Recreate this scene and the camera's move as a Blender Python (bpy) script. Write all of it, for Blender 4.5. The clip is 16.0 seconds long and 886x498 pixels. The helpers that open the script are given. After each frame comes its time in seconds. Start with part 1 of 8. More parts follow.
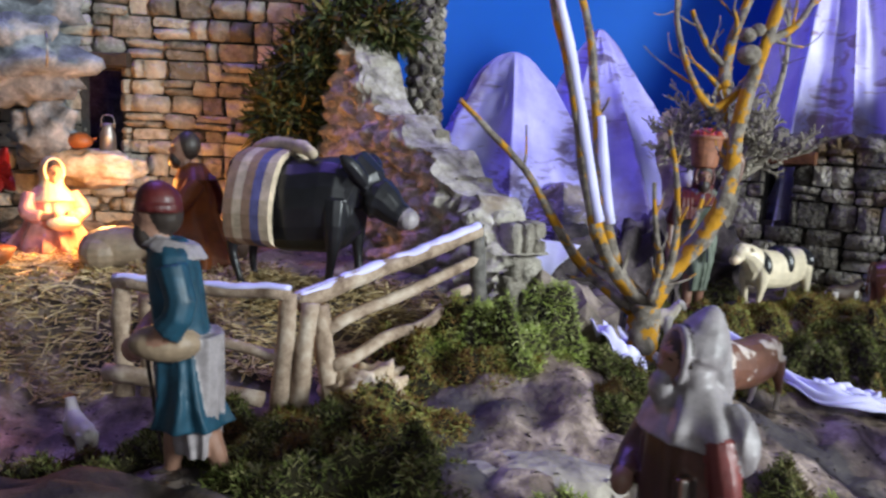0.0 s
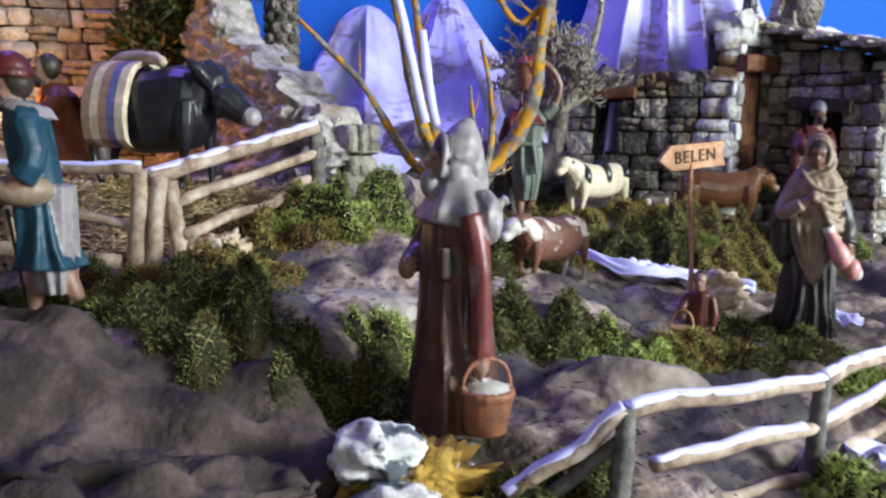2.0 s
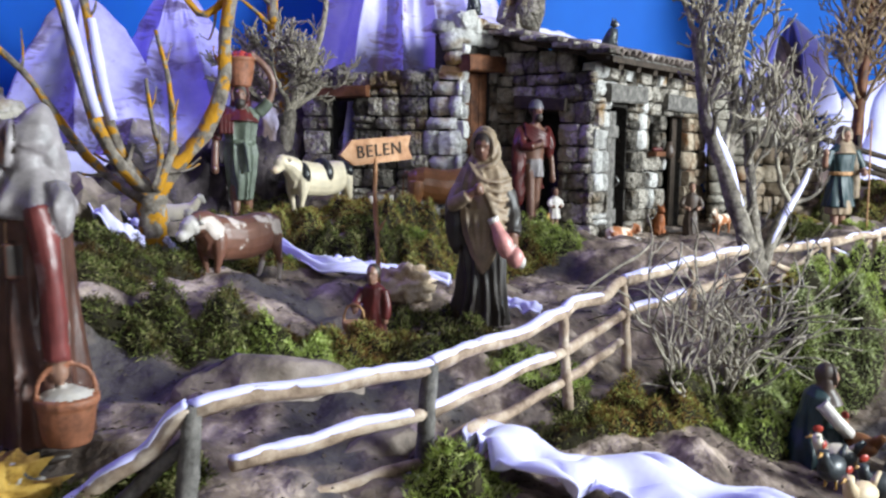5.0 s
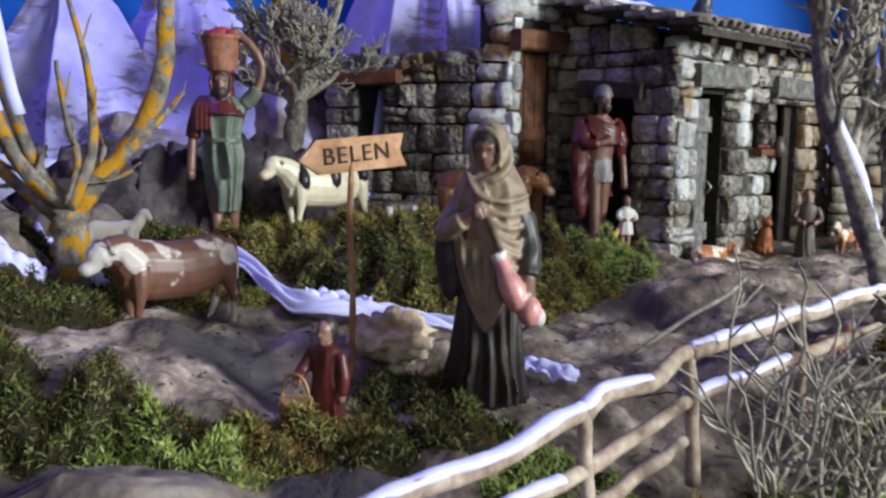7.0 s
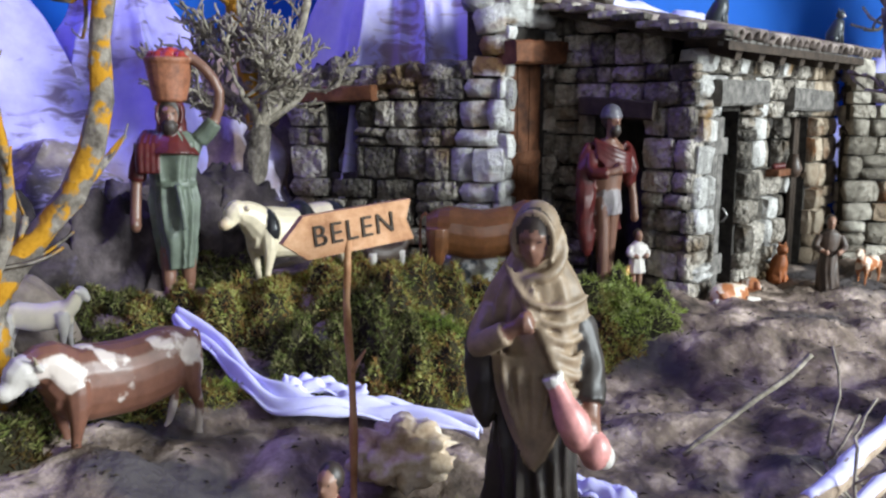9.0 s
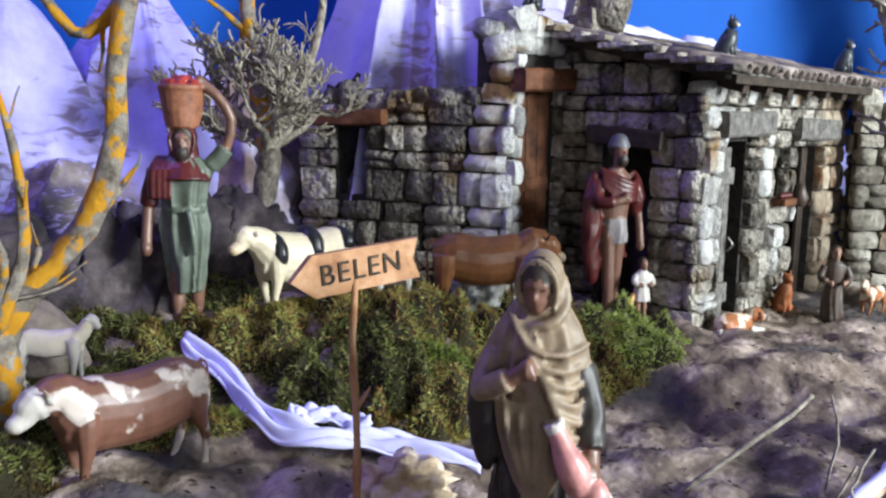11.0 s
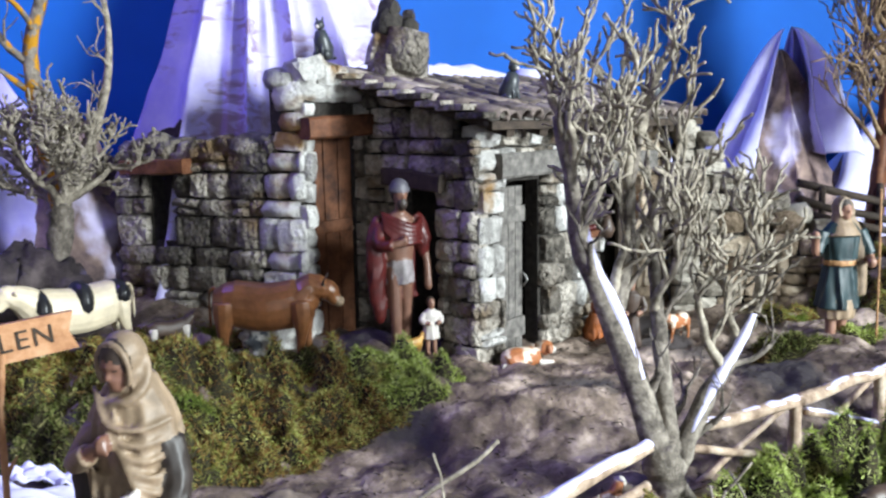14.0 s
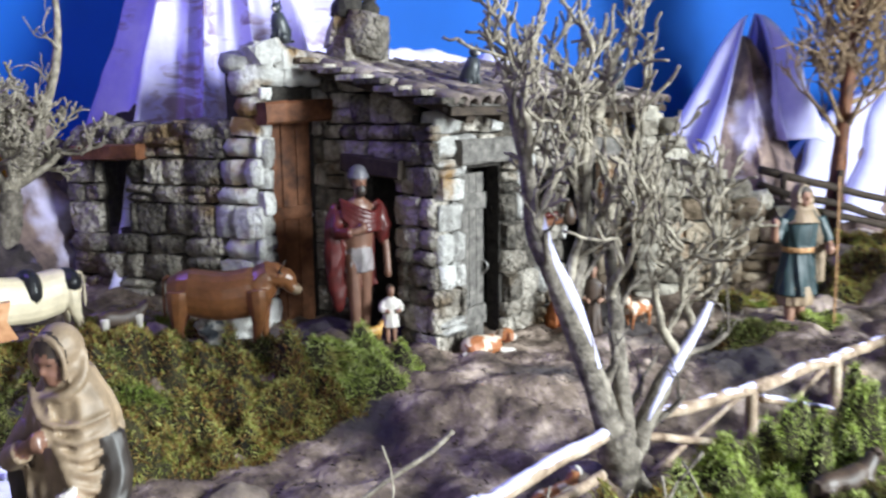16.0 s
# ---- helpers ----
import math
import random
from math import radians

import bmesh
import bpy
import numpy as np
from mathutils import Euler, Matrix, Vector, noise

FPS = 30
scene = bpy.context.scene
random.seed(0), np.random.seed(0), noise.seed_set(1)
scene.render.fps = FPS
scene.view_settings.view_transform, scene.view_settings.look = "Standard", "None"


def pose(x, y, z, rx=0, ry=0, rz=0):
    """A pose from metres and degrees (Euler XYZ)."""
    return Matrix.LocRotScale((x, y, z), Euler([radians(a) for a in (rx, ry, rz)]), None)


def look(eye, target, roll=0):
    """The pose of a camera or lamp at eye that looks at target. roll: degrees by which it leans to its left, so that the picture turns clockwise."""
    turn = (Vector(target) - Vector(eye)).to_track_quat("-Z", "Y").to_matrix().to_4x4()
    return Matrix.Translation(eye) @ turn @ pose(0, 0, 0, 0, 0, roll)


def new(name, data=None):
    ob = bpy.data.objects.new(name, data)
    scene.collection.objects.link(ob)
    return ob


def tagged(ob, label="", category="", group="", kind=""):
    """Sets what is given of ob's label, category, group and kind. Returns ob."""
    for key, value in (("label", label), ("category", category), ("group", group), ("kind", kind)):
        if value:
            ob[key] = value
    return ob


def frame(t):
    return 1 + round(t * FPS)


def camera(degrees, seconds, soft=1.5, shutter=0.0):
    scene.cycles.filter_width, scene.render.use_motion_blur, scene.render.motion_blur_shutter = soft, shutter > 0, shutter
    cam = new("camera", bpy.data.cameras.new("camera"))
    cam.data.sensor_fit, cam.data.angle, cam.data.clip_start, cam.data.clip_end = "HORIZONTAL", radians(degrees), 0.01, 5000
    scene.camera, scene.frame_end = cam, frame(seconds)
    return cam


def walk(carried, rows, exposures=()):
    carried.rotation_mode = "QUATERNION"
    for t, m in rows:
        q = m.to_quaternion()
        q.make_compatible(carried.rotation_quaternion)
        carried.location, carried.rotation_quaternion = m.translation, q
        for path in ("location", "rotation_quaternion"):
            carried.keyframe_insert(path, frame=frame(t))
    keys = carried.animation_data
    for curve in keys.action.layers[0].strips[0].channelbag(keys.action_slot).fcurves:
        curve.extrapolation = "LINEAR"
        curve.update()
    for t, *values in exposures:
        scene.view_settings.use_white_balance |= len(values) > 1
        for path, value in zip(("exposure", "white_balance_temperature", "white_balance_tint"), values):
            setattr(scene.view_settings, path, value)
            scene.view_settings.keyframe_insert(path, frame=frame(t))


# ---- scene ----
from mathutils.bvhtree import BVHTree

cam = camera(55.69, 16.0, soft=2.4, shutter=0.4)
# seconds, place in metres, Euler turn in degrees
PATH = [
    (0.0, 0.0036, 0.0042, 0.4136, 81.61, -2.63, -2.26),
    (0.5, 0.0386, -0.0243, 0.4144, 81.75, -2.58, -3.36),
    (1.0, 0.0584, -0.0577, 0.3815, 81.77, -2.30, -3.28),
    (1.5, 0.0562, -0.0785, 0.3471, 81.31, -1.64, -5.93),
    (2.0, 0.0582, -0.1193, 0.3190, 82.46, -0.93, -9.03),
    (2.5, 0.0660, -0.1474, 0.3096, 83.59, -0.91, -9.87),
    (3.0, 0.0810, -0.1586, 0.2916, 82.98, -1.00, -12.26),
    (3.5, 0.0908, -0.1691, 0.2962, 82.83, -1.03, -14.81),
    (4.0, 0.1183, -0.1838, 0.3094, 83.05, -0.77, -19.25),
    (4.2, 0.1337, -0.1879, 0.3108, 82.83, -0.55, -21.01),
    (6.3, 0.3123, -0.0005, 0.3022, 83.32, 0.42, -17.04),
    (6.5, 0.3266, 0.0105, 0.3014, 83.08, 0.72, -16.10),
    (7.0, 0.3582, 0.0554, 0.3182, 82.37, -0.48, -13.11),
    (7.5, 0.3693, 0.0962, 0.3298, 82.00, -0.38, -11.12),
    (8.0, 0.3654, 0.1224, 0.3297, 80.88, -0.03, -11.63),
    (8.5, 0.3528, 0.1591, 0.3489, 80.92, 0.30, -14.85),
    (9.0, 0.3461, 0.1967, 0.3719, 80.69, 0.08, -16.99),
    (9.5, 0.3418, 0.1959, 0.3770, 81.14, -0.70, -16.46),
    (11.8, 0.3555, 0.1853, 0.4134, 81.01, -1.05, -16.16),
    (12.0, 0.3716, 0.1735, 0.4192, 81.08, -0.71, -15.58),
    (12.5, 0.4151, 0.1528, 0.4246, 81.23, -0.30, -14.44),
    (13.0, 0.4657, 0.1385, 0.4307, 81.11, 0.48, -13.48),
    (13.5, 0.5044, 0.1238, 0.4345, 81.06, 0.80, -14.14),
    (14.0, 0.5511, 0.1082, 0.4349, 81.52, 0.91, -16.67),
    (14.5, 0.5578, 0.1069, 0.4291, 80.88, 0.75, -17.03),
    (15.0, 0.5503, 0.0955, 0.4261, 80.65, 0.68, -19.98),
    (15.5, 0.5441, 0.0709, 0.4285, 80.63, 1.04, -22.74),
    (16.0, 0.5663, 0.1140, 0.4355, 80.48, 0.65, -18.57),
]
walk(cam, [(t, pose(x, y, z, rx, ry, rz)) for t, x, y, z, rx, ry, rz in PATH],
     [(0.0, -0.25), (2.0, 0.05), (4.2, 0.10), (6.3, -0.44), (7.5, -0.40), (8.5, -0.15), (9.7, 0.0), (12.0, 0.05), (16.0, 0.1)])

# ---- light ----
world = bpy.data.worlds.new("room_daylight")
world.use_nodes = True
scene.world = world
wn = world.node_tree.nodes
wn["Background"].inputs[0].default_value = (0.62, 0.72, 1.0, 1)
wn["Background"].inputs[1].default_value = 0.35


def area_lamp(name, eye, target, sx, sy, watts, colour):
    data = bpy.data.lights.new(name, "AREA")
    data.shape, data.size, data.size_y, data.energy, data.color = "RECTANGLE", sx, sy, watts, colour
    ob = new(name, data)
    ob.matrix_world = look(eye, target)
    return ob


# front-right key lamp and added fill lamp behind the viewpoint, in unseen windows
area_lamp("unseen_window_lamp", (2.19, -0.82, 0.90), (0.8, 0.9, 0.25), 0.6, 0.8, 142, (0.87, 0.965, 1.0))
area_lamp("unseen_window_lamp", (0.35, -2.97, 0.85), (0.5, 0.9, 0.2), 1.3, 1.0, 17, (0.92, 0.95, 1.0))
# violet lamp under the ceiling, over the snow
area_lamp("violet_lamp", (-0.35, 0.9, 1.45), (0.35, 1.0, 0.3), 0.25, 0.25, 9, (0.26, 0.16, 1.0))


def point_lamp(name, place, watts, colour, radius):
    data = bpy.data.lights.new(name, "POINT")
    data.energy, data.color, data.shadow_soft_size = watts, colour, radius
    ob = new(name, data)
    ob.location = place
    return ob


point_lamp("stable_bulb_light", (-0.300, 0.842, 0.335), 2.2, (1.0, 0.42, 0.10), 0.012)


# ---- materials ----
def material(name, colours, rough=0.85, scale=30.0, bump=0.3, detail=6.0, metal=0.0, random_tint=0.0, island=False,
             patch=None, spec=0.35, bump_scale=None, sheen=0.0, distance=0.004, patch_at=(0.48, 0.58), through_light=0.0, prints=None):
    """colours: stops over a noise; patch: (colour, scale) a second, larger pattern; random_tint: a change from piece to piece."""
    m = bpy.data.materials.new(name)
    m.use_nodes = True
    nt = m.node_tree
    n, l = nt.nodes, nt.links
    bsdf = n["Principled BSDF"]
    geo = n.new("ShaderNodeNewGeometry")
    noise_a = n.new("ShaderNodeTexNoise")
    noise_a.inputs["Scale"].default_value, noise_a.inputs["Detail"].default_value = scale, detail
    noise_a.inputs["Roughness"].default_value = 0.65
    l.new(geo.outputs["Position"], noise_a.inputs["Vector"])
    ramp = n.new("ShaderNodeValToRGB")
    els = ramp.color_ramp.elements
    lo, hi = 0.32, 0.68
    for i, c in enumerate(colours):
        at = lo + (hi - lo) * i / max(1, len(colours) - 1)
        e = els[i] if i < 2 else els.new(at)
        e.position, e.color = at, (*c, 1)
    source = noise_a.outputs["Fac"]
    if random_tint:
        info = n.new("ShaderNodeObjectInfo")
        rnd = geo.outputs["Random Per Island"] if island else info.outputs["Random"]
        mix = n.new("ShaderNodeMix")
        mix.inputs["Factor"].default_value = random_tint
        l.new(noise_a.outputs["Fac"], mix.inputs["A"])
        l.new(rnd, mix.inputs["B"])
        source = mix.outputs["Result"]
    l.new(source, ramp.inputs["Fac"])
    colour = ramp.outputs["Color"]
    if patch:
        noise_b = n.new("ShaderNodeTexNoise")
        noise_b.inputs["Scale"].default_value, noise_b.inputs["Detail"].default_value = patch[1], 4.0
        l.new(geo.outputs["Position"], noise_b.inputs["Vector"])
        edge = n.new("ShaderNodeMapRange")
        edge.inputs["From Min"].default_value, edge.inputs["From Max"].default_value = patch_at
        l.new(noise_b.outputs["Fac"], edge.inputs["Value"])
        mixc = n.new("ShaderNodeMix")
        mixc.data_type = "RGBA"
        l.new(edge.outputs["Result"], mixc.inputs["Factor"])
        l.new(colour, mixc.inputs["A"])
        mixc.inputs["B"].default_value = (*patch[0], 1)
        colour = mixc.outputs["Result"]
    if prints:
        # fine printed strokes that run slantwise and come only in places
        warp = n.new("ShaderNodeMapping")
        warp.inputs["Scale"].default_value, warp.inputs["Rotation"].default_value = (1.0, 1.0, 2.6), (0.3, 0.5, 0.2)
        l.new(geo.outputs["Position"], warp.inputs["Vector"])
        stroke = n.new("ShaderNodeTexNoise")
        stroke.inputs["Scale"].default_value, stroke.inputs["Detail"].default_value, stroke.inputs["Distortion"].default_value = prints[1], 6.0, 1.2
        l.new(warp.outputs["Vector"], stroke.inputs["Vector"])
        where = n.new("ShaderNodeTexNoise")
        where.inputs["Scale"].default_value, where.inputs["Detail"].default_value = 9.0, 2.0
        l.new(geo.outputs["Position"], where.inputs["Vector"])
        both = n.new("ShaderNodeMath")
        both.operation = "ADD"
        l.new(stroke.outputs["Fac"], both.inputs[0])
        l.new(where.outputs["Fac"], both.inputs[1])
        cut = n.new("ShaderNodeMapRange")
        cut.inputs["From Min"].default_value, cut.inputs["From Max"].default_value = 1.07, 1.24
        l.new(both.outputs["Value"], cut.inputs["Value"])
        ink = n.new("ShaderNodeMix")
        ink.data_type = "RGBA"
        l.new(cut.outputs["Result"], ink.inputs["Factor"])
        l.new(colour, ink.inputs["A"])
        ink.inputs["B"].default_value = (*prints[0], 1)
        colour = ink.outputs["Result"]
    l.new(colour, bsdf.inputs["Base Color"])
    bsdf.inputs["Roughness"].default_value, bsdf.inputs["Metallic"].default_value = rough, metal
    bsdf.inputs["Specular IOR Level"].default_value = spec
    bsdf.inputs["Sheen Weight"].default_value = sheen
    if bump:
        b = n.new("ShaderNodeBump")
        b.inputs["Strength"].default_value, b.inputs["Distance"].default_value = bump, distance
        if bump_scale:
            noise_c = n.new("ShaderNodeTexNoise")
            noise_c.inputs["Scale"].default_value, noise_c.inputs["Detail"].default_value = bump_scale, 5.0
            l.new(geo.outputs["Position"], noise_c.inputs["Vector"])
            l.new(noise_c.outputs["Fac"], b.inputs["Height"])
        else:
            l.new(noise_a.outputs["Fac"], b.inputs["Height"])
        l.new(b.outputs["Normal"], bsdf.inputs["Normal"])
    if through_light:
        tl = n.new("ShaderNodeBsdfTranslucent")
        l.new(colour, tl.inputs["Color"])
        ms = n.new("ShaderNodeMixShader")
        ms.inputs["Fac"].default_value = through_light
        l.new(bsdf.outputs["BSDF"], ms.inputs[1])
        l.new(tl.outputs["BSDF"], ms.inputs[2])
        l.new(ms.outputs["Shader"], n["Material Output"].inputs["Surface"])
    return m


M_GROUND = material("brown_crumpled_paper", [(0.040, 0.029, 0.022), (0.182, 0.134, 0.105), (0.56, 0.445, 0.37)], 0.75, 24, 1.0, 9, patch=((0.065, 0.055, 0.055), 7.5), patch_at=(0.53, 0.60), bump_scale=38, distance=0.011)
M_STONE = material("grey_stone", [(0.080, 0.070, 0.058), (0.31, 0.272, 0.226), (0.64, 0.58, 0.50)], 0.85, 75, 1.0, 8, distance=0.028, bump_scale=130, random_tint=0.35, patch=((0.20, 0.13, 0.065), 14), patch_at=(0.56, 0.72))
M_STONE_PALE = material("pale_stone", [(0.36, 0.345, 0.325), (0.70, 0.68, 0.645), (0.86, 0.84, 0.80)], 0.85, 80, 1.0, 8, distance=0.015, random_tint=0.3, patch=((0.34, 0.20, 0.08), 16), patch_at=(0.58, 0.70))
M_STONE_WARM = material("ochre_stone", [(0.15, 0.11, 0.07), (0.36, 0.27, 0.19), (0.58, 0.48, 0.36)], 0.85, 70, 1.0, 8, distance=0.015, random_tint=0.4, patch=((0.22, 0.09, 0.03), 18), patch_at=(0.57, 0.68))
M_STONE_BUFF = material("buff_stone", [(0.19, 0.165, 0.13), (0.42, 0.375, 0.31), (0.64, 0.59, 0.50)], 0.85, 90, 1.0, 8, distance=0.015, random_tint=0.4)
# mortar joints; also the painted dark behind the door openings
M_MORTAR_SHADE = material("dark_mortar_and_inner_shade", [(0.02, 0.018, 0.016), (0.06, 0.052, 0.045)], 0.95, 120, 0.8)
M_WOOD_RED = material("red_brown_wood", [(0.045, 0.016, 0.007), (0.125, 0.046, 0.019), (0.20, 0.082, 0.038)], 0.6, 60, 0.5, 8)
M_WOOD_GREY = material("grey_weathered_wood", [(0.05, 0.045, 0.04), (0.13, 0.12, 0.11), (0.22, 0.20, 0.18)], 0.85, 90, 0.6, 8)
M_WOOD_DARK = material("dark_wood", [(0.02, 0.014, 0.01), (0.06, 0.042, 0.03)], 0.8, 80, 0.5)
M_POLE = material("peeled_branch", [(0.14, 0.09, 0.06), (0.34, 0.25, 0.18), (0.52, 0.43, 0.34)], 0.8, 55, 0.6, 8)
# white cloth whose glow under the violet lamp is put into the colour
M_SNOW = material("violet_lit_white_cloth", [(0.53, 0.515, 0.84), (0.68, 0.67, 0.95)], 0.9, 25, 0.25, 4, sheen=0.2, distance=0.003)
# peak cloth bases are pushed to violet to carry the violet lamp's light
M_PEAK = material("violet_lit_printed_cloth", [(0.38, 0.345, 0.88), (0.60, 0.565, 0.98)], 0.9, 20, 0.2, 5, patch=((0.27, 0.21, 0.30), 8.5), patch_at=(0.55, 0.66), through_light=0.12, prints=((0.20, 0.16, 0.30), 30))
M_PEAK_BIG = material("pale_violet_lit_printed_cloth", [(0.46, 0.42, 0.86), (0.70, 0.67, 0.96)], 0.9, 16, 0.2, 5, patch=((0.33, 0.24, 0.30), 6.5), patch_at=(0.55, 0.68), through_light=0.12, prints=((0.32, 0.24, 0.34), 22))
M_PEAK_TAN = material("tan_printed_cloth", [(0.10, 0.080, 0.082), (0.22, 0.18, 0.168), (0.37, 0.315, 0.285)], 0.9, 26, 0.4, 8, patch=((0.12, 0.10, 0.14), 17), patch_at=(0.50, 0.60), prints=((0.45, 0.40, 0.75), 60))
M_PEAK_BROWN = material("brown_printed_cloth", [(0.06, 0.045, 0.05), (0.20, 0.14, 0.13), (0.36, 0.26, 0.22)], 0.9, 24, 0.5, 8, patch=((0.55, 0.50, 0.70), 10), patch_at=(0.58, 0.68))
M_BLUE = material("blue_fabric", [(0.0, 0.085, 0.40), (0.0, 0.10, 0.46)], 0.75, 6, 0.05, 3)
M_PLASTER = material("grey_white_plaster", [(0.20, 0.20, 0.20), (0.26, 0.26, 0.26)], 0.9, 3, 0.1)
M_FLOOR = material("grey_tile", [(0.22, 0.21, 0.20), (0.30, 0.29, 0.28)], 0.6, 5, 0.1)
M_TILE = material("roof_tile_clay", [(0.07, 0.055, 0.05), (0.19, 0.15, 0.13), (0.40, 0.34, 0.30)], 0.85, 70, 0.6, 8, random_tint=0.35)
M_ROCK_WHITE = material("white_quartz_rock", [(0.30, 0.27, 0.24), (0.62, 0.60, 0.57), (0.80, 0.79, 0.76)], 0.8, 60, 0.9, 8, patch=((0.10, 0.11, 0.13), 45), patch_at=(0.56, 0.62))
M_ROCK_TAN = material("tan_rock", [(0.26, 0.16, 0.09), (0.52, 0.40, 0.28), (0.74, 0.65, 0.54)], 0.85, 45, 0.9, 8)
M_STRAW = material("straw", [(0.30, 0.20, 0.08), (0.52, 0.38, 0.17), (0.66, 0.52, 0.28)], 0.7, 40, 0.0, 2, random_tint=0.7, island=True)


# ---- builders ----
def link_mesh(name, bm, mats, smooth=True):
    me = bpy.data.meshes.new(name)
    bm.normal_update()
    bm.to_mesh(me)
    bm.free()
    for m in mats if isinstance(mats, (list, tuple)) else [mats]:
        me.materials.append(m)
    if smooth:
        me.shade_smooth()
    return me


def thing(name, base, label, category, group="", kind=""):
    ob = new(name)
    ob.empty_display_size = 0.02
    ob.location = base
    return tagged(ob, label, category, group, kind)


def hang(ob, parent):
    """Parent ob without moving it; things lie unturned at their base."""
    top = Matrix.Identity(4)
    p = parent
    while p is not None:
        top = p.matrix_basis @ top if p.parent is None else p.matrix_parent_inverse @ p.matrix_basis @ top
        p = p.parent
    ob.parent = parent
    ob.matrix_parent_inverse = top.inverted()
    return ob


def part(name, bm, mats, parent, label="", smooth=True, kind=""):
    ob = new(name, link_mesh(name, bm, mats, smooth))
    hang(ob, parent)
    return tagged(ob, label, kind=kind)


def solo(name, bm, mats, label, category, at=None, group="", kind="", smooth=True):
    ob = new(name, link_mesh(name, bm, mats, smooth))
    if at is not None:
        ob.matrix_basis = at
    return tagged(ob, label, category, group, kind)


def box(bm, centre, size, turn=0.0, mi=0, bevel=0.0):
    m = Matrix.Translation(centre) @ Matrix.Rotation(turn, 4, "Z") @ Matrix.Diagonal((*size, 1))
    made = bmesh.ops.create_cube(bm, size=1.0, matrix=m)
    faces = {f for v in made["verts"] for f in v.link_faces}
    for f in faces:
        f.material_index = mi
    if bevel:
        edges = list({e for f in faces for e in f.edges})
        bmesh.ops.bevel(bm, geom=edges, offset=bevel, segments=2, affect="EDGES", profile=0.6)


def ring_loft(bm, rings, mi=0, caps=True):
    """Skin between rings of equally many points."""
    rows = [[bm.verts.new(p) for p in r] for r in rings]
    n = len(rows[0])
    for a, b in zip(rows, rows[1:]):
        for i in range(n):
            f = bm.faces.new((a[i], a[(i + 1) % n], b[(i + 1) % n], b[i]))
            f.material_index = mi
    if caps:
        bm.faces.new(rows[0][::-1]).material_index = mi
        bm.faces.new(rows[-1]).material_index = mi
    return rows


def tube(bm, pts, radii, segs=8, mi=0, wobble=0.0, flat=1.0):
    """A limb along pts; flat squeezes it along its second axis."""
    pts = [Vector(p) for p in pts]
    if not isinstance(radii, (list, tuple)):
        radii = [radii] * len(pts)
    rings = []
    side = None
    for i, p in enumerate(pts):
        d = (pts[min(i + 1, len(pts) - 1)] - pts[max(i - 1, 0)]).normalized()
        if side is None:
            side = d.orthogonal().normalized() if abs(d.z) < 0.8 else Vector((1, 0, 0))
        side = (side - d * side.dot(d)).normalized()
        up = d.cross(side)
        ring = []
        for k in range(segs):
            a = 2 * math.pi * k / segs
            r = radii[i] * (1 + (wobble * noise.noise(p * 60 + Vector((math.cos(a), math.sin(a), i)) * 1.3) if wobble else 0))
            ring.append(p + side * math.cos(a) * r + up * math.sin(a) * r * flat)
        rings.append(ring)
    ring_loft(bm, rings, mi)


def ball(bm, c, r, mi=0, turn=None, u=12, v=8):
    r = (r, r, r) if isinstance(r, (int, float)) else r
    m = Matrix.Translation(c) @ (turn or Matrix.Identity(4)) @ Matrix.Diagonal((*r, 1))
    made = bmesh.ops.create_uvsphere(bm, u_segments=u, v_segments=v, radius=1.0, matrix=m)
    for f in {f for w in made["verts"] for f in w.link_faces}:
        f.material_index = mi


def curve_points(pts, n):
    """n points along a smooth line through pts."""
    pts = [Vector(p) for p in pts]
    out = []
    for i in range(n):
        s = i / (n - 1) * (len(pts) - 1)
        k = min(int(s), len(pts) - 2)
        f = s - k
        p0, p1, p2, p3 = pts[max(k - 1, 0)], pts[k], pts[k + 1], pts[min(k + 2, len(pts) - 1)]
        out.append(0.5 * ((2 * p1) + (p2 - p0) * f + (2 * p0 - 5 * p1 + 4 * p2 - p3) * f * f + (3 * p1 - p0 - 3 * p2 + p3) * f ** 3))
    return out


# ---- the ground of the diorama ----
HILLS = [
    (-0.45, 0.45, 0.13), (-0.24, 0.60, 0.165), (-0.11, 0.50, 0.188), (-0.05, 0.33, 0.115), (0.10, 0.32, 0.105),
    (-0.40, 0.64, 0.22), (-0.40, 0.80, 0.268), (-0.15, 0.76, 0.27), (0.00, 0.80, 0.275), (-0.30, 1.00, 0.275),
    (-0.06, 0.61, 0.205), (0.09, 0.68, 0.245), (0.07, 0.55, 0.200), (0.165, 0.41, 0.128), (0.27, 0.63, 0.186),
    (0.30, 0.45, 0.135), (0.405, 0.575, 0.128), (0.50, 0.56, 0.143), (0.43, 0.72, 0.164), (0.38, 0.34, 0.105),
    (0.52, 0.36, 0.065), (0.58, 0.46, 0.095), (0.355, 0.83, 0.176), (0.33, 0.93, 0.222), (0.48, 0.96, 0.222), (0.66, 0.97, 0.198),
    (0.85, 0.92, 0.180), (0.66, 0.76, 0.142), (0.88, 0.66, 0.150), (1.05, 0.88, 0.172), (1.25, 0.87, 0.190),
    (1.05, 0.62, 0.130), (0.75, 0.37, 0.052), (1.50, 1.00, 0.240), (0.60, 1.25, 0.240),
]
HILL_XY = np.array([h[:2] for h in HILLS])
HILL_Z = np.array([h[2] for h in HILLS])


def ground_z(x, y):
    d2 = ((HILL_XY - (x, y)) ** 2).sum(1)
    w = np.exp(-d2 / (2 * 0.058 ** 2)) + 1e-5 / (d2 + 0.01)
    return float((w * HILL_Z).sum() / w.sum()) + 0.004 * noise.noise((x * 16, y * 16, 3.0))


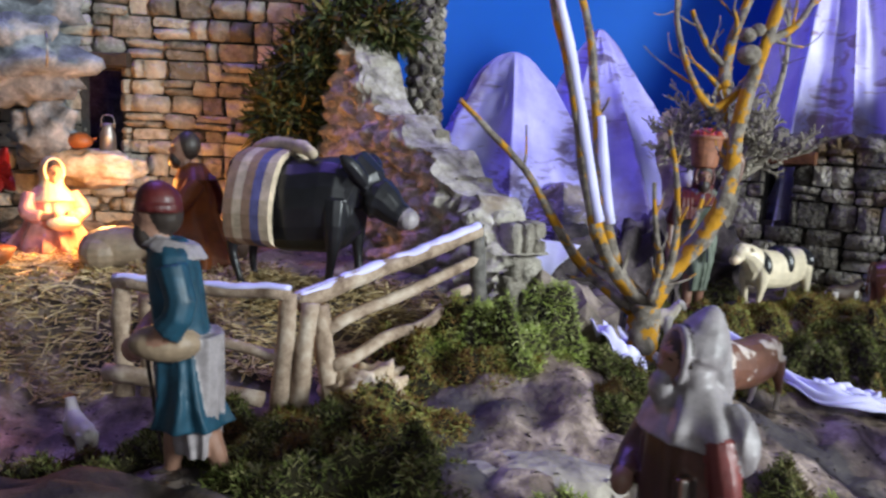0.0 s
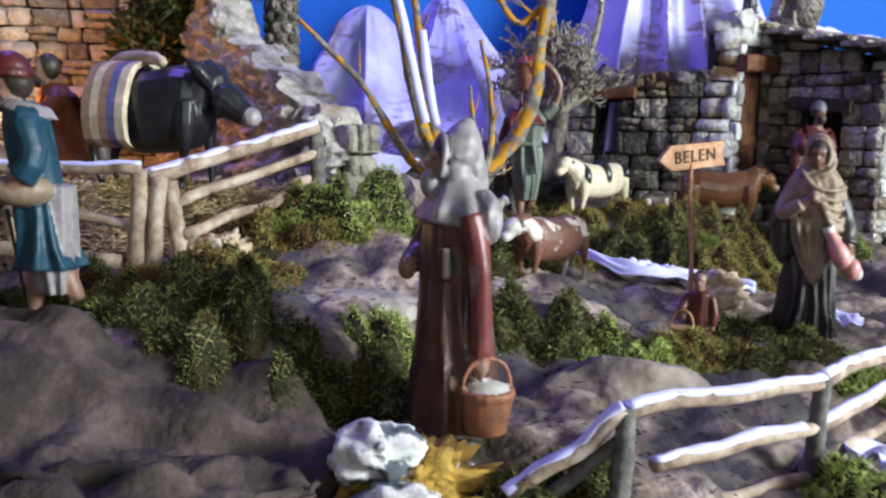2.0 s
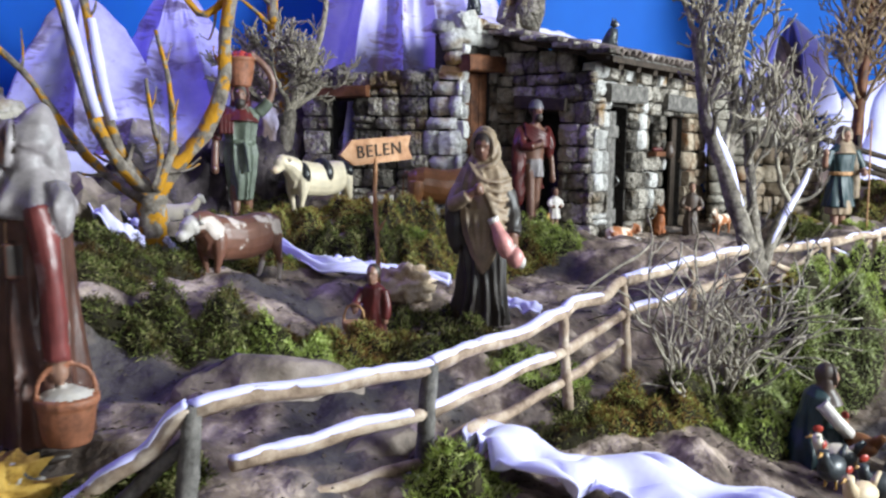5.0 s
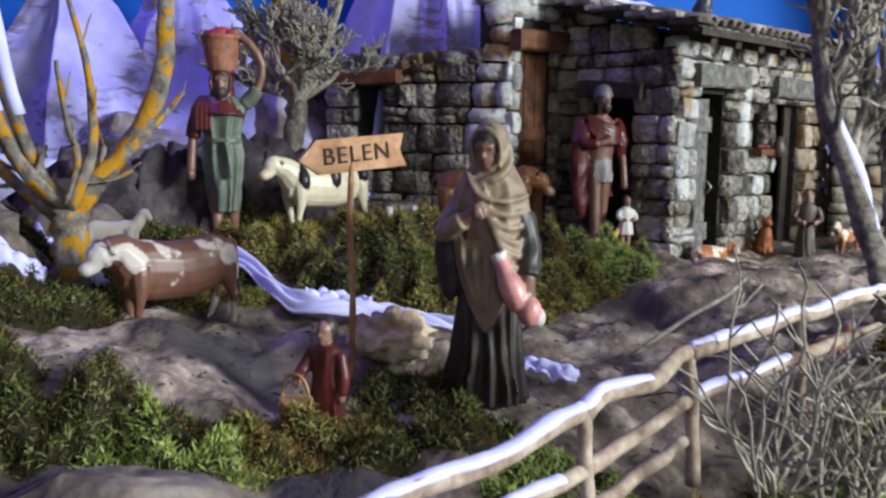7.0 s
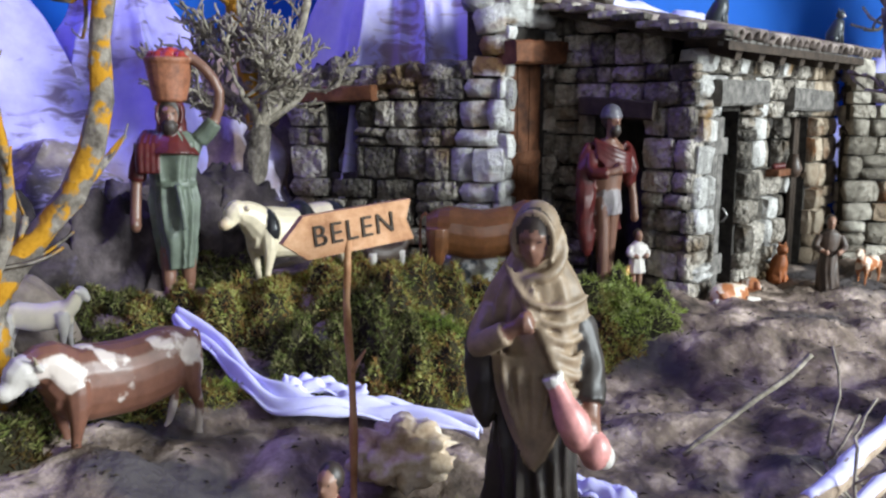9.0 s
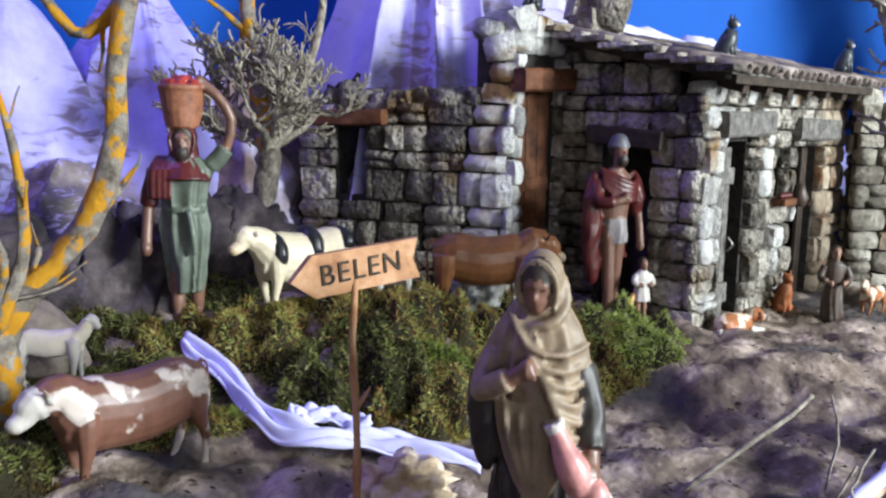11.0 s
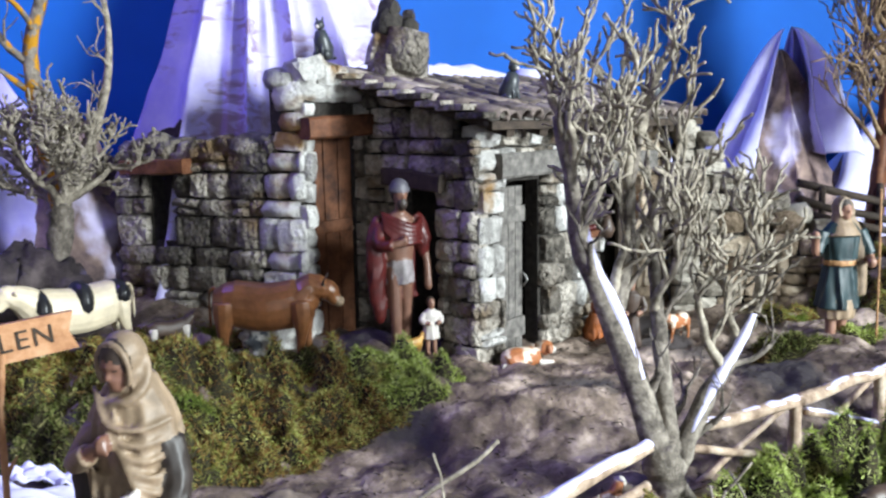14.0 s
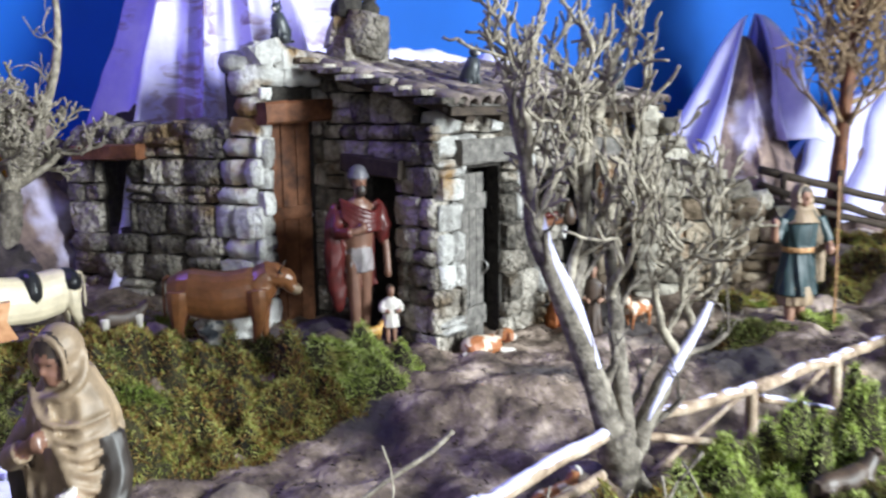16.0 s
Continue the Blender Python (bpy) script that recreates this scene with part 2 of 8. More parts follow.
def crumple(x, y):
    v, w = noise.noise((x * 19, y * 19, 7.0)), noise.noise((x * 50 + 3, y * 50, 2.0))
    return 0.018 * (abs(v) - 0.2) + 0.005 * (abs(w) - 0.2) + 0.002 * noise.noise((x * 120, y * 120, 1.0))


def build_ground():
    x0, x1, y0, y1, nx, ny = -0.95, 2.15, 0.0, 1.40, 560, 253
    vs = []
    for j in range(ny + 1):
        for i in range(nx + 1):
            x, y = x0 + (x1 - x0) * i / nx, y0 + (y1 - y0) * j / ny
            vs.append((x, y, ground_z(x, y) + crumple(x, y)))
    fs = [(j * (nx + 1) + i, j * (nx + 1) + i + 1, (j + 1) * (nx + 1) + i + 1, (j + 1) * (nx + 1) + i) for j in range(ny) for i in range(nx)]
    me = bpy.data.meshes.new("ground")
    me.from_pydata(vs, [], fs)
    me.materials.append(M_GROUND)
    me.shade_smooth()
    tagged(new("ground", me), "crumpled brown painted paper ground of the model landscape", "ground", kind="structure")


build_ground()


# ---- the room round the diorama, unseen; its dull grey keeps bounced light low ----
def slab(name, lo, hi, m, label, category):
    bm = bmesh.new()
    box(bm, [(a + b) / 2 for a, b in zip(lo, hi)], [b - a for a, b in zip(lo, hi)])
    return solo(name, bm, m, label, category, kind="structure", smooth=False)


slab("floor", (-2.4, -3.0, -0.95), (2.3, 1.7, -0.85), M_FLOOR, "plain grey room floor under the display", "floor")
slab("wall_north", (-2.4, 1.6, -0.85), (2.3, 1.7, 2.0), M_PLASTER, "plain grey room wall out of view behind the blue cloth", "wall")
slab("wall_west", (-2.5, -3.0, -0.85), (-2.4, 1.7, 2.0), M_PLASTER, "plain grey room wall out of view", "wall")
slab("ceiling", (-2.5, -3.2, 2.0), (2.5, 1.7, 2.1), M_PLASTER, "plain grey room ceiling out of view", "ceiling")


# openings are unseen, added so the key and fill lamps have a place
def wall_with_lamp_opening(name, boxes, bars):
    bm = bmesh.new()
    for lo, hi in boxes:
        box(bm, [(a + b) / 2 for a, b in zip(lo, hi)], [b - a for a, b in zip(lo, hi)])
    w = solo(name, bm, M_PLASTER, "plain room wall out of view with an opening added for a lamp", "wall", kind="structure", smooth=False)
    for lo, hi in bars:
        bm = bmesh.new()
        box(bm, [(a + b) / 2 for a, b in zip(lo, hi)], [b - a for a, b in zip(lo, hi)])
        part("opening_bar", bm, M_WOOD_GREY, w, smooth=False)


wall_with_lamp_opening("wall_east", [((2.2, -3.0, -0.85), (2.3, 1.7, 0.45)), ((2.2, -3.0, 1.40), (2.3, 1.7, 2.0)), ((2.2, -3.0, 0.45), (2.3, -1.30, 1.40)), ((2.2, -0.35, 0.45), (2.3, 1.7, 1.40))],
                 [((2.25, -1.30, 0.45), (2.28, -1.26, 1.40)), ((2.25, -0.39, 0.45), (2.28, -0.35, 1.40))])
wall_with_lamp_opening("wall_south", [((-2.5, -3.1, -0.85), (2.3, -3.0, 0.30)), ((-2.5, -3.1, 1.40), (2.3, -3.0, 2.0)), ((-2.5, -3.1, 0.30), (-0.35, -3.0, 1.40)), ((1.05, -3.1, 0.30), (2.3, -3.0, 1.40))],
                 [((-0.35, -3.08, 0.30), (-0.31, -3.05, 1.40)), ((1.01, -3.08, 0.30), (1.05, -3.05, 1.40))])
slab("display_table", (-0.95, 0.0, -0.85), (2.15, 1.40, 0.03), M_WOOD_DARK, "dark table that carries the model landscape", "table")


def build_backdrop():
    bm = bmesh.new()
    nx, nz = 160, 12
    grid = []
    for j in range(nz + 1):
        row = []
        for i in range(nx + 1):
            x = -1.3 + 3.48 * i / nx
            z = 0.0 + 1.5 * j / nz
            y = 1.44 + 0.006 * math.sin(x * 9) + 0.008 * noise.noise((x * 5, z * 1.2, 0))
            row.append(bm.verts.new((x, y, z)))
        grid.append(row)
    for a, b in zip(grid, grid[1:]):
        for i in range(nx):
            bm.faces.new((a[i], a[i + 1], b[i + 1], b[i]))
    ob = solo("backdrop", bm, M_BLUE, "plain bright blue cloth hung as the sky", "backdrop", kind="structure")
    ob.modifiers.new("thick", "SOLIDIFY").thickness = 0.003


build_backdrop()


# ---- cloth mountains ----
def peak(name, base, top, rx, ry, m, label, power=0.8, folds=7, depth=0.16, seed=0, span=None, hem=0.0, lean=(0, 0), blunt=0.06):
    """Cloth draped to a point; span: the part of the turn that it covers; hem: how uneven the lower edge is."""
    bm = bmesh.new()
    na, nh = 120, 48
    a0, a1 = span or (0, 2 * math.pi)
    rows = []
    for j in range(nh + 1):
        row = []
        for i in range(na + (1 if span else 0)):
            a = a0 + (a1 - a0) * i / na
            lift = hem * (0.5 + 0.5 * noise.noise((math.cos(a) * 2 + seed, math.sin(a) * 2, 5.0))) if hem else 0
            h = lift + (1 - lift) * j / nh
            prof = max(0.0, 1 - h) ** power + blunt * math.sqrt(max(0.0, 1 - h ** 4))
            f = abs(math.sin(a * folds / 2 + 1.6 * noise.noise((math.cos(a) + seed, math.sin(a), h * 1.5)) + seed))
            r = prof * (1 - depth + depth * f * 1.6 + 0.10 * noise.noise((math.cos(a) * 1.5 + seed * 3, math.sin(a) * 1.5, h * 3)))
            x = base[0] + lean[0] * h + rx * r * math.cos(a)
            y = base[1] + lean[1] * h + ry * r * math.sin(a)
            z = base[2] + (top - base[2]) * h + 0.006 * noise.noise((x * 25, y * 25, h * 4))
            row.append(bm.verts.new((x, y, z)))
        rows.append(row)
    n = len(rows[0])
    for p, q in zip(rows, rows[1:]):
        for i in range(n if not span else n - 1):
            bm.faces.new((p[i], p[(i + 1) % n], q[(i + 1) % n], q[i]))
    if not span:
        bm.faces.new(rows[-1])
    ob = solo(name, bm, m, label, "mountain")
    ob.modifiers.new("thick", "SOLIDIFY").thickness = 0.002
    return ob


def draped(name, apex, foot, ridges, m, label, power=0.9, tip=0.012, crush=0.006, sag=0.10, seed=0):
    """Stiff cloth hung over a point. ridges: (degrees, reach) of the folds at the foot; flat panels run between them."""
    bm = bmesh.new()
    nh, per = 56, 14
    rim = []
    for (a, r), (b, q) in zip(ridges, ridges[1:] + [(ridges[0][0] + 360, ridges[0][1])]):
        p0, p1 = (Vector((math.cos(radians(d)) * k, math.sin(radians(d)) * k, 0)) for d, k in ((a, r), (b, q)))
        for i in range(per):
            t = i / per
            flat = p0.lerp(p1, t)
            rim.append((flat * (1 - sag * math.sin(math.pi * t)), flat.normalized()))
    rows = []
    for j in range(nh + 1):
        h = j / nh
        prof = (1 - h) ** power
        row = []
        for k, (p, d) in enumerate(rim):
            drop = 0.010 * noise.noise((p.x * 9 + seed, p.y * 9, 1.0)) * (1 - h)
            q = p * prof + d * tip * (0.4 + 0.6 * math.sqrt(max(0.0, 1 - h ** 6)))
            w = Vector((p.x * 7 + seed * 3.7, p.y * 7, h * 3.2))
            crease = crush * (0.9 - 2.6 * abs(noise.noise(w))) + 0.5 * crush * (0.5 - 2.2 * abs(noise.noise(w * 2.6)))
            q += d * crease * min(1.0, 6 * (1 - h) + 0.25)
            row.append(bm.verts.new((apex[0] + q.x, apex[1] + q.y, foot + (apex[2] - foot) * h + drop)))
        rows.append(row)
    n = len(rim)
    for p, q in zip(rows, rows[1:]):
        for i in range(n):
            bm.faces.new((p[i], p[(i + 1) % n], q[(i + 1) % n], q[i]))
    bm.faces.new(rows[-1])
    ob = solo(name, bm, m, label, "mountain")
    ob.modifiers.new("thick", "SOLIDIFY").thickness = 0.002
    return ob


draped("cloth_mountain", (0.150, 1.235, 0.522), 0.20, [(-150, 0.150), (-118, 0.115), (-95, 0.165), (-62, 0.125), (-30, 0.150), (20, 0.120), (90, 0.11), (165, 0.145)], M_PEAK, "violet-white cloth mountain with brown printed blotches", 0.62, 0.018, 0.007, 0.06, 1)
draped("cloth_mountain", (0.283, 1.285, 0.566), 0.20, [(-168, 0.20), (-140, 0.15), (-122, 0.205), (-98, 0.165), (-72, 0.215), (-52, 0.165), (-25, 0.235), (10, 0.22), (90, 0.12), (150, 0.16)], M_PEAK, "tall pointed violet-white cloth mountain beside the bare tree", 0.92, 0.008, 0.007, 0.08, 2)
draped("cloth_mountain", (0.400, 1.26, 0.455), 0.20, [(-160, 0.11), (-125, 0.08), (-90, 0.125), (-55, 0.09), (-15, 0.11), (90, 0.10)], M_PEAK_BROWN, "dark brown printed cloth mountain behind the carrier", 0.75, 0.012, 0.010, 0.06, 5)
draped("cloth_mountain", (0.215, 1.13, 0.345), 0.20, [(-170, 0.13), (-135, 0.085), (-100, 0.125), (-60, 0.085), (-20, 0.125), (90, 0.06)], M_PEAK_TAN, "tan and violet printed cloth hill below the pointed mountains", 0.7, 0.014, 0.010, 0.05, 6)
draped("cloth_mountain", (0.655, 1.305, 0.860), 0.22, [(-175, 0.225), (-150, 0.17), (-132, 0.215), (-118, 0.155), (-104, 0.190), (-92, 0.145), (-78, 0.20), (-66, 0.160), (-52, 0.235), (-38, 0.20), (-22, 0.30), (-4, 0.345), (60, 0.12), (120, 0.12)], M_PEAK_BIG, "large violet-white cloth mountain behind the ruined wall", 0.98, 0.02, 0.007, 0.16, 3)
draped("rock_mountain", (1.462, 1.275, 0.545), 0.20, [(-165, 0.125), (-130, 0.09), (-105, 0.14), (-70, 0.09), (-35, 0.125), (15, 0.115), (90, 0.11)], M_PEAK_BROWN, "brown printed cloth rock under a white drape", 0.85, 0.012, 0.012, 0.05, 4)
peak("white_drape", (1.478, 1.262, 0.36), 0.578, 0.085, 0.085, M_SNOW, "lilac-white cloth hanging in deep folds from the brown pointed mountain", 0.55, 9, 0.42, 6, span=(-1.45, 1.2), hem=0.2, blunt=0.16)
peak("white_drape", (1.462, 1.262, 0.24), 0.574, 0.155, 0.11, M_SNOW, "lilac-white cloth laid down one side of the brown pointed mountain", 0.95, 7, 0.34, 16, span=(2.9, 3.95), hem=0.15, blunt=0.12)
draped("cloth_hill", (1.00, 1.31, 0.462), 0.25, [(-175, 0.22), (-140, 0.13), (-90, 0.09), (-40, 0.13), (-5, 0.22), (90, 0.09)], M_SNOW, "low white cloth hill behind the tiled roof", 0.42, 0.02, 0.005, 0.05, 7)
draped("cloth_hill", (1.215, 1.31, 0.478), 0.25, [(-170, 0.11), (-120, 0.07), (-80, 0.09), (-40, 0.075), (0, 0.12), (90, 0.09)], M_SNOW, "small white cloth hill behind the ruined wall", 0.75, 0.012, 0.006, 0.06, 8)
draped("rock_hill", (1.84, 1.30, 0.475), 0.20, [(-178, 0.30), (-150, 0.20), (-120, 0.17), (-90, 0.15), (-50, 0.20), (0, 0.28), (90, 0.11)], M_PEAK_BROWN, "brown printed cloth hill behind the rail fence", 0.5, 0.03, 0.012, 0.05, 9)
peak("white_drape", (1.835, 1.29, 0.21), 0.482, 0.295, 0.12, M_SNOW, "lilac-white cloth laid over the side of the brown hill", 0.5, 7, 0.14, 9, span=(2.5, 4.3), hem=0.25, blunt=0.10)


# ---- stone masonry ----
def stone_mesh(k):
    """A worn block inside the unit cube."""
    bm = bmesh.new()
    bmesh.ops.create_cube(bm, size=1.0)
    bmesh.ops.subdivide_edges(bm, edges=bm.edges[:], cuts=1, use_grid_fill=True)
    rnd = random.Random(100 + k)
    for v in bm.verts:
        p = v.co * 2
        corner = sum(abs(c) > 0.9 for c in p)
        s = (1.0, 1.0, 0.965, 0.885)[corner]
        v.co = Vector([c * s * (1 + rnd.uniform(-0.16, 0.07)) for c in v.co])
        if abs(p.y) > 0.9 and corner == 1:
            v.co = Vector((rnd.uniform(-0.2, 0.2), v.co.y * rnd.uniform(0.95, 1.35), rnd.uniform(-0.2, 0.2)))
    return bm


STONES = {}


def stone_data(m):
    if m.name not in STONES:
        STONES[m.name] = [link_mesh("stone", stone_mesh(k), m, smooth=k % 3 != 0) for k in range(18)]
    return STONES[m.name]


def stone_wall(parent, start, turn, length, heights, thick, openings, m, course=0.024, wide=(0.022, 0.05), seed=0, both=False, quoin=None, pick=None):
    """A wall of laid stones along the direction turn from start. heights: top z over the length (function of s); openings: (s0, s1, z0, z1)."""
    rnd = random.Random(seed)
    d = Vector((math.cos(turn), math.sin(turn), 0))
    n = Vector((math.sin(turn), -math.cos(turn), 0))
    base = start[2]
    # core, set back behind the stone faces
    cuts = sorted({0.0, length, *[c for o in openings for c in o[:2]], *[length * k / 6 for k in range(1, 6)]})
    for a, b in zip(cuts, cuts[1:]):
        if b - a < 1e-4:
            continue
        mid = (a + b) / 2
        top = min(heights(a + (b - a) * k / 6) for k in range(7)) - 0.012
        spans = [(base, top)]
        for o in openings:
            if o[0] - 1e-6 <= mid <= o[1] + 1e-6:
                spans = [s for s in ((base, o[2]), (o[3], top)) if s[1] - s[0] > 0.002]
        for z0, z1 in spans:
            c = Vector(start) + d * mid - n * thick / 2
            bm = bmesh.new()
            box(bm, (c.x, c.y, (z0 + z1) / 2), (b - a + 0.0004, thick - 0.012, z1 - z0), turn)
            part("core", bm, M_MORTAR_SHADE, parent, smooth=False)
    sides = (0, 1) if both else (0,)
    for side in sides:
        z = base
        while True:
            h = course * rnd.uniform(0.62, 1.3)
            s = -0.004 * rnd.random()
            any_stone = False
            while s < length - 0.004:
                w = rnd.uniform(*wide) * (1.0 if rnd.random() > 0.2 else 0.55)
                w = min(w, length - s + 0.003)
                mid, zc = s + w / 2, z + h / 2
                split = [(s, w)]
                for o in openings:
                    if o[2] - h * 0.4 < zc < o[3] + h * 0.2 and s < o[1] and s + w > o[0]:
                        split = [(a, b - a) for a, b in ((s, min(s + w, o[0])), (max(s, o[1]), s + w)) if b - a > 0.006]
                        break
                for a, ww in split:
                    if zc > heights(a + ww / 2) - h * 0.25:
                        continue
                    any_stone = True
                    mm = m
                    if quoin and quoin(a + ww / 2, zc):
                        mm = quoin(a + ww / 2, zc)
                    layers = [(h, zc)] if rnd.random() > 0.16 else [(h * 0.5, zc - h * 0.25), (h * 0.5, zc + h * 0.25)]
                    for hh, zz in layers:
                        depth = 0.024 * rnd.uniform(0.75, 1.25)
                        off = rnd.uniform(0.003, 0.0085)
                        q = Vector(start) + d * (a + ww / 2)
                        q += (n * (off - depth / 2)) if side == 0 else (-n * (thick + off - depth / 2))
                        ob = new("stone", rnd.choice(stone_data(mm)))
                        ob.location = (q.x, q.y, zz)
                        ob.rotation_euler = (rnd.uniform(-0.08, 0.08), rnd.uniform(-0.06, 0.06), turn + (math.pi if side else 0) + rnd.uniform(-0.07, 0.07))
                        ob.scale = (ww * 0.985, depth, hh * rnd.uniform(0.95, 1.0))
                        hang(ob, parent)
                s += w
            z += h
            if not any_stone and z > base + 0.05 or z > 1.2:
                break


def cap_stones(parent, start, turn, length, heights, thick, m, seed=0, step=0.024, s0=0.0):
    """Loose stones along the broken top of a wall."""
    rnd = random.Random(seed)
    d = Vector((math.cos(turn), math.sin(turn), 0))
    n = Vector((math.sin(turn), -math.cos(turn), 0))
    s = s0
    while s < length:
        w = step * rnd.uniform(0.7, 1.5)
        rows = max(1, round(thick / 0.024))
        for r in range(rows):
            q = Vector(start) + d * (s + w / 2) - n * thick * (r + 0.5) / rows
            ob = new("stone", rnd.choice(stone_data(m)))
            ob.location = (q.x, q.y, heights(s + w / 2) - 0.006 + rnd.uniform(-0.006, 0.004))
            ob.rotation_euler = (rnd.uniform(-0.25, 0.25), rnd.uniform(-0.2, 0.2), turn + rnd.uniform(-0.5, 0.5))
            ob.scale = (w * 1.05, thick / rows * rnd.uniform(1.0, 1.35), 0.024 * rnd.uniform(0.8, 1.4))
            hang(ob, parent)
        s += w * 0.95


def beam(name, a, b, w, h, m, parent, label="", seed=0):
    """A rough squared timber from a to b."""
    a, b = Vector(a), Vector(b)
    d = (b - a)
    ln = d.length
    bm = bmesh.new()
    k = 9
    rings = []
    flat = Vector((d.x, d.y, 0)).normalized()
    side = Vector((-flat.y, flat.x, 0))
    up = side.cross(d.normalized()) * -1
    for i in range(k):
        p = a + d * i / (k - 1)
        s = 1 + 0.05 * noise.noise((i * 0.9 + seed, seed, 0))
        ring = []
        for u, v in ((-1, -0.8), (-0.8, -1), (0.8, -1), (1, -0.8), (1, 0.8), (0.8, 1), (-0.8, 1), (-1, 0.8)):
            ring.append(p + side * u * w / 2 * s + up * v * h / 2 * s + Vector((0, 0, 0.0012 * noise.noise((i * 1.7, u * 3, v * 3 + seed)))))
        rings.append(ring)
    ring_loft(bm, rings)
    return part(name, bm, m, parent, label, smooth=False)


def planks(name, start, turn, width, z0, z1, count, m, parent, depth=0.006, label=""):
    """Upright boards side by side."""
    d = Vector((math.cos(turn), math.sin(turn), 0))
    rnd = random.Random(int(width * 1e4))
    for i in range(count):
        c = Vector(start) + d * width * (i + 0.5) / count
        bm = bmesh.new()
        box(bm, (c.x, c.y, (z0 + z1) / 2 + rnd.uniform(-0.002, 0)), (width / count * 0.93, depth * rnd.uniform(0.85, 1.1), z1 - z0), turn, bevel=0.0008)
        part(name, bm, m, parent, label, smooth=False)


# ---- the stone cottage ----
TURN = radians(30)
HU, HV = Vector((math.cos(TURN), math.sin(TURN), 0)), Vector((-math.sin(TURN), math.cos(TURN), 0))
HC = Vector((0.832, 0.928, 0.150))


def house_at(u, v, z):
    p = HC + HU * u + HV * v
    return (p.x, p.y, z)


cottage = thing("stone_cottage", tuple(HC), "small grey stone model cottage with a sloping clay tile roof", "house")
facade_top = 0.425
stone_wall(cottage, tuple(HC), TURN, 0.40, lambda s: facade_top + 0.008, 0.03, [(0.040, 0.112, 0.15, 0.372), (0.168, 0.205, 0.305, 0.352), (0.232, 0.318, 0.15, 0.368)], M_STONE, 0.026, (0.02, 0.045), 11,
           quoin=lambda s, z: M_STONE_PALE if (s < 0.035 and z > 0.245) or (int(s * 97 + z * 131) % 4 == 0 and s < 0.24) else (M_STONE_WARM if s > 0.30 else None))
stone_wall(cottage, house_at(0, 0.185, 0.15), TURN - math.pi / 2, 0.185, lambda s: facade_top + 0.062 * (1 - s / 0.185) + 0.006, 0.03, [(0.065, 0.130, 0.15, 0.362)], M_STONE, 0.027, (0.022, 0.05), 12)
stone_wall(cottage, house_at(0.40, 0, 0.15), TURN + math.pi / 2, 0.185, lambda s: facade_top + 0.053 * s / 0.185 - 0.005, 0.03, [], M_STONE_WARM, 0.027, (0.022, 0.05), 13)
stone_wall(cottage, house_at(0.40, 0.185, 0.15), TURN + math.pi, 0.40, lambda s: facade_top + 0.056, 0.03, [], M_STONE, 0.03, (0.03, 0.06), 14)
# lintels, doors, window
beam("lintel", house_at(0.024, -0.004, 0.390), house_at(0.142, -0.004, 0.392), 0.022, 0.026, M_WOOD_GREY, cottage, "grey weathered wooden lintel", 1)
beam("lintel", house_at(0.215, -0.004, 0.386), house_at(0.345, -0.004, 0.384), 0.022, 0.026, M_WOOD_GREY, cottage, "grey weathered wooden lintel", 2)
beam("lintel", house_at(-0.004, 0.040, 0.372), house_at(-0.004, 0.130, 0.378), 0.022, 0.020, M_WOOD_DARK, cottage, "dark wooden lintel", 3)
planks("door_plank", house_at(0.040, 0.014, 0), TURN, 0.050, 0.165, 0.366, 4, M_WOOD_GREY, cottage)
beam("door_batten", house_at(0.042, 0.008, 0.335), house_at(0.088, 0.008, 0.335), 0.004, 0.018, M_WOOD_GREY, cottage, seed=4)
beam("door_batten", house_at(0.042, 0.008, 0.205), house_at(0.088, 0.008, 0.207), 0.004, 0.022, M_WOOD_GREY, cottage, seed=5)
planks("door_plank", house_at(0.300, 0.018, 0), TURN, 0.020, 0.165, 0.366, 2, M_WOOD_DARK, cottage)
# inner slab and block, painted near-black so the openings show interior shade
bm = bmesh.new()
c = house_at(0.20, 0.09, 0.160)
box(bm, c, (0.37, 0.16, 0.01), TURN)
part("dark_inner_slab", bm, M_MORTAR_SHADE, cottage, smooth=False)
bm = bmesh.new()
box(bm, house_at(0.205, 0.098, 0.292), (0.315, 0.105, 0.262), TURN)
part("dark_backing", bm, M_MORTAR_SHADE, cottage, smooth=False)


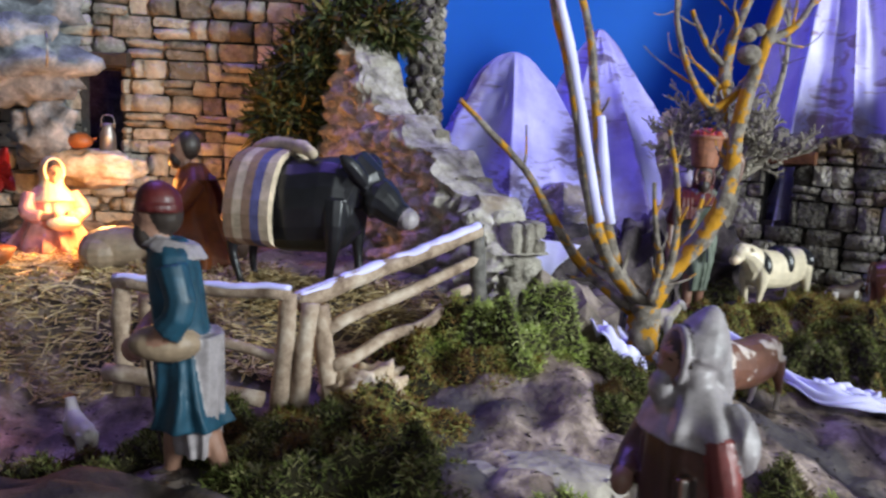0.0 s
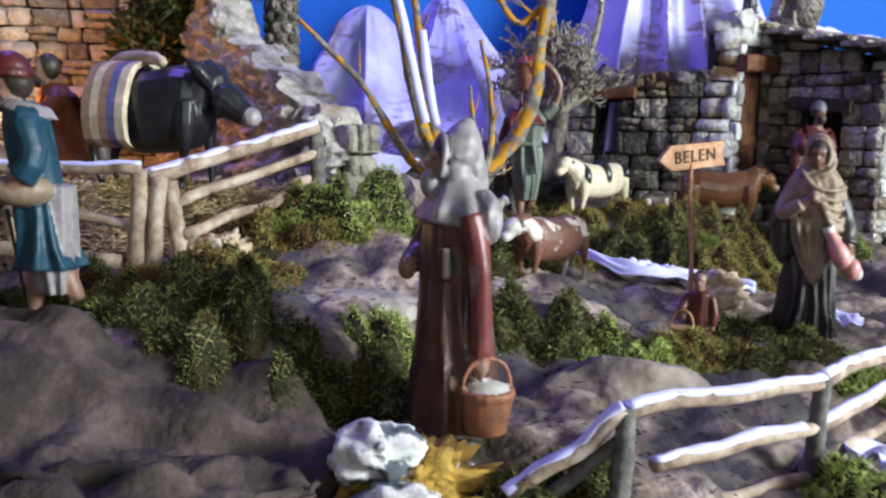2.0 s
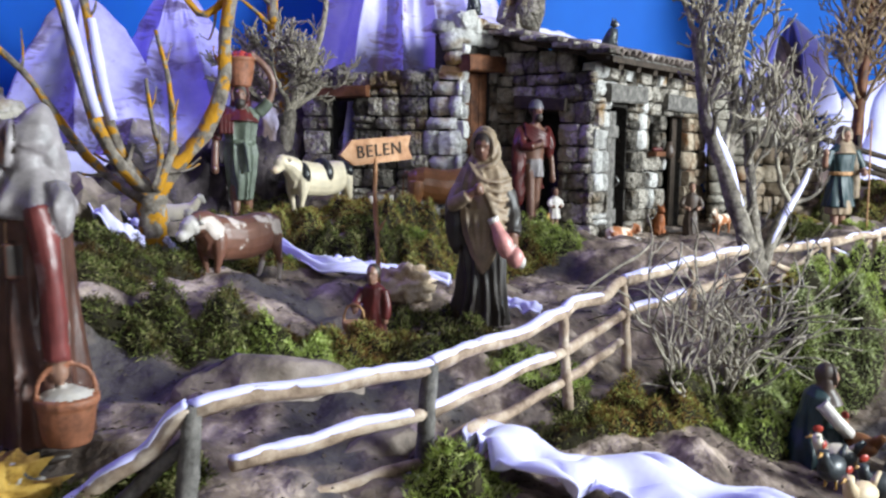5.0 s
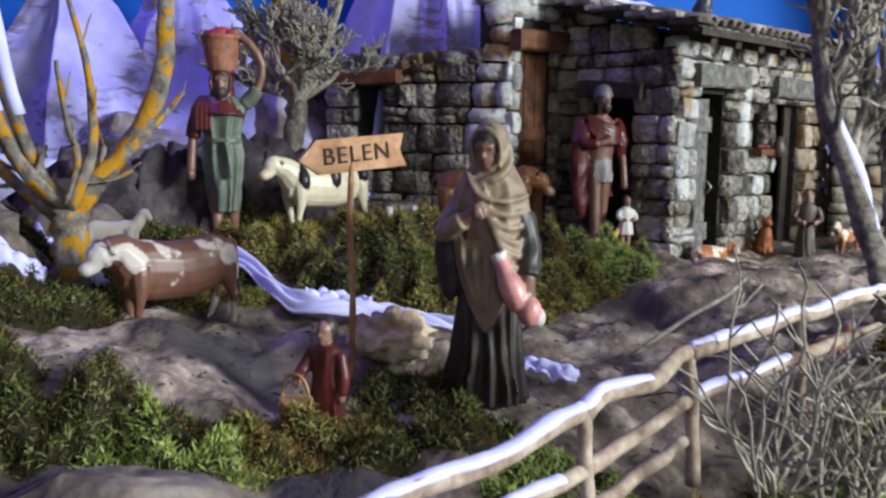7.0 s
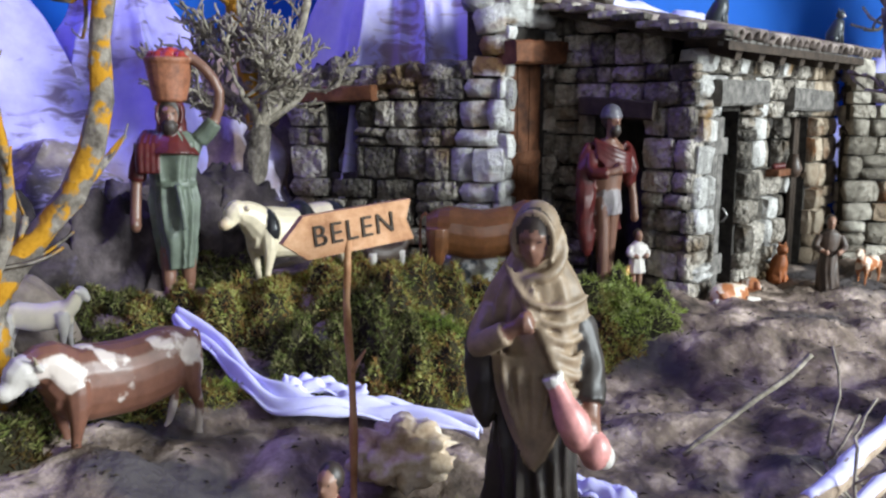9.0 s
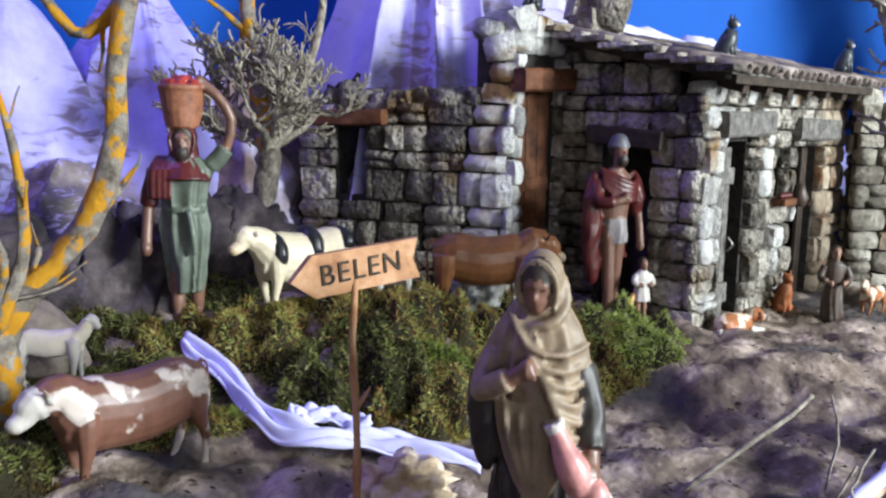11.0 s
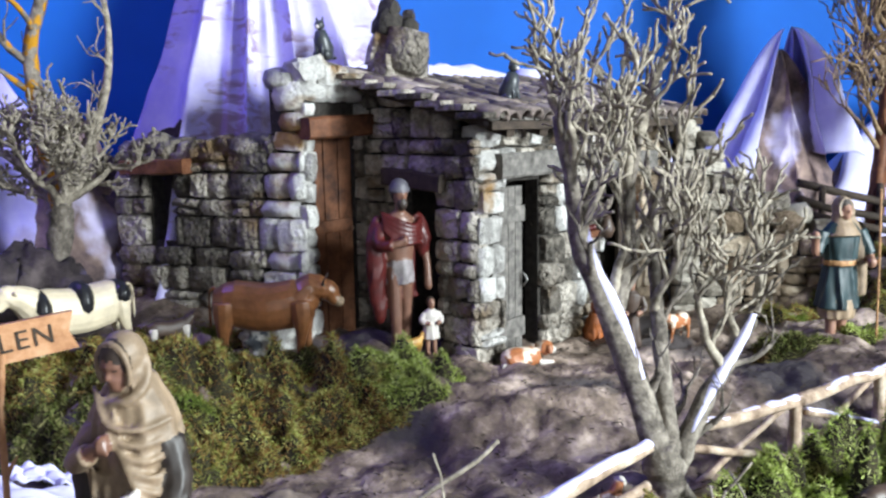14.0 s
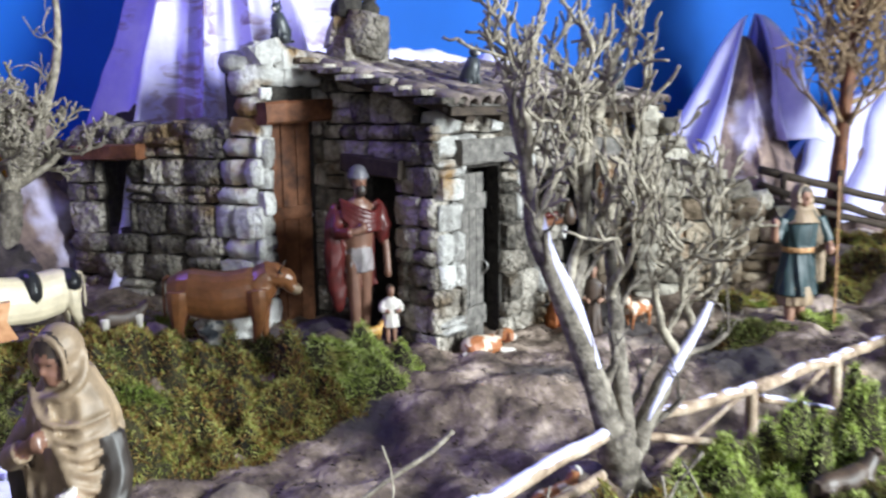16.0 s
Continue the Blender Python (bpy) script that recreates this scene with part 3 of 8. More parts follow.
def build_roof():
    u0, u1, v0, v1, z0, z1 = -0.022, 0.418, -0.040, 0.205, 0.4365, 0.492
    bm = bmesh.new()
    ring = [[house_at(u, v, z0 + (z1 - z0) * (v - v0) / (v1 - v0) + dz) for u, v, dz in ((u0, v0, 0), (u1, v0, 0), (u1, v1, 0), (u0, v1, 0))] for dz in (0,)]
    lo = [Vector(p) - Vector((0, 0, 0.008)) for p in ring[0]]
    ring_loft(bm, [lo, [Vector(p) for p in ring[0]]])
    roof = part("roof", bm, M_WOOD_DARK, cottage, "sloping roof of old clay tiles", smooth=False)
    # one clay tile: a half pipe, tapered, hollow side down
    slope = math.atan2(z1 - z0, v1 - v0)
    meshes = []
    for k in range(4):
        tb = bmesh.new()
        rnd = random.Random(k)
        n = 7
        rings = []
        for j in range(4):
            t = j / 3
            r = 0.0105 * (1.0 - 0.18 * t) * rnd.uniform(0.95, 1.05)
            outer = [(r * math.cos(math.pi * i / (n - 1)), -0.026 + 0.052 * t, r * math.sin(math.pi * i / (n - 1))) for i in range(n)]
            inner = [(0.78 * x, y, 0.78 * z) for x, y, z in outer[::-1]]
            rings.append([Vector(p) for p in outer + inner])
        ring_loft(tb, rings)
        meshes.append(link_mesh("roof_tile", tb, M_TILE))
    rnd = random.Random(5)
    cols, rows = 24, 6
    for i in range(cols):
        for j in range(rows):
            u = u0 + 0.010 + (u1 - u0 - 0.02) * i / (cols - 1)
            v = v0 + 0.020 + (v1 - v0 - 0.04) * j / (rows - 1)
            z = z0 + (z1 - z0) * (v - v0) / (v1 - v0) + 0.002 + rnd.uniform(0, 0.003)
            ob = new("roof_tile", rnd.choice(meshes))
            ob.location = house_at(u, v, z)
            ob.rotation_euler = Euler((slope * 1.0 + 0.03, rnd.uniform(-0.1, 0.1), TURN + rnd.uniform(-0.06, 0.06)))
            hang(ob, roof)
    # flat slates along the gable edge
    for j in range(9):
        v = v0 + 0.014 + (v1 - v0 - 0.02) * j / 8
        sb = bmesh.new()
        z = z0 + (z1 - z0) * (v - v0) / (v1 - v0) + 0.003 + 0.002 * (j % 2)
        box(sb, house_at(u0 - 0.004 + 0.003 * rnd.random(), v, z), (0.034, 0.036, 0.006), TURN + rnd.uniform(-0.2, 0.2), bevel=0.001)
        part("slate", sb, M_STONE, roof, smooth=False)
    for i in range(8):
        u = 0.015 + 0.385 * i / 7
        beam("rafter", house_at(u, -0.034, 0.427), house_at(u, 0.02, 0.441), 0.013, 0.013, M_WOOD_DARK, roof, seed=i)
    beam("eave_board", house_at(u0, -0.032, 0.4365), house_at(u1 + 0.005, -0.032, 0.4345), 0.006, 0.008, M_WOOD_GREY, roof, seed=9)
    # white cloth as snow along the ridge
    for a, b, h in ((0.085, 0.285, 0.014), (0.315, 0.385, 0.016)):
        cb = bmesh.new()
        grid = []
        for i in range(41):
            t = i / 40
            u = a + (b - a) * t
            rise = h * min(1.0, 5 * t + 0.3, 5 * (1 - t) + 0.2) * (0.8 + 0.35 * noise.noise((u * 22, 3.0, 0.0)))
            line = []
            for j in range(11):
                k = j / 10
                v = 0.165 + 0.055 * k + 0.004 * noise.noise((u * 40, k * 3, 1.0))
                base = z0 + (z1 - z0) * (min(v, v1) - v0) / (v1 - v0) + 0.010
                line.append(cb.verts.new(house_at(u, v, base + rise * math.sin(math.pi * min(1.0, k * 1.1)) ** 0.8 + 0.003 * noise.noise((u * 60, k * 5, 2.0)))))
            grid.append(line)
        for p, q in zip(grid, grid[1:]):
            for j in range(10):
                cb.faces.new((p[j], p[j + 1], q[j + 1], q[j]))
        part("snow_strip", cb, M_SNOW, roof, "white cloth laid as snow along the ridge")
    # bent prop under the overhang
    pb = bmesh.new()
    tube(pb, curve_points([house_at(0.385, -0.03, 0.15), house_at(0.387, -0.034, 0.25), house_at(0.382, -0.03, 0.36), house_at(0.388, -0.02, 0.43)], 10), 0.006, 7, wobble=0.2)
    part("prop", pb, M_WOOD_RED, roof, "thin crooked wooden prop")
    # chimney of dark stones
    for k, (u, v, z, s) in enumerate(((0.032, 0.165, 0.497, 0.036), (0.068, 0.165, 0.497, 0.036), (0.05, 0.150, 0.520, 0.046), (0.040, 0.175, 0.522, 0.040), (0.034, 0.166, 0.550, 0.027), (0.070, 0.168, 0.548, 0.018), (0.036, 0.165, 0.566, 0.020), (0.072, 0.168, 0.562, 0.013))):
        ob = new("chimney_stone", stone_data(M_MORTAR_SHADE if z > 0.53 else M_STONE)[k % 7])
        ob.location = house_at(u, v, z)
        ob.rotation_euler = (0.1 * k, 0.05, TURN + 0.3 * k)
        ob.scale = (s * 1.1, s, s * 1.15)
        hang(ob, roof)
    return roof


build_roof()

# ---- ruined wall with the red door, left of the cottage ----
LW = math.atan2(1.171 - 1.040, 0.481 - 0.656)
lw_start = Vector((0.668, 1.031, 0.17))
ruin = thing("ruined_wall", tuple(lw_start), "grey stone ruined wall with a small window and a tall door jamb", "wall")


far = lw_start + Vector((math.cos(LW), math.sin(LW), 0)) * 0.255
stone_wall(ruin, tuple(far), LW + math.pi, 0.255, lambda s: (0.500 if s > 0.212 else 0.418 - 0.03 * (s < 0.03)), 0.035, [(0.046, 0.083, 0.303, 0.379)], M_STONE, 0.030, (0.028, 0.056), 21,
           quoin=lambda s, z: M_STONE_PALE if s > 0.195 or z > 0.43 else None)
fd = Vector((-math.cos(LW), -math.sin(LW), 0))
cap_stones(ruin, tuple(far), LW + math.pi, 0.21, lambda s: 0.418, 0.035, M_STONE, 61)
cap_stones(ruin, tuple(far + Vector((-math.cos(LW), -math.sin(LW), 0)) * 0.212), LW + math.pi, 0.043, lambda s: 0.498, 0.035, M_STONE_PALE, 62)
beam("lintel", tuple(far + fd * 0.024 + Vector((-0.004, -0.004, 0.220))), tuple(far + fd * 0.112 + Vector((-0.004, -0.006, 0.222))), 0.03, 0.017, M_WOOD_RED, ruin, "dark red-brown wooden window lintel", 6)
# jamb faces beside the door, door wall towards the cottage
door_a = Vector((0.668, 1.031, 0.17))
door_b = Vector((0.757, 1.083, 0.17))
DT = math.atan2(door_b.y - door_a.y, door_b.x - door_a.x)
stone_wall(ruin, tuple(door_a), DT, (door_b - door_a).length, lambda s: 0.497 - 0.25 * max(0, s - 0.05), 0.035, [(0.014, 0.078, 0.17, 0.444)], M_STONE, 0.026, (0.02, 0.04), 22, quoin=lambda s, z: M_STONE_PALE if s < 0.04 or z > 0.44 else None)
cap_stones(ruin, tuple(door_a), DT, 0.085, lambda s: 0.495 - 0.15 * max(0, s - 0.05), 0.035, M_STONE_PALE, 63)
dd = Vector((math.cos(DT), math.sin(DT), 0))
dn = Vector((math.sin(DT), -math.cos(DT), 0))
beam("lintel", tuple(door_a + dd * -0.004 + dn * 0.006 + Vector((0, 0, 0.262))), tuple(door_a + dd * 0.096 + dn * 0.006 + Vector((0, 0, 0.266))), 0.026, 0.024, M_WOOD_RED, ruin, "red-brown wooden door lintel", 7)
p = door_a + dd * 0.014 - dn * 0.012
planks("door_plank", (p.x, p.y, 0), DT, 0.062, 0.17, 0.425, 3, M_WOOD_RED, ruin, 0.006, "red-brown wooden door board")
beam("door_batten", tuple(p + dd * 0.004 + dn * 0.005 + Vector((0, 0, 0.15))), tuple(p + dd * 0.058 + dn * 0.005 + Vector((0, 0, 0.152))), 0.004, 0.014, M_WOOD_RED, ruin, seed=8)


# ---- the stable ----
stable = thing("stable_wall", (-0.40, 1.06, 0.25), "buff stone back wall of the stable with a dark doorway", "wall")
stone_wall(stable, (-0.80, 1.06, 0.25), 0.0, 0.755, lambda s: 0.66, 0.04, [(0.400, 0.452, 0.355, 0.462)], M_STONE_BUFF, 0.022, (0.022, 0.05), 31)
beam("lintel", (-0.438, 1.050, 0.471), (-0.335, 1.050, 0.473), 0.03, 0.017, M_WOOD_DARK, stable, "dark wooden lintel", 12)
# near-black board behind the doorway stands in for the shade inside
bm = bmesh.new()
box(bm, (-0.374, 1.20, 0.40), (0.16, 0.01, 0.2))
part("dark_backing", bm, M_MORTAR_SHADE, stable, smooth=False)
rubble = thing("rubble_wall", (0.02, 0.87, 0.25), "broken ochre stone wall that slopes down beside the stable", "wall")
RT = math.atan2(-0.26, 0.17)
rs = Vector((-0.085, 1.015, 0.22))
M_RUBBLE = material("rough_ochre_rock", [(0.15, 0.135, 0.11), (0.44, 0.40, 0.335), (0.68, 0.64, 0.57)], 0.9, 60, 1.0, 8, distance=0.01, patch=((0.29, 0.215, 0.135), 20), patch_at=(0.58, 0.74))


def rubble_top(s):
    ks = (0.0, 0.06, 0.10, 0.20, 0.30, 0.34)
    zs = (0.56, 0.50, 0.435, 0.392, 0.335, 0.30)
    return float(np.interp(s, ks, zs)) + 0.006 * math.sin(s * 90)


stone_wall(rubble, tuple(rs), RT, 0.335, rubble_top, 0.034, [], M_STONE_BUFF, 0.022, (0.016, 0.034), 41, both=True)
re = rs + Vector((math.cos(RT), math.sin(RT), 0)) * 0.335
stone_wall(rubble, tuple(re), RT + math.pi / 2, 0.034, lambda s: 0.325, 0.02, [], M_STONE_BUFF, 0.027, (0.02, 0.03), 42)
# rough rock face that fills the foot of the broken wall
bm = bmesh.new()
grid = []
for i in range(91):
    sk = -0.01 + 0.355 * i / 90
    line = []
    for j in range(61):
        up = j / 60
        top = rubble_top(min(max(sk, 0.0), 0.335)) + 0.004
        z = 0.235 + (top - 0.235) * up
        n_out = Vector((math.sin(RT), -math.cos(RT), 0))
        base = rs + Vector((math.cos(RT), math.sin(RT), 0)) * sk
        f = noise.voronoi((sk * 42 + 0.35 * noise.noise((sk * 30, z * 30, 1.0)), z * 52, 4.0))[0]
        gap = min(1.0, (f[1] - f[0]) * 3.2)
        out = 0.006 + 0.040 * (1 - up) ** 1.4 + 0.014 * gap + 0.014 * noise.noise((sk * 22, z * 22, 2.0)) + 0.007 * noise.noise((sk * 85, z * 85, 3.0))
        q = base + n_out * out
        line.append(bm.verts.new((q.x, q.y, z + 0.006 * noise.noise((sk * 60, up * 4, 6.0)))))
    lid = base - n_out * 0.036
    line.append(bm.verts.new((lid.x, lid.y, top + 0.008 * noise.noise((sk * 55, 2.0, 8.0)))))
    grid.append(line)
for p, q in zip(grid, grid[1:]):
    for j in range(61):
        bm.faces.new((p[j], q[j], q[j + 1], p[j + 1]))
part("rock_face", bm, M_RUBBLE, rubble, "rough ochre and grey rock face", smooth=False)

# ruined wall right of the cottage, stepping down
ruin_r = thing("ruined_wall", house_at(0.41, -0.01, 0.16), "low broken wall of grey and ochre stones beside the cottage", "wall")
ra, rb = Vector((1.165, 1.085, 0.16)), Vector((1.335, 1.02, 0.16))
RR = math.atan2(rb.y - ra.y, rb.x - ra.x)
stone_wall(ruin_r, tuple(ra), RR, 0.19, lambda s: float(np.interp(s, (0, 0.035, 0.05, 0.10, 0.19), (0.425, 0.425, 0.375, 0.352, 0.295))), 0.035, [], M_STONE_BUFF, 0.026, (0.02, 0.045), 51, both=True, quoin=lambda s, z: M_STONE_WARM if z < 0.30 and s > 0.05 else None)


cap_stones(ruin_r, tuple(ra), RR, 0.19, lambda s: float(np.interp(s, (0, 0.035, 0.05, 0.10, 0.19), (0.428, 0.425, 0.375, 0.352, 0.295))), 0.035, M_STONE_BUFF, 65)


# ---- lumps, rocks, cloths ----
def paper_hump(name, centre, size, m, label, category, seed=0):
    """Stiff paper pushed into a hump: flat facets that meet in soft creases."""
    rnd = random.Random(seed * 17 + 5)
    bm = bmesh.new()
    for k in range(26):
        a, h = rnd.uniform(0, 2 * math.pi), rnd.random() ** 0.8
        r = math.sqrt(max(0.0, 1 - h * h)) * rnd.uniform(0.82, 1.08) + 0.05
        bm.verts.new((r * math.cos(a), r * math.sin(a), h * rnd.uniform(0.85, 1.05)))
    for k in range(10):
        a = 2 * math.pi * k / 10
        bm.verts.new((1.08 * math.cos(a), 1.08 * math.sin(a), -0.5))
    hull = bmesh.ops.convex_hull(bm, input=bm.verts[:])
    bmesh.ops.delete(bm, geom=list({g for g in hull["geom_interior"] + hull["geom_unused"] if isinstance(g, bmesh.types.BMVert) and g.is_valid}), context="VERTS")
    bmesh.ops.transform(bm, matrix=Matrix.Translation(centre) @ Matrix.Diagonal((*size, 1)), verts=bm.verts)
    bmesh.ops.bevel(bm, geom=bm.edges[:], offset=min(size) * 0.05, segments=2, affect="EDGES", profile=0.5)
    bmesh.ops.triangulate(bm, faces=bm.faces[:])
    for turn in range(3):
        long_ones = [e for e in bm.edges if e.calc_length() > 0.007]
        if long_ones:
            bmesh.ops.subdivide_edges(bm, edges=long_ones, cuts=1)
            bmesh.ops.triangulate(bm, faces=[f for f in bm.faces if len(f.verts) > 3])
    bm.normal_update()
    for v in bm.verts:
        v.co += v.normal * (0.0045 * (0.15 - abs(noise.noise(v.co * 38 + Vector((seed, 0, 0))))) + 0.0012 * noise.noise(v.co * 120))
    return solo(name, bm, m, label, category)


def lump(name, centre, size, m, label, category, seed=0, rough=0.25, detail=2.2, at_turn=0.0, parent=None, crease=0.0):
    bm = bmesh.new()
    bmesh.ops.create_icosphere(bm, subdivisions=5 if crease else 4, radius=1.0)
    for v in bm.verts:
        p = v.co.copy()
        d = 1 + rough * noise.noise(p * detail + Vector((seed * 7.3, 0, 0))) + rough * 0.45 * noise.noise(p * detail * 2.7 + Vector((0, seed * 3.1, 0)))
        f = noise.cell(p * detail * 0.9 + Vector((seed, 0, 0)))
        if crease:
            off = Vector((seed * 2.7, 1.0, 0))
            d += crease * 1.5 * (0.30 - abs(noise.noise(p * 1.5 + off))) + crease * 0.42 * (0.3 - abs(noise.noise(p * 4.2 + off))) + crease * 0.12 * (0.3 - abs(noise.noise(p * 11.0 + off)))
            f = 0.0
        v.co = p * (d + rough * 0.25 * f)
    bmesh.ops.transform(bm, matrix=Matrix.Translation(centre) @ Matrix.Rotation(at_turn, 4, "Z") @ Matrix.Diagonal((*size, 1)), verts=bm.verts)
    if parent:
        return part(name, bm, m, parent, label)
    return solo(name, bm, m, label, category)


M_PAPER = material("grey_brown_paper", [(0.07, 0.054, 0.044), (0.21, 0.165, 0.135), (0.38, 0.31, 0.265)], 0.75, 22, 0.7, 6, bump_scale=40, distance=0.008)
# brown paper with the shade of the left foreground put into its colour
M_PAPER_SHADED = material("shaded_brown_paper", [(0.014, 0.010, 0.008), (0.048, 0.034, 0.027), (0.125, 0.090, 0.074)], 0.85, 20, 0.8, 7, bump_scale=36, distance=0.010)
M_PAPER_PALE = material("pale_paper", [(0.14, 0.12, 0.10), (0.33, 0.29, 0.245), (0.50, 0.45, 0.39)], 0.75, 22, 0.7, 6, bump_scale=40, distance=0.008)
M_CAVE = material("blue_grey_plaster_rock", [(0.05, 0.055, 0.065), (0.16, 0.175, 0.20), (0.34, 0.36, 0.40)], 0.9, 35, 1.0, 8)
M_LICHEN_ROCK = material("yellow_lichen", [(0.20, 0.11, 0.02), (0.45, 0.27, 0.05), (0.55, 0.36, 0.09)], 0.95, 120, 1.0, 8)

M_ROCK_DARK = material("dark_violet_brown_rock", [(0.014, 0.011, 0.013), (0.048, 0.037, 0.040), (0.12, 0.095, 0.098)], 0.9, 26, 0.8, 8, patch=((0.15, 0.12, 0.22), 16), patch_at=(0.62, 0.70), distance=0.008)
paper_hump("paper_rock", (0.295, 0.465, 0.104), (0.080, 0.042, 0.060), M_PAPER, "crumpled grey-brown paper rock by the rail fence", "rock", 1)
paper_hump("paper_rock", (0.285, 0.262, 0.068), (0.100, 0.045, 0.062), M_PAPER, "large crumpled grey-brown paper rock", "rock", 2)
paper_hump("paper_rock", (0.005, 0.366, 0.108), (0.100, 0.024, 0.024), M_PAPER_SHADED, "long crumpled brown paper ledge below the moss", "rock", 61)
paper_hump("paper_rock", (-0.120, 0.385, 0.112), (0.065, 0.040, 0.030), M_PAPER_SHADED, "crumpled brown paper hump on the bare ground", "rock", 62)
paper_hump("paper_rock", (0.095, 0.532, 0.186), (0.062, 0.036, 0.014), M_PAPER_PALE, "flat pale crumpled paper slab on the path", "rock", 63)
paper_hump("paper_rock", (0.35, 0.38, 0.085), (0.055, 0.03, 0.04), M_PAPER, "crumpled grey-brown paper rock under the rails", "rock", 8)
paper_hump("paper_rock", (0.60, 0.735, 0.128), (0.035, 0.025, 0.028), M_PAPER, "small grey paper rock by the path", "rock", 3)
paper_hump("paper_rock", (0.215, 0.845, 0.225), (0.05, 0.03, 0.035), M_PAPER, "brown paper rock behind the cow", "rock", 4)
lump("dark_rock", (0.53, 1.24, 0.27), (0.10, 0.03, 0.13), M_ROCK_DARK, "dark violet printed rock behind the ruined wall", "rock", 7, 0.2, crease=0.55)
lump("dark_rock", (0.275, 0.98, 0.225), (0.05, 0.03, 0.07), M_ROCK_DARK, "dark printed rock under the cloth mountain", "rock", 5, 0.3, crease=0.55)
lump("dark_rock", (0.325, 1.03, 0.235), (0.055, 0.03, 0.075), M_ROCK_DARK, "dark printed rock at the foot of the cloth mountain", "rock", 11, 0.3, crease=0.55)
lump("dark_rock", (0.135, 0.99, 0.235), (0.05, 0.03, 0.055), M_ROCK_DARK, "dark printed rock at the foot of the cloth mountain", "rock", 12, 0.3, crease=0.55)
lump("dark_rock", (0.385, 1.06, 0.235), (0.05, 0.03, 0.065), M_ROCK_DARK, "dark printed rock behind the basket carrier", "rock", 13, 0.3, crease=0.55)
lump("dark_rock", (0.07, 0.985, 0.25), (0.045, 0.03, 0.045), M_ROCK_DARK, "dark printed rock beside the rubble wall", "rock", 14, 0.3, crease=0.55)
lump("dark_rock", (0.205, 0.96, 0.225), (0.06, 0.04, 0.06), M_ROCK_DARK, "dark printed rock under the cloth mountain", "rock", 6, 0.3, crease=0.55)
lump("tan_rock", (-0.020, 0.612, 0.212), (0.030, 0.022, 0.024), M_ROCK_TAN, "rough tan rock beside the fence", "rock", 11, 0.5, 3)
lump("tan_rock", (0.462, 0.655, 0.172), (0.028, 0.022, 0.019), M_ROCK_TAN, "rough tan rock beside the sign post", "rock", 12, 0.5, 3)
for k, (x, y, z, s) in enumerate(((0.098, 0.345, 0.138, 0.022), (0.135, 0.352, 0.125, 0.014), (0.105, 0.315, 0.112, 0.024), (0.140, 0.315, 0.105, 0.016))):
    lump("quartz_rock", (x, y, z), (s * 1.15, s * 0.9, s * 0.75), M_ROCK_WHITE, "rough white rock with grey speckles", "rock", 20 + k, 0.36, 2.2)
lump("lichen_clump", (0.122, 0.345, 0.118), (0.034, 0.02, 0.022), M_LICHEN_ROCK, "yellow-brown lichen clump between white rocks", "lichen", 31, 0.7, 4)
lump("lichen_clump", (0.128, 0.318, 0.095), (0.030, 0.02, 0.02), M_LICHEN_ROCK, "yellow-brown lichen clump between white rocks", "lichen", 32, 0.7, 4)
lump("grotto_rock", (-0.46, 0.985, 0.470), (0.095, 0.05, 0.055), M_CAVE, "blue-grey plaster rock over the stable grotto", "rock", 40, 0.45, 2.4)
lump("grotto_rock", (-0.50, 0.99, 0.56), (0.11, 0.05, 0.07), M_CAVE, "blue-grey plaster rock over the stable grotto", "rock", 41, 0.45, 2.4)
lump("grotto_rock", (-0.425, 1.02, 0.385), (0.035, 0.03, 0.04), M_CAVE, "blue-grey plaster rock beside the doorway", "rock", 42, 0.45, 2.4)
lump("ledge_rock", (-0.37, 1.015, 0.345), (0.06, 0.035, 0.022), M_ROCK_TAN, "pale stone ledge under the stable doorway", "rock", 43, 0.3, 2.4)
lump("paving_stone", (0.855, 0.925, 0.165), (0.06, 0.03, 0.012), M_PAPER, "flat pale doorstep of the cottage", "doorstep", 50, 0.15)
lump("white_boulder", (0.625, 0.985, 0.215), (0.034, 0.02, 0.026), M_ROCK_WHITE, "pale blue-white rock behind the brown cow", "rock", 51, 0.4)

# chunk of old bark beside the bare tree
bm = bmesh.new()
tube(bm, curve_points([(0.118, 0.748, 0.252), (0.145, 0.738, 0.262), (0.172, 0.726, 0.246), (0.184, 0.718, 0.215)], 14), [0.010, 0.016, 0.019, 0.021, 0.021, 0.020, 0.021, 0.021, 0.020, 0.019, 0.018, 0.017, 0.015, 0.010], 12, wobble=0.7)
solo("bark_chunk", bm, M_PAPER, "old brown chunk of bark beside the bare tree", "bark", smooth=False)


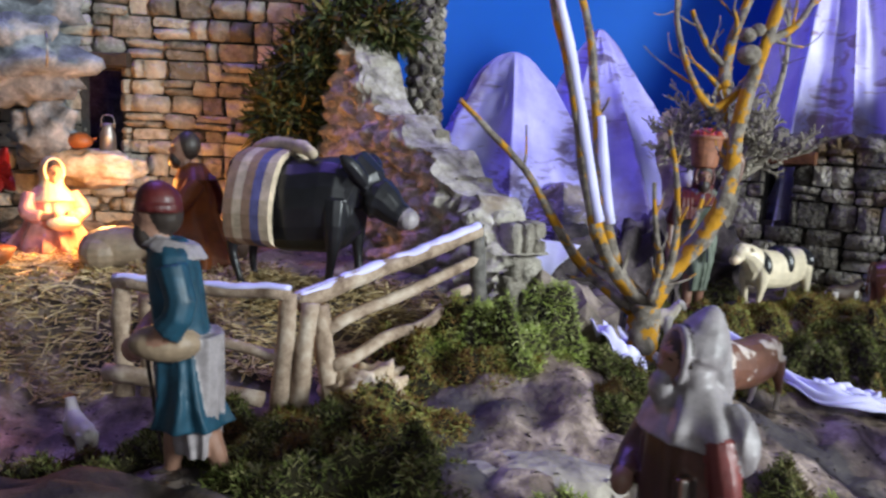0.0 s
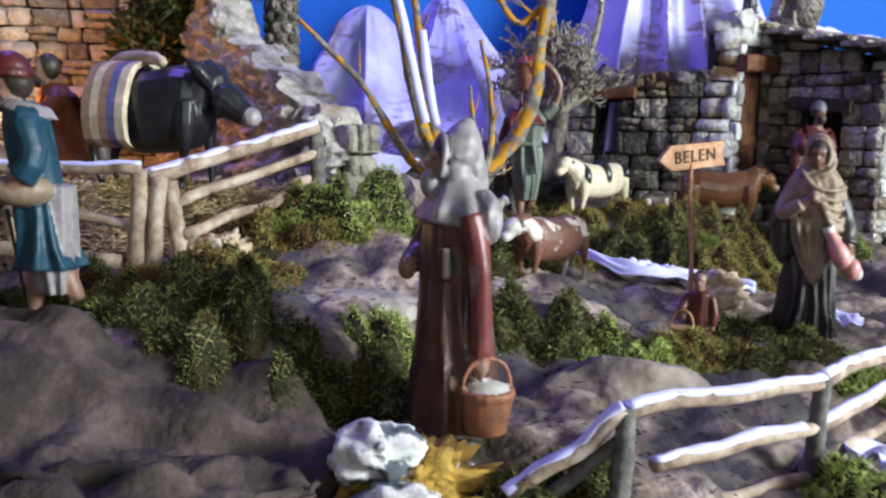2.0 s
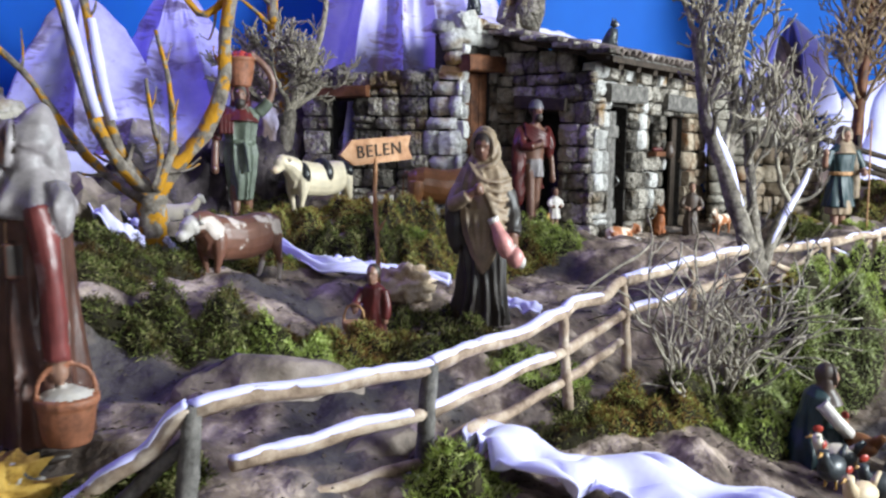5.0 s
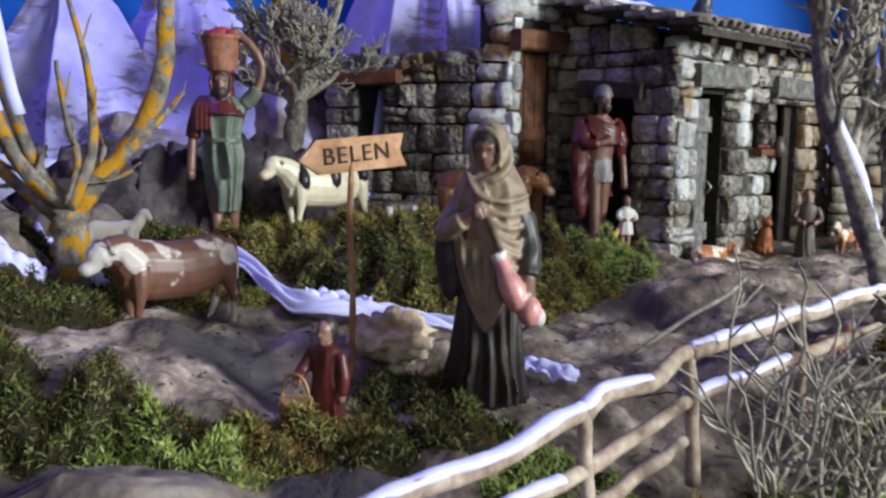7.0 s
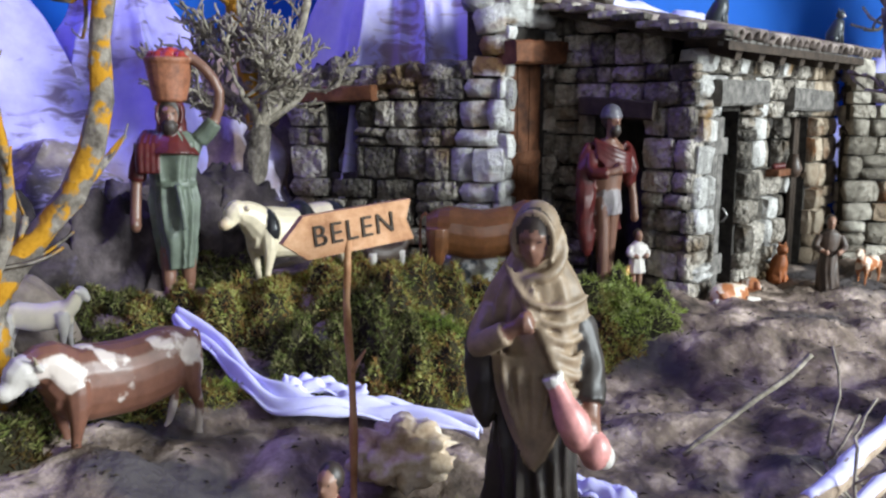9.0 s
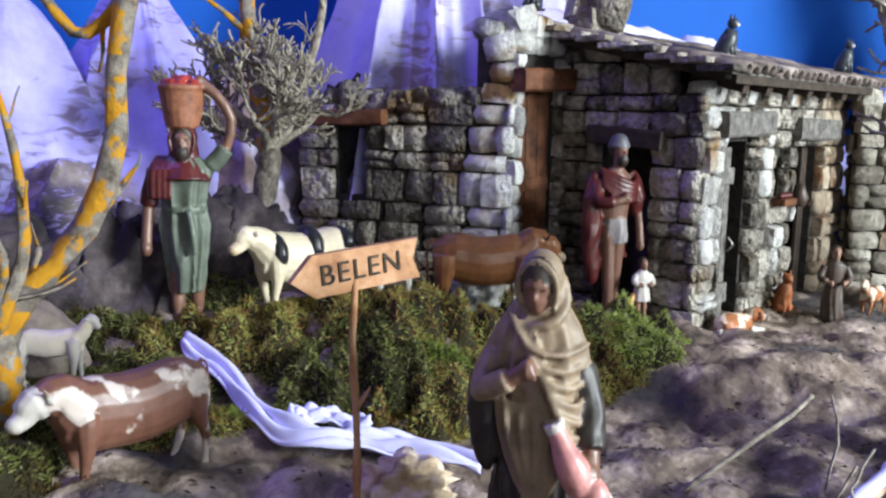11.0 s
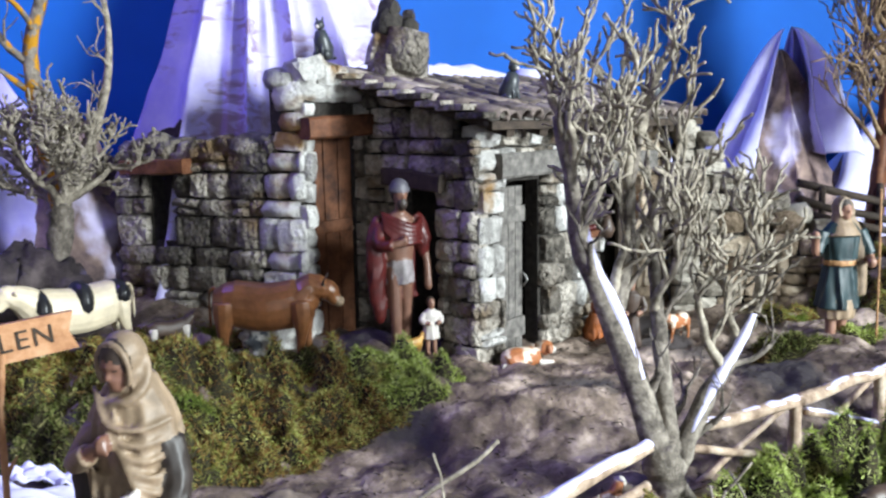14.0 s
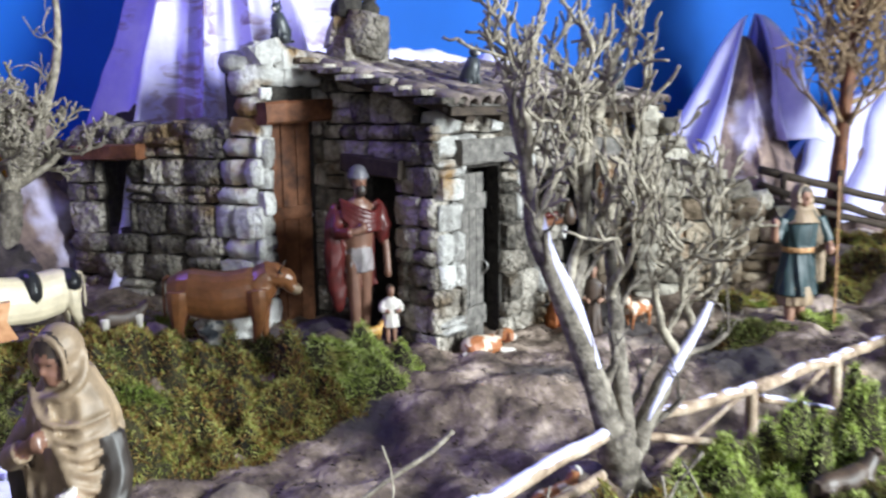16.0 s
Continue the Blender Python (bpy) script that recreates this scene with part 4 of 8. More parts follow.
def cloth_sheet(name, pts, width, label, m=None, lift=0.004, seed=0, folds=0.006, zs=None):
    """A soft strip of cloth along pts over the ground."""
    bm = bmesh.new()
    line = curve_points([(x, y, 0) for x, y in pts], 60)
    nw = 18
    rows = []
    for i, p in enumerate(line):
        d = (line[min(i + 1, 59)] - line[max(i - 1, 0)]).normalized()
        s = Vector((-d.y, d.x, 0))
        wd = width * (0.75 + 0.35 * noise.noise((i * 0.09, seed, 0))) * min(1.0, 0.35 + i / 12, 0.35 + (59 - i) / 12)
        row = []
        for j in range(nw + 1):
            u = j / nw - 0.5
            q = p + s * wd * u
            z = ground_z(q.x, q.y) + lift + folds * (1 + noise.noise((i * 0.13 + seed, u * 4, 2.0))) + folds * 0.9 * abs(math.sin(u * 9 + 1.6 * noise.noise((i * 0.1, seed, 3.0)))) - 0.006 * (abs(u) * 2) ** 4 + (1.2 * crumple(q.x, q.y) if m else 0.0)
            row.append(bm.verts.new((q.x, q.y, z)))
        rows.append(row)
    for a, b in zip(rows, rows[1:]):
        for j in range(nw):
            bm.faces.new((a[j], a[j + 1], b[j + 1], b[j]))
    ob = solo(name, bm, m or M_SNOW, label, "cloth")
    ob.modifiers.new("thick", "SOLIDIFY").thickness = 0.0015
    return ob


cloth_sheet("snow_cloth", [(0.333, 0.880), (0.360, 0.838), (0.384, 0.775), (0.410, 0.738), (0.447, 0.726), (0.485, 0.710), (0.520, 0.685)], 0.030, "white cloth strip laid as snow beside the path", seed=1, folds=0.007)
cloth_sheet("snow_cloth", [(0.405, 0.775), (0.43, 0.770), (0.46, 0.755)], 0.018, "small white cloth strip laid as snow", seed=2)
cloth_sheet("stream_cloth", [(0.400, 0.318), (0.445, 0.322), (0.49, 0.305), (0.525, 0.265), (0.545, 0.215), (0.555, 0.16)], 0.155, "white cloth laid in folds as a frozen stream", seed=3, folds=0.014)
# two dark sheets added to carry the shade on the left foreground
cloth_sheet("shaded_paper_sheet", [(-0.40, 0.45), (-0.28, 0.44), (-0.16, 0.425), (-0.07, 0.385), (0.02, 0.375), (0.075, 0.37)], 0.155, "crumpled dark brown paper added over the bare ground to carry its shade", M_PAPER_SHADED, 0.004, 11, 0.010)
cloth_sheet("shaded_paper_sheet", [(-0.30, 0.36), (-0.20, 0.345), (-0.10, 0.33), (0.0, 0.325), (0.06, 0.33)], 0.085, "crumpled dark brown paper added at the front edge to carry its shade", M_PAPER_SHADED, 0.005, 12, 0.010)
cloth_sheet("snow_cloth", [(0.53, 0.63), (0.56, 0.62), (0.585, 0.60)], 0.02, "small white cloth scrap beside the woman", seed=5)
cloth_sheet("snow_cloth", [(0.165, 0.735), (0.185, 0.70), (0.215, 0.70)], 0.03, "violet-white cloth scrap under the log", seed=6, folds=0.01)
cloth_sheet("snow_cloth", [(0.19, 0.80), (0.225, 0.775), (0.24, 0.74)], 0.03, "white cloth scrap behind the cow", seed=7, folds=0.01)

# three-cornered white cloth that hangs from the mountain to the rubble wall
bm = bmesh.new()
A, B, C = Vector((0.100, 0.865, 0.305)), Vector((0.190, 0.885, 0.293)), Vector((0.120, 0.815, 0.235))
n = 24
grid = {}
for i in range(n + 1):
    for j in range(n + 1 - i):
        u, v = i / n, j / n
        p = A * (1 - u - v) + B * u + C * v
        p.y += 0.012 * math.sin(u * 11 + v * 3) * (0.3 + v)
        grid[i, j] = bm.verts.new(p)
for i in range(n):
    for j in range(n - i):
        bm.faces.new((grid[i, j], grid[i + 1, j], grid[i, j + 1]))
        if i + j < n - 1:
            bm.faces.new((grid[i + 1, j], grid[i + 1, j + 1], grid[i, j + 1]))
ob = solo("hanging_cloth", bm, M_SNOW, "three-cornered white cloth hanging beside the rubble wall", "cloth")
ob.modifiers.new("thick", "SOLIDIFY").thickness = 0.002


# ---- fences ----
def pole(name, a, b, r, m, parent, bow=0.004, seed=0, label=""):
    a, b = Vector(a), Vector(b)
    rnd = random.Random(seed)
    n = 10
    pts = []
    for i in range(n):
        t = i / (n - 1)
        off = Vector((noise.noise((t * 2.5, seed, 0)), noise.noise((t * 2.5, seed, 5)), noise.noise((t * 2.5, seed, 9)))) * bow
        pts.append(a.lerp(b, t) + off * (1 if 0 < i < n - 1 else 0.4))
    bm = bmesh.new()
    tube(bm, pts, [r * (1.08 - 0.2 * i / n) for i in range(n)], 9, wobble=0.18)
    ob = part(name, bm, m, parent, label)
    return ob, pts


def snowed(pts, r, parent, t0=0.0, t1=1.0):
    """A strip of white cloth lying along the top of a rail."""
    bm = bmesh.new()
    n = len(pts)
    use = [p for i, p in enumerate(pts) if t0 - 0.01 <= i / (n - 1) <= t1 + 0.01]
    use = curve_points(use, max(6, len(use) * 3))
    rings = []
    for i, p in enumerate(use):
        d = (use[min(i + 1, len(use) - 1)] - use[max(i - 1, 0)]).normalized()
        s = d.cross(Vector((0, 0, 1))).normalized()
        up = s.cross(d)
        lift = r * (0.62 + 0.25 * noise.noise(p * 90))
        wide = r * (0.82 + 0.35 * noise.noise(p * 70 + Vector((3, 0, 0))))
        rings.append([p + s * wide * math.cos(k * math.pi / 5) + up * (lift * math.sin(k * math.pi / 5) + r * 0.45) for k in range(6)] + [p + up * r * 0.35])
    ring_loft(bm, rings)
    part("snow_strip", bm, M_SNOW, parent, "strip of white cloth as snow")


def gz(x, y, dz=0.0):
    return (x, y, ground_z(x, y) + dz)


pen = thing("pole_fence", (-0.06, 0.61, 0.205), "rustic fence of peeled branches round the stable", "fence")
posts = {"a": ((-0.200, 0.612, 0.205), (-0.204, 0.622, 0.296)), "a2": ((-0.180, 0.612, 0.205), (-0.186, 0.624, 0.280)), "b": ((-0.083, 0.588, 0.192), (-0.077, 0.594, 0.290)), "c": ((-0.070, 0.588, 0.192), (-0.062, 0.596, 0.283)),
         "d": ((-0.045, 0.605, 0.195), (-0.056, 0.606, 0.280)), "e": ((0.070, 0.700, 0.245), (0.064, 0.710, 0.332))}
for k, (name, (a, b)) in enumerate(posts.items()):
    pole("post", a, b, 0.0072, M_POLE if name != "e" else M_WOOD_GREY, pen, 0.002, k)
_, pts = pole("rail", (-0.207, 0.618, 0.290), (-0.076, 0.590, 0.291), 0.0055, M_POLE, pen, 0.006, 21)
snowed(pts, 0.0058, pen)
_, pts = pole("rail", (-0.072, 0.600, 0.283), (0.066, 0.706, 0.327), 0.0068, M_POLE, pen, 0.004, 22)
snowed(pts, 0.0066, pen)
pole("rail", (-0.050, 0.606, 0.262), (0.066, 0.704, 0.303), 0.0048, M_POLE, pen, 0.004, 23)
pole("rail", (-0.046, 0.604, 0.235), (0.060, 0.700, 0.275), 0.0050, M_POLE, pen, 0.010, 24)
_, pts = pole("rail", (-0.19, 0.615, 0.255), (-0.08, 0.592, 0.245), 0.0045, M_POLE, pen, 0.004, 25)
snowed(pts, 0.0045, pen, 0.4, 0.6)
pole("rail", (-0.21, 0.605, 0.225), (-0.092, 0.578, 0.216), 0.0065, M_POLE, pen, 0.003, 26)

front = thing("rail_fence", (0.378, 0.35, 0.11), "long rustic rail fence with white cloth snow on its rails", "fence")
line = [Vector((0.168, 0.318, 0.120)), Vector((0.230, 0.303, 0.172)), Vector((0.378, 0.350, 0.171)), Vector((0.524, 0.444, 0.177)), Vector((0.612, 0.494, 0.193)), Vector((0.735, 0.562, 0.196)), Vector((0.862, 0.632, 0.196))]
for k, (p, base) in enumerate(((line[1], (0.222, 0.293, 0.095)), (line[2], (0.374, 0.350, 0.09)), (line[3], (0.530, 0.442, 0.10)), (line[4], (0.618, 0.494, 0.11)), (line[5], (0.74, 0.56, 0.12)))):
    pole("post", base, tuple(p + Vector((0, 0, 0.002))), 0.0060 if k < 2 else 0.0042, M_WOOD_GREY if k < 2 else M_POLE, front, 0.002, 40 + k)
for k, (a, b) in enumerate(zip(line, line[1:])):
    _, pts = pole("rail", tuple(a), tuple(b), 0.0052, M_POLE, front, 0.005, 50 + k)
    snowed(pts, 0.0056, front, 0.0, 1.0 if k != 3 else 0.6)
    if k == 0:
        pole("rail", tuple(a + Vector((0.012, 0.004, -0.014))), tuple(b + Vector((0, 0, -0.014))), 0.0045, M_WOOD_GREY, front, 0.002, 66)
    if k:
        drop = Vector((0, 0, -0.030))
        _, pts = pole("rail", tuple(a + drop + (Vector((0.02, 0.006, -0.004)) if k == 1 else Vector())), tuple(b + drop), 0.0046, M_POLE, front, 0.004, 60 + k)
        if k in (1, 2, 4):
            snowed(pts, 0.0052, front, 0.0, 0.9)
    if k in (1, 2, 3):
        low = Vector((0, 0, -0.062 if k == 1 else -0.056))
        pole("rail", tuple(a + low), tuple(b + low), 0.0042, M_POLE, front, 0.006, 70 + k)

right = thing("cross_fence", (1.04, 0.69, 0.15), "rustic fence with crossed braces and white cloth snow", "fence")
tops = [Vector((0.905, 0.665, 0.188)), Vector((1.041, 0.692, 0.193)), Vector((1.160, 0.722, 0.198)), Vector((1.262, 0.742, 0.208)), Vector((1.40, 0.80, 0.225)), Vector((1.60, 0.90, 0.25))]
for k, p in enumerate(tops):
    if k:
        pole("post", (p.x + 0.002, p.y, ground_z(p.x, p.y) - 0.02 - 0.0 * k), tuple(p + Vector((0, 0, 0.004))), 0.0058, M_POLE, right, 0.001, 80 + k)
for k, (a, b) in enumerate(zip(tops, tops[1:])):
    _, pts = pole("rail", tuple(a), tuple(b), 0.0056, M_POLE, right, 0.003, 90 + k)
    snowed(pts, 0.0050, right)
    dz = Vector((0, 0, -0.052))
    pole("brace", tuple(a + dz + Vector((0.008, 0, 0))), tuple(b + Vector((-0.006, 0.004, -0.006))), 0.0030, M_POLE, right, 0.002, 100 + k)
    _, pts = pole("brace", tuple(a + Vector((0.008, -0.004, -0.010))), tuple(b + dz), 0.0034, M_POLE, right, 0.002, 110 + k)
    if k in (1, 3):
        snowed(pts, 0.0042, right)
    _, pts = pole("rail", tuple(a + dz), tuple(b + dz), 0.0036, M_POLE, right, 0.004, 120 + k)
    if k >= 2:
        snowed(pts, 0.0044, right)
back_fence = thing("pole_fence", (1.50, 1.08, 0.28), "dark pole fence under the cloth hills", "fence")
for k, (a, b) in enumerate((((1.37, 1.10, 0.345), (1.62, 1.07, 0.285)), ((1.36, 1.09, 0.325), (1.58, 1.06, 0.265)), ((1.38, 1.08, 0.300), (1.60, 1.05, 0.250)))):
    pole("rail", a, b, 0.0055, M_WOOD_DARK, back_fence, 0.006, 130 + k)
for k, x in enumerate((1.40, 1.50, 1.60)):
    pole("post", (x, 1.085, 0.20), (x, 1.085, 0.34), 0.005, M_WOOD_DARK, back_fence, 0.003, 140 + k)


# ---- trees ----
M_BARK = material("grey_bark", [(0.05, 0.042, 0.035), (0.17, 0.145, 0.12), (0.33, 0.29, 0.24)], 0.9, 110, 0.9, 8)
M_LICHEN = material("bark_with_yellow_lichen", [(0.07, 0.055, 0.045), (0.20, 0.17, 0.14), (0.34, 0.30, 0.25)], 0.9, 90, 0.9, 8, patch=((0.46, 0.22, 0.012), 62), patch_at=(0.50, 0.55))
M_TWIG = material("dry_twig", [(0.12, 0.10, 0.075), (0.27, 0.235, 0.185), (0.44, 0.39, 0.31)], 0.9, 120, 0.3, 4)
M_TWIG_RUST = material("rusty_dry_twig", [(0.09, 0.06, 0.035), (0.24, 0.16, 0.09), (0.40, 0.30, 0.19)], 0.9, 90, 0.3, 4)


def grow(bm, p, d, length, r, level, rnd, kids, bend=0.35, up=0.25, keep=None, spread=(0.4, 0.95), shrink=0.68, min_r=0.0007):
    """A limb that wanders and forks; the thinnest are the twigs."""
    n = 6 if level > 1 else 4
    pts, rad = [p.copy()], [r]
    q, dd = p.copy(), d.normalized()
    for i in range(n):
        dd = (dd + Vector((rnd.uniform(-1, 1), rnd.uniform(-1, 1), rnd.uniform(-1, 1))) * bend * 0.5 + Vector((0, 0, up * 0.25))).normalized()
        q = q + dd * length / n
        pts.append(q.copy())
        rad.append(max(min_r, r * (1 - 0.45 * (i + 1) / n)))
    tube(bm, pts, rad, 7 if level > 2 else (5 if level > 0 else 3), wobble=0.25 if level > 1 else 0)
    if level == 0:
        return
    for k in range(kids[level - 1]):
        t = rnd.uniform(0.3, 1.0) if k else 1.0
        i = min(n, max(1, int(t * n)))
        base = pts[i]
        axis = dd.orthogonal().normalized()
        axis.rotate(Matrix.Rotation(rnd.uniform(0, 2 * math.pi), 3, dd))
        nd = dd.copy()
        nd.rotate(Matrix.Rotation(rnd.uniform(*spread), 3, axis))
        grow(bm, base, nd, length * rnd.uniform(0.55, 0.85) * (shrink / 0.68), max(min_r, rad[i] * rnd.uniform(0.55, 0.8)), level - 1, rnd, kids, bend, up, keep, spread, shrink, min_r)


def limb(bm, pts, r0, r1, rnd, kids=None, level=0, every=0, twig=0.05, segs=9, n=14, bend=0.4, up=0.25):
    """A main limb along given points, with side growth."""
    line = curve_points(pts, n)
    rad = [r0 + (r1 - r0) * i / (n - 1) for i in range(n)]
    tube(bm, line, rad, segs, wobble=0.55)
    if every:
        for i in range(2, n, every):
            d = (line[i] - line[i - 1]).normalized()
            axis = d.orthogonal()
            axis.rotate(Matrix.Rotation(rnd.uniform(0, 6.28), 3, d))
            nd = d.copy()
            nd.rotate(Matrix.Rotation(rnd.uniform(0.5, 1.1), 3, axis))
            grow(bm, line[i], nd, twig * rnd.uniform(0.6, 1.2), rad[i] * 0.5, level, rnd, kids, bend, up)
    return line


def lichen_tree():
    t = thing("bare_tree", (0.225, 0.755, 0.20), "bare tree with yellow lichen on its forked limbs", "tree")
    rnd = random.Random(3)
    b = Vector((0.222, 0.745, 0.195))
    f = Vector((0.224, 0.745, 0.262))
    bm = bmesh.new()
    limb(bm, [b, (0.225, 0.747, 0.23), f], 0.0145, 0.0125, rnd, segs=12)
    part("trunk", bm, M_LICHEN, t)
    limbs = [
        [(f + Vector((-0.004, 0.01, -0.012))), (0.172, 0.775, 0.288), (0.136, 0.775, 0.339), (0.112, 0.775, 0.376), (0.073, 0.775, 0.414), (0.048, 0.775, 0.438)],
        [f, (0.198, 0.75, 0.285), (0.174, 0.75, 0.333), (0.158, 0.752, 0.40), (0.141, 0.75, 0.471), (0.124, 0.75, 0.53), (0.110, 0.75, 0.60)],
        [f, (0.200, 0.76, 0.292), (0.182, 0.76, 0.353), (0.172, 0.76, 0.42), (0.159, 0.76, 0.503), (0.138, 0.76, 0.56)],
        [(f + Vector((0.004, 0, -0.010))), (0.245, 0.757, 0.285), (0.273, 0.76, 0.314), (0.297, 0.76, 0.365), (0.301, 0.76, 0.433), (0.319, 0.76, 0.503), (0.334, 0.76, 0.56), (0.345, 0.76, 0.62)],
        [(0.235, 0.748, 0.262), (0.26, 0.775, 0.30), (0.285, 0.81, 0.328), (0.305, 0.845, 0.355)],
        [(0.228, 0.735, 0.262), (0.245, 0.74, 0.31), (0.243, 0.74, 0.368), (0.232, 0.74, 0.419)],
        [(0.226, 0.735, 0.265), (0.234, 0.74, 0.295), (0.227, 0.74, 0.33), (0.222, 0.74, 0.372)],
        [(0.310, 0.765, 0.470), (0.281, 0.77, 0.440), (0.257, 0.77, 0.467), (0.24, 0.77, 0.513), (0.238, 0.77, 0.55)],
        [(0.316, 0.76, 0.50), (0.345, 0.765, 0.515), (0.365, 0.77, 0.545)],
    ]
    rad = [(0.0055, 0.0022), (0.0065, 0.004), (0.006, 0.003), (0.0085, 0.005), (0.0045, 0.0018), (0.0045, 0.0018), (0.004, 0.0016), (0.004, 0.002), (0.0045, 0.002)]
    for k, (pts, (r0, r1)) in enumerate(zip(limbs, rad)):
        bm = bmesh.new()
        limb(bm, pts, r0, r1, rnd, kids=(1, 1), level=1 if k in (3, 7, 8) else 0, every=4 if k not in (0, 1, 2) else 6, twig=0.035, up=0.6)
        part("limb", bm, M_LICHEN, t)
    # white cloth strips on two limbs
    for k in (1, 2):
        pts = curve_points(limbs[k], 22)
        bm = bmesh.new()
        use = pts[7 if k == 1 else 7: 22 if k == 1 else 14]
        tube(bm, [p + Vector((0.0030, -0.0020, 0.001)) for p in use], [0.0055 - 0.0010 * i / len(use) for i in range(len(use))], 8, wobble=0.3)
        part("snow_strip", bm, M_SNOW, t, "white cloth strip as snow")
    bm = bmesh.new()
    for c, r in (((0.303, 0.757, 0.488), 0.011), ((0.300, 0.757, 0.505), 0.008), ((0.309, 0.757, 0.510), 0.007)):
        ball(bm, c, (r, r * 0.9, r * 0.85), 0)
    part("burl", bm, M_BARK, t, "brown knotty burl")
    return t


lichen_tree()


def bushy_tree():
    t = thing("dry_tree", (0.413, 1.064, 0.24), "grey dry model tree with a dense crown of twigs", "tree")
    rnd = random.Random(8)
    bm = bmesh.new()
    limb(bm, [(0.408, 1.064, 0.235), (0.411, 1.064, 0.29), (0.416, 1.064, 0.345), (0.418, 1.064, 0.36)], 0.0125, 0.0105, rnd, segs=12)
    part("trunk", bm, M_BARK, t)
    bm = bmesh.new()
    limb(bm, [(0.416, 1.066, 0.35), (0.408, 1.07, 0.42), (0.400, 1.07, 0.48), (0.403, 1.07, 0.53), (0.425, 1.07, 0.60)], 0.010, 0.006, rnd, kids=(2, 2), level=2, every=4, twig=0.06)
    limb(bm, [(0.402, 1.07, 0.50), (0.375, 1.07, 0.525), (0.350, 1.07, 0.57)], 0.005, 0.0025, rnd, kids=(2, 2), level=1, every=4, twig=0.04)
    part("limb", bm, M_LICHEN, t)
    for k in range(9):
        a = k * 2 * math.pi / 9 + rnd.uniform(-0.2, 0.2)
        bm = bmesh.new()
        tilt = rnd.uniform(0.55, 0.95)
        d = Vector((math.cos(a) * tilt, math.sin(a) * tilt * 0.7, 0.75))
        grow(bm, Vector((0.417, 1.064, 0.350 + 0.006 * (k % 3))), d, 0.064, 0.0052, 4, rnd, (3, 4, 4, 3), 0.75, 0.35, shrink=0.60, min_r=0.00125)
        part("branch", bm, M_TWIG, t)
    # a taller spray on one side of the crown
    bm = bmesh.new()
    spray = limb(bm, [(0.420, 1.066, 0.355), (0.448, 1.068, 0.415), (0.468, 1.07, 0.47), (0.476, 1.07, 0.53), (0.472, 1.07, 0.58)], 0.006, 0.0022, rnd, kids=(2, 3), level=2, every=2, twig=0.032, bend=0.8)
    part("branch", bm, M_TWIG, t)
    return t


bushy_tree()


def front_tree():
    t = thing("gnarled_tree", (0.885, 0.640, 0.14), "gnarled grey tree with forked stems, dense twigs and snow cloth", "tree")
    rnd = random.Random(21)
    bm = bmesh.new()
    limb(bm, [(0.888, 0.640, 0.135), (0.884, 0.641, 0.165), (0.876, 0.642, 0.195)], 0.0165, 0.0135, rnd, segs=12)
    part("trunk", bm, M_BARK, t)
    stems = [
        ([(0.877, 0.642, 0.185), (0.860, 0.645, 0.235), (0.841, 0.653, 0.291), (0.822, 0.660, 0.335), (0.815, 0.665, 0.385), (0.805, 0.668, 0.44)], 0.0115, 0.0045),
        ([(0.886, 0.642, 0.185), (0.886, 0.652, 0.24), (0.884, 0.660, 0.30), (0.880, 0.668, 0.35)], 0.0085, 0.0035),
        ([(0.892, 0.640, 0.175), (0.915, 0.640, 0.225), (0.945, 0.645, 0.262), (0.965, 0.65, 0.29)], 0.0085, 0.004),
        ([(0.842, 0.653, 0.288), (0.858, 0.660, 0.335), (0.862, 0.665, 0.385), (0.872, 0.668, 0.43)], 0.0065, 0.003),
    ]
    for k, (pts, r0, r1) in enumerate(stems):
        bm = bmesh.new()
        line = limb(bm, pts, r0, r1, rnd, kids=(2, 2, 3), level=2, every=5, twig=0.035, up=0.5)
        part("stem", bm, M_BARK, t)
        if k in (0, 2):
            sb = bmesh.new()
            use = line[3:10] if k == 0 else line[2:13]
            off = Vector((0.0045, -0.003, 0.002)) if k == 0 else Vector((-0.001, -0.003, 0.002))
            m_ = len(use) - 1
            tube(sb, [p + off for p in use], [(0.0056 if k == 0 else 0.0046) * (0.55 + 0.45 * math.sin(math.pi * i / m_)) for i in range(m_ + 1)], 8, wobble=0.35)
            part("snow_strip", sb, M_SNOW, t, "white cloth strip as snow")
    crowns = [((0.822, 0.660, 0.335), (-0.35, 0.1, 1)), ((0.810, 0.667, 0.41), (-0.2, 0, 1)), ((0.815, 0.665, 0.385), (0.3, 0.2, 1)), ((0.862, 0.665, 0.385), (0.0, 0.1, 1)), ((0.870, 0.668, 0.425), (0.5, 0.1, 1)),
              ((0.841, 0.653, 0.30), (0.2, -0.2, 1)), ((0.880, 0.668, 0.345), (0.25, 0.1, 1)), ((0.884, 0.660, 0.29), (-0.2, -0.1, 1)), ((0.945, 0.645, 0.262), (0.1, 0, 1)), ((0.965, 0.65, 0.29), (0.35, 0, 1)), ((0.93, 0.643, 0.245), (-0.2, 0.1, 1)), ((0.862, 0.662, 0.34), (0.8, 0, 0.5))]
    for c, d in crowns:
        bm = bmesh.new()
        grow(bm, Vector(c), Vector(d), 0.062, 0.0042, 4, rnd, (2, 3, 3, 3), 0.75, 0.55, shrink=0.64, spread=(0.3, 0.85), min_r=0.0012)
        part("branch", bm, M_TWIG, t)
    return t


front_tree()


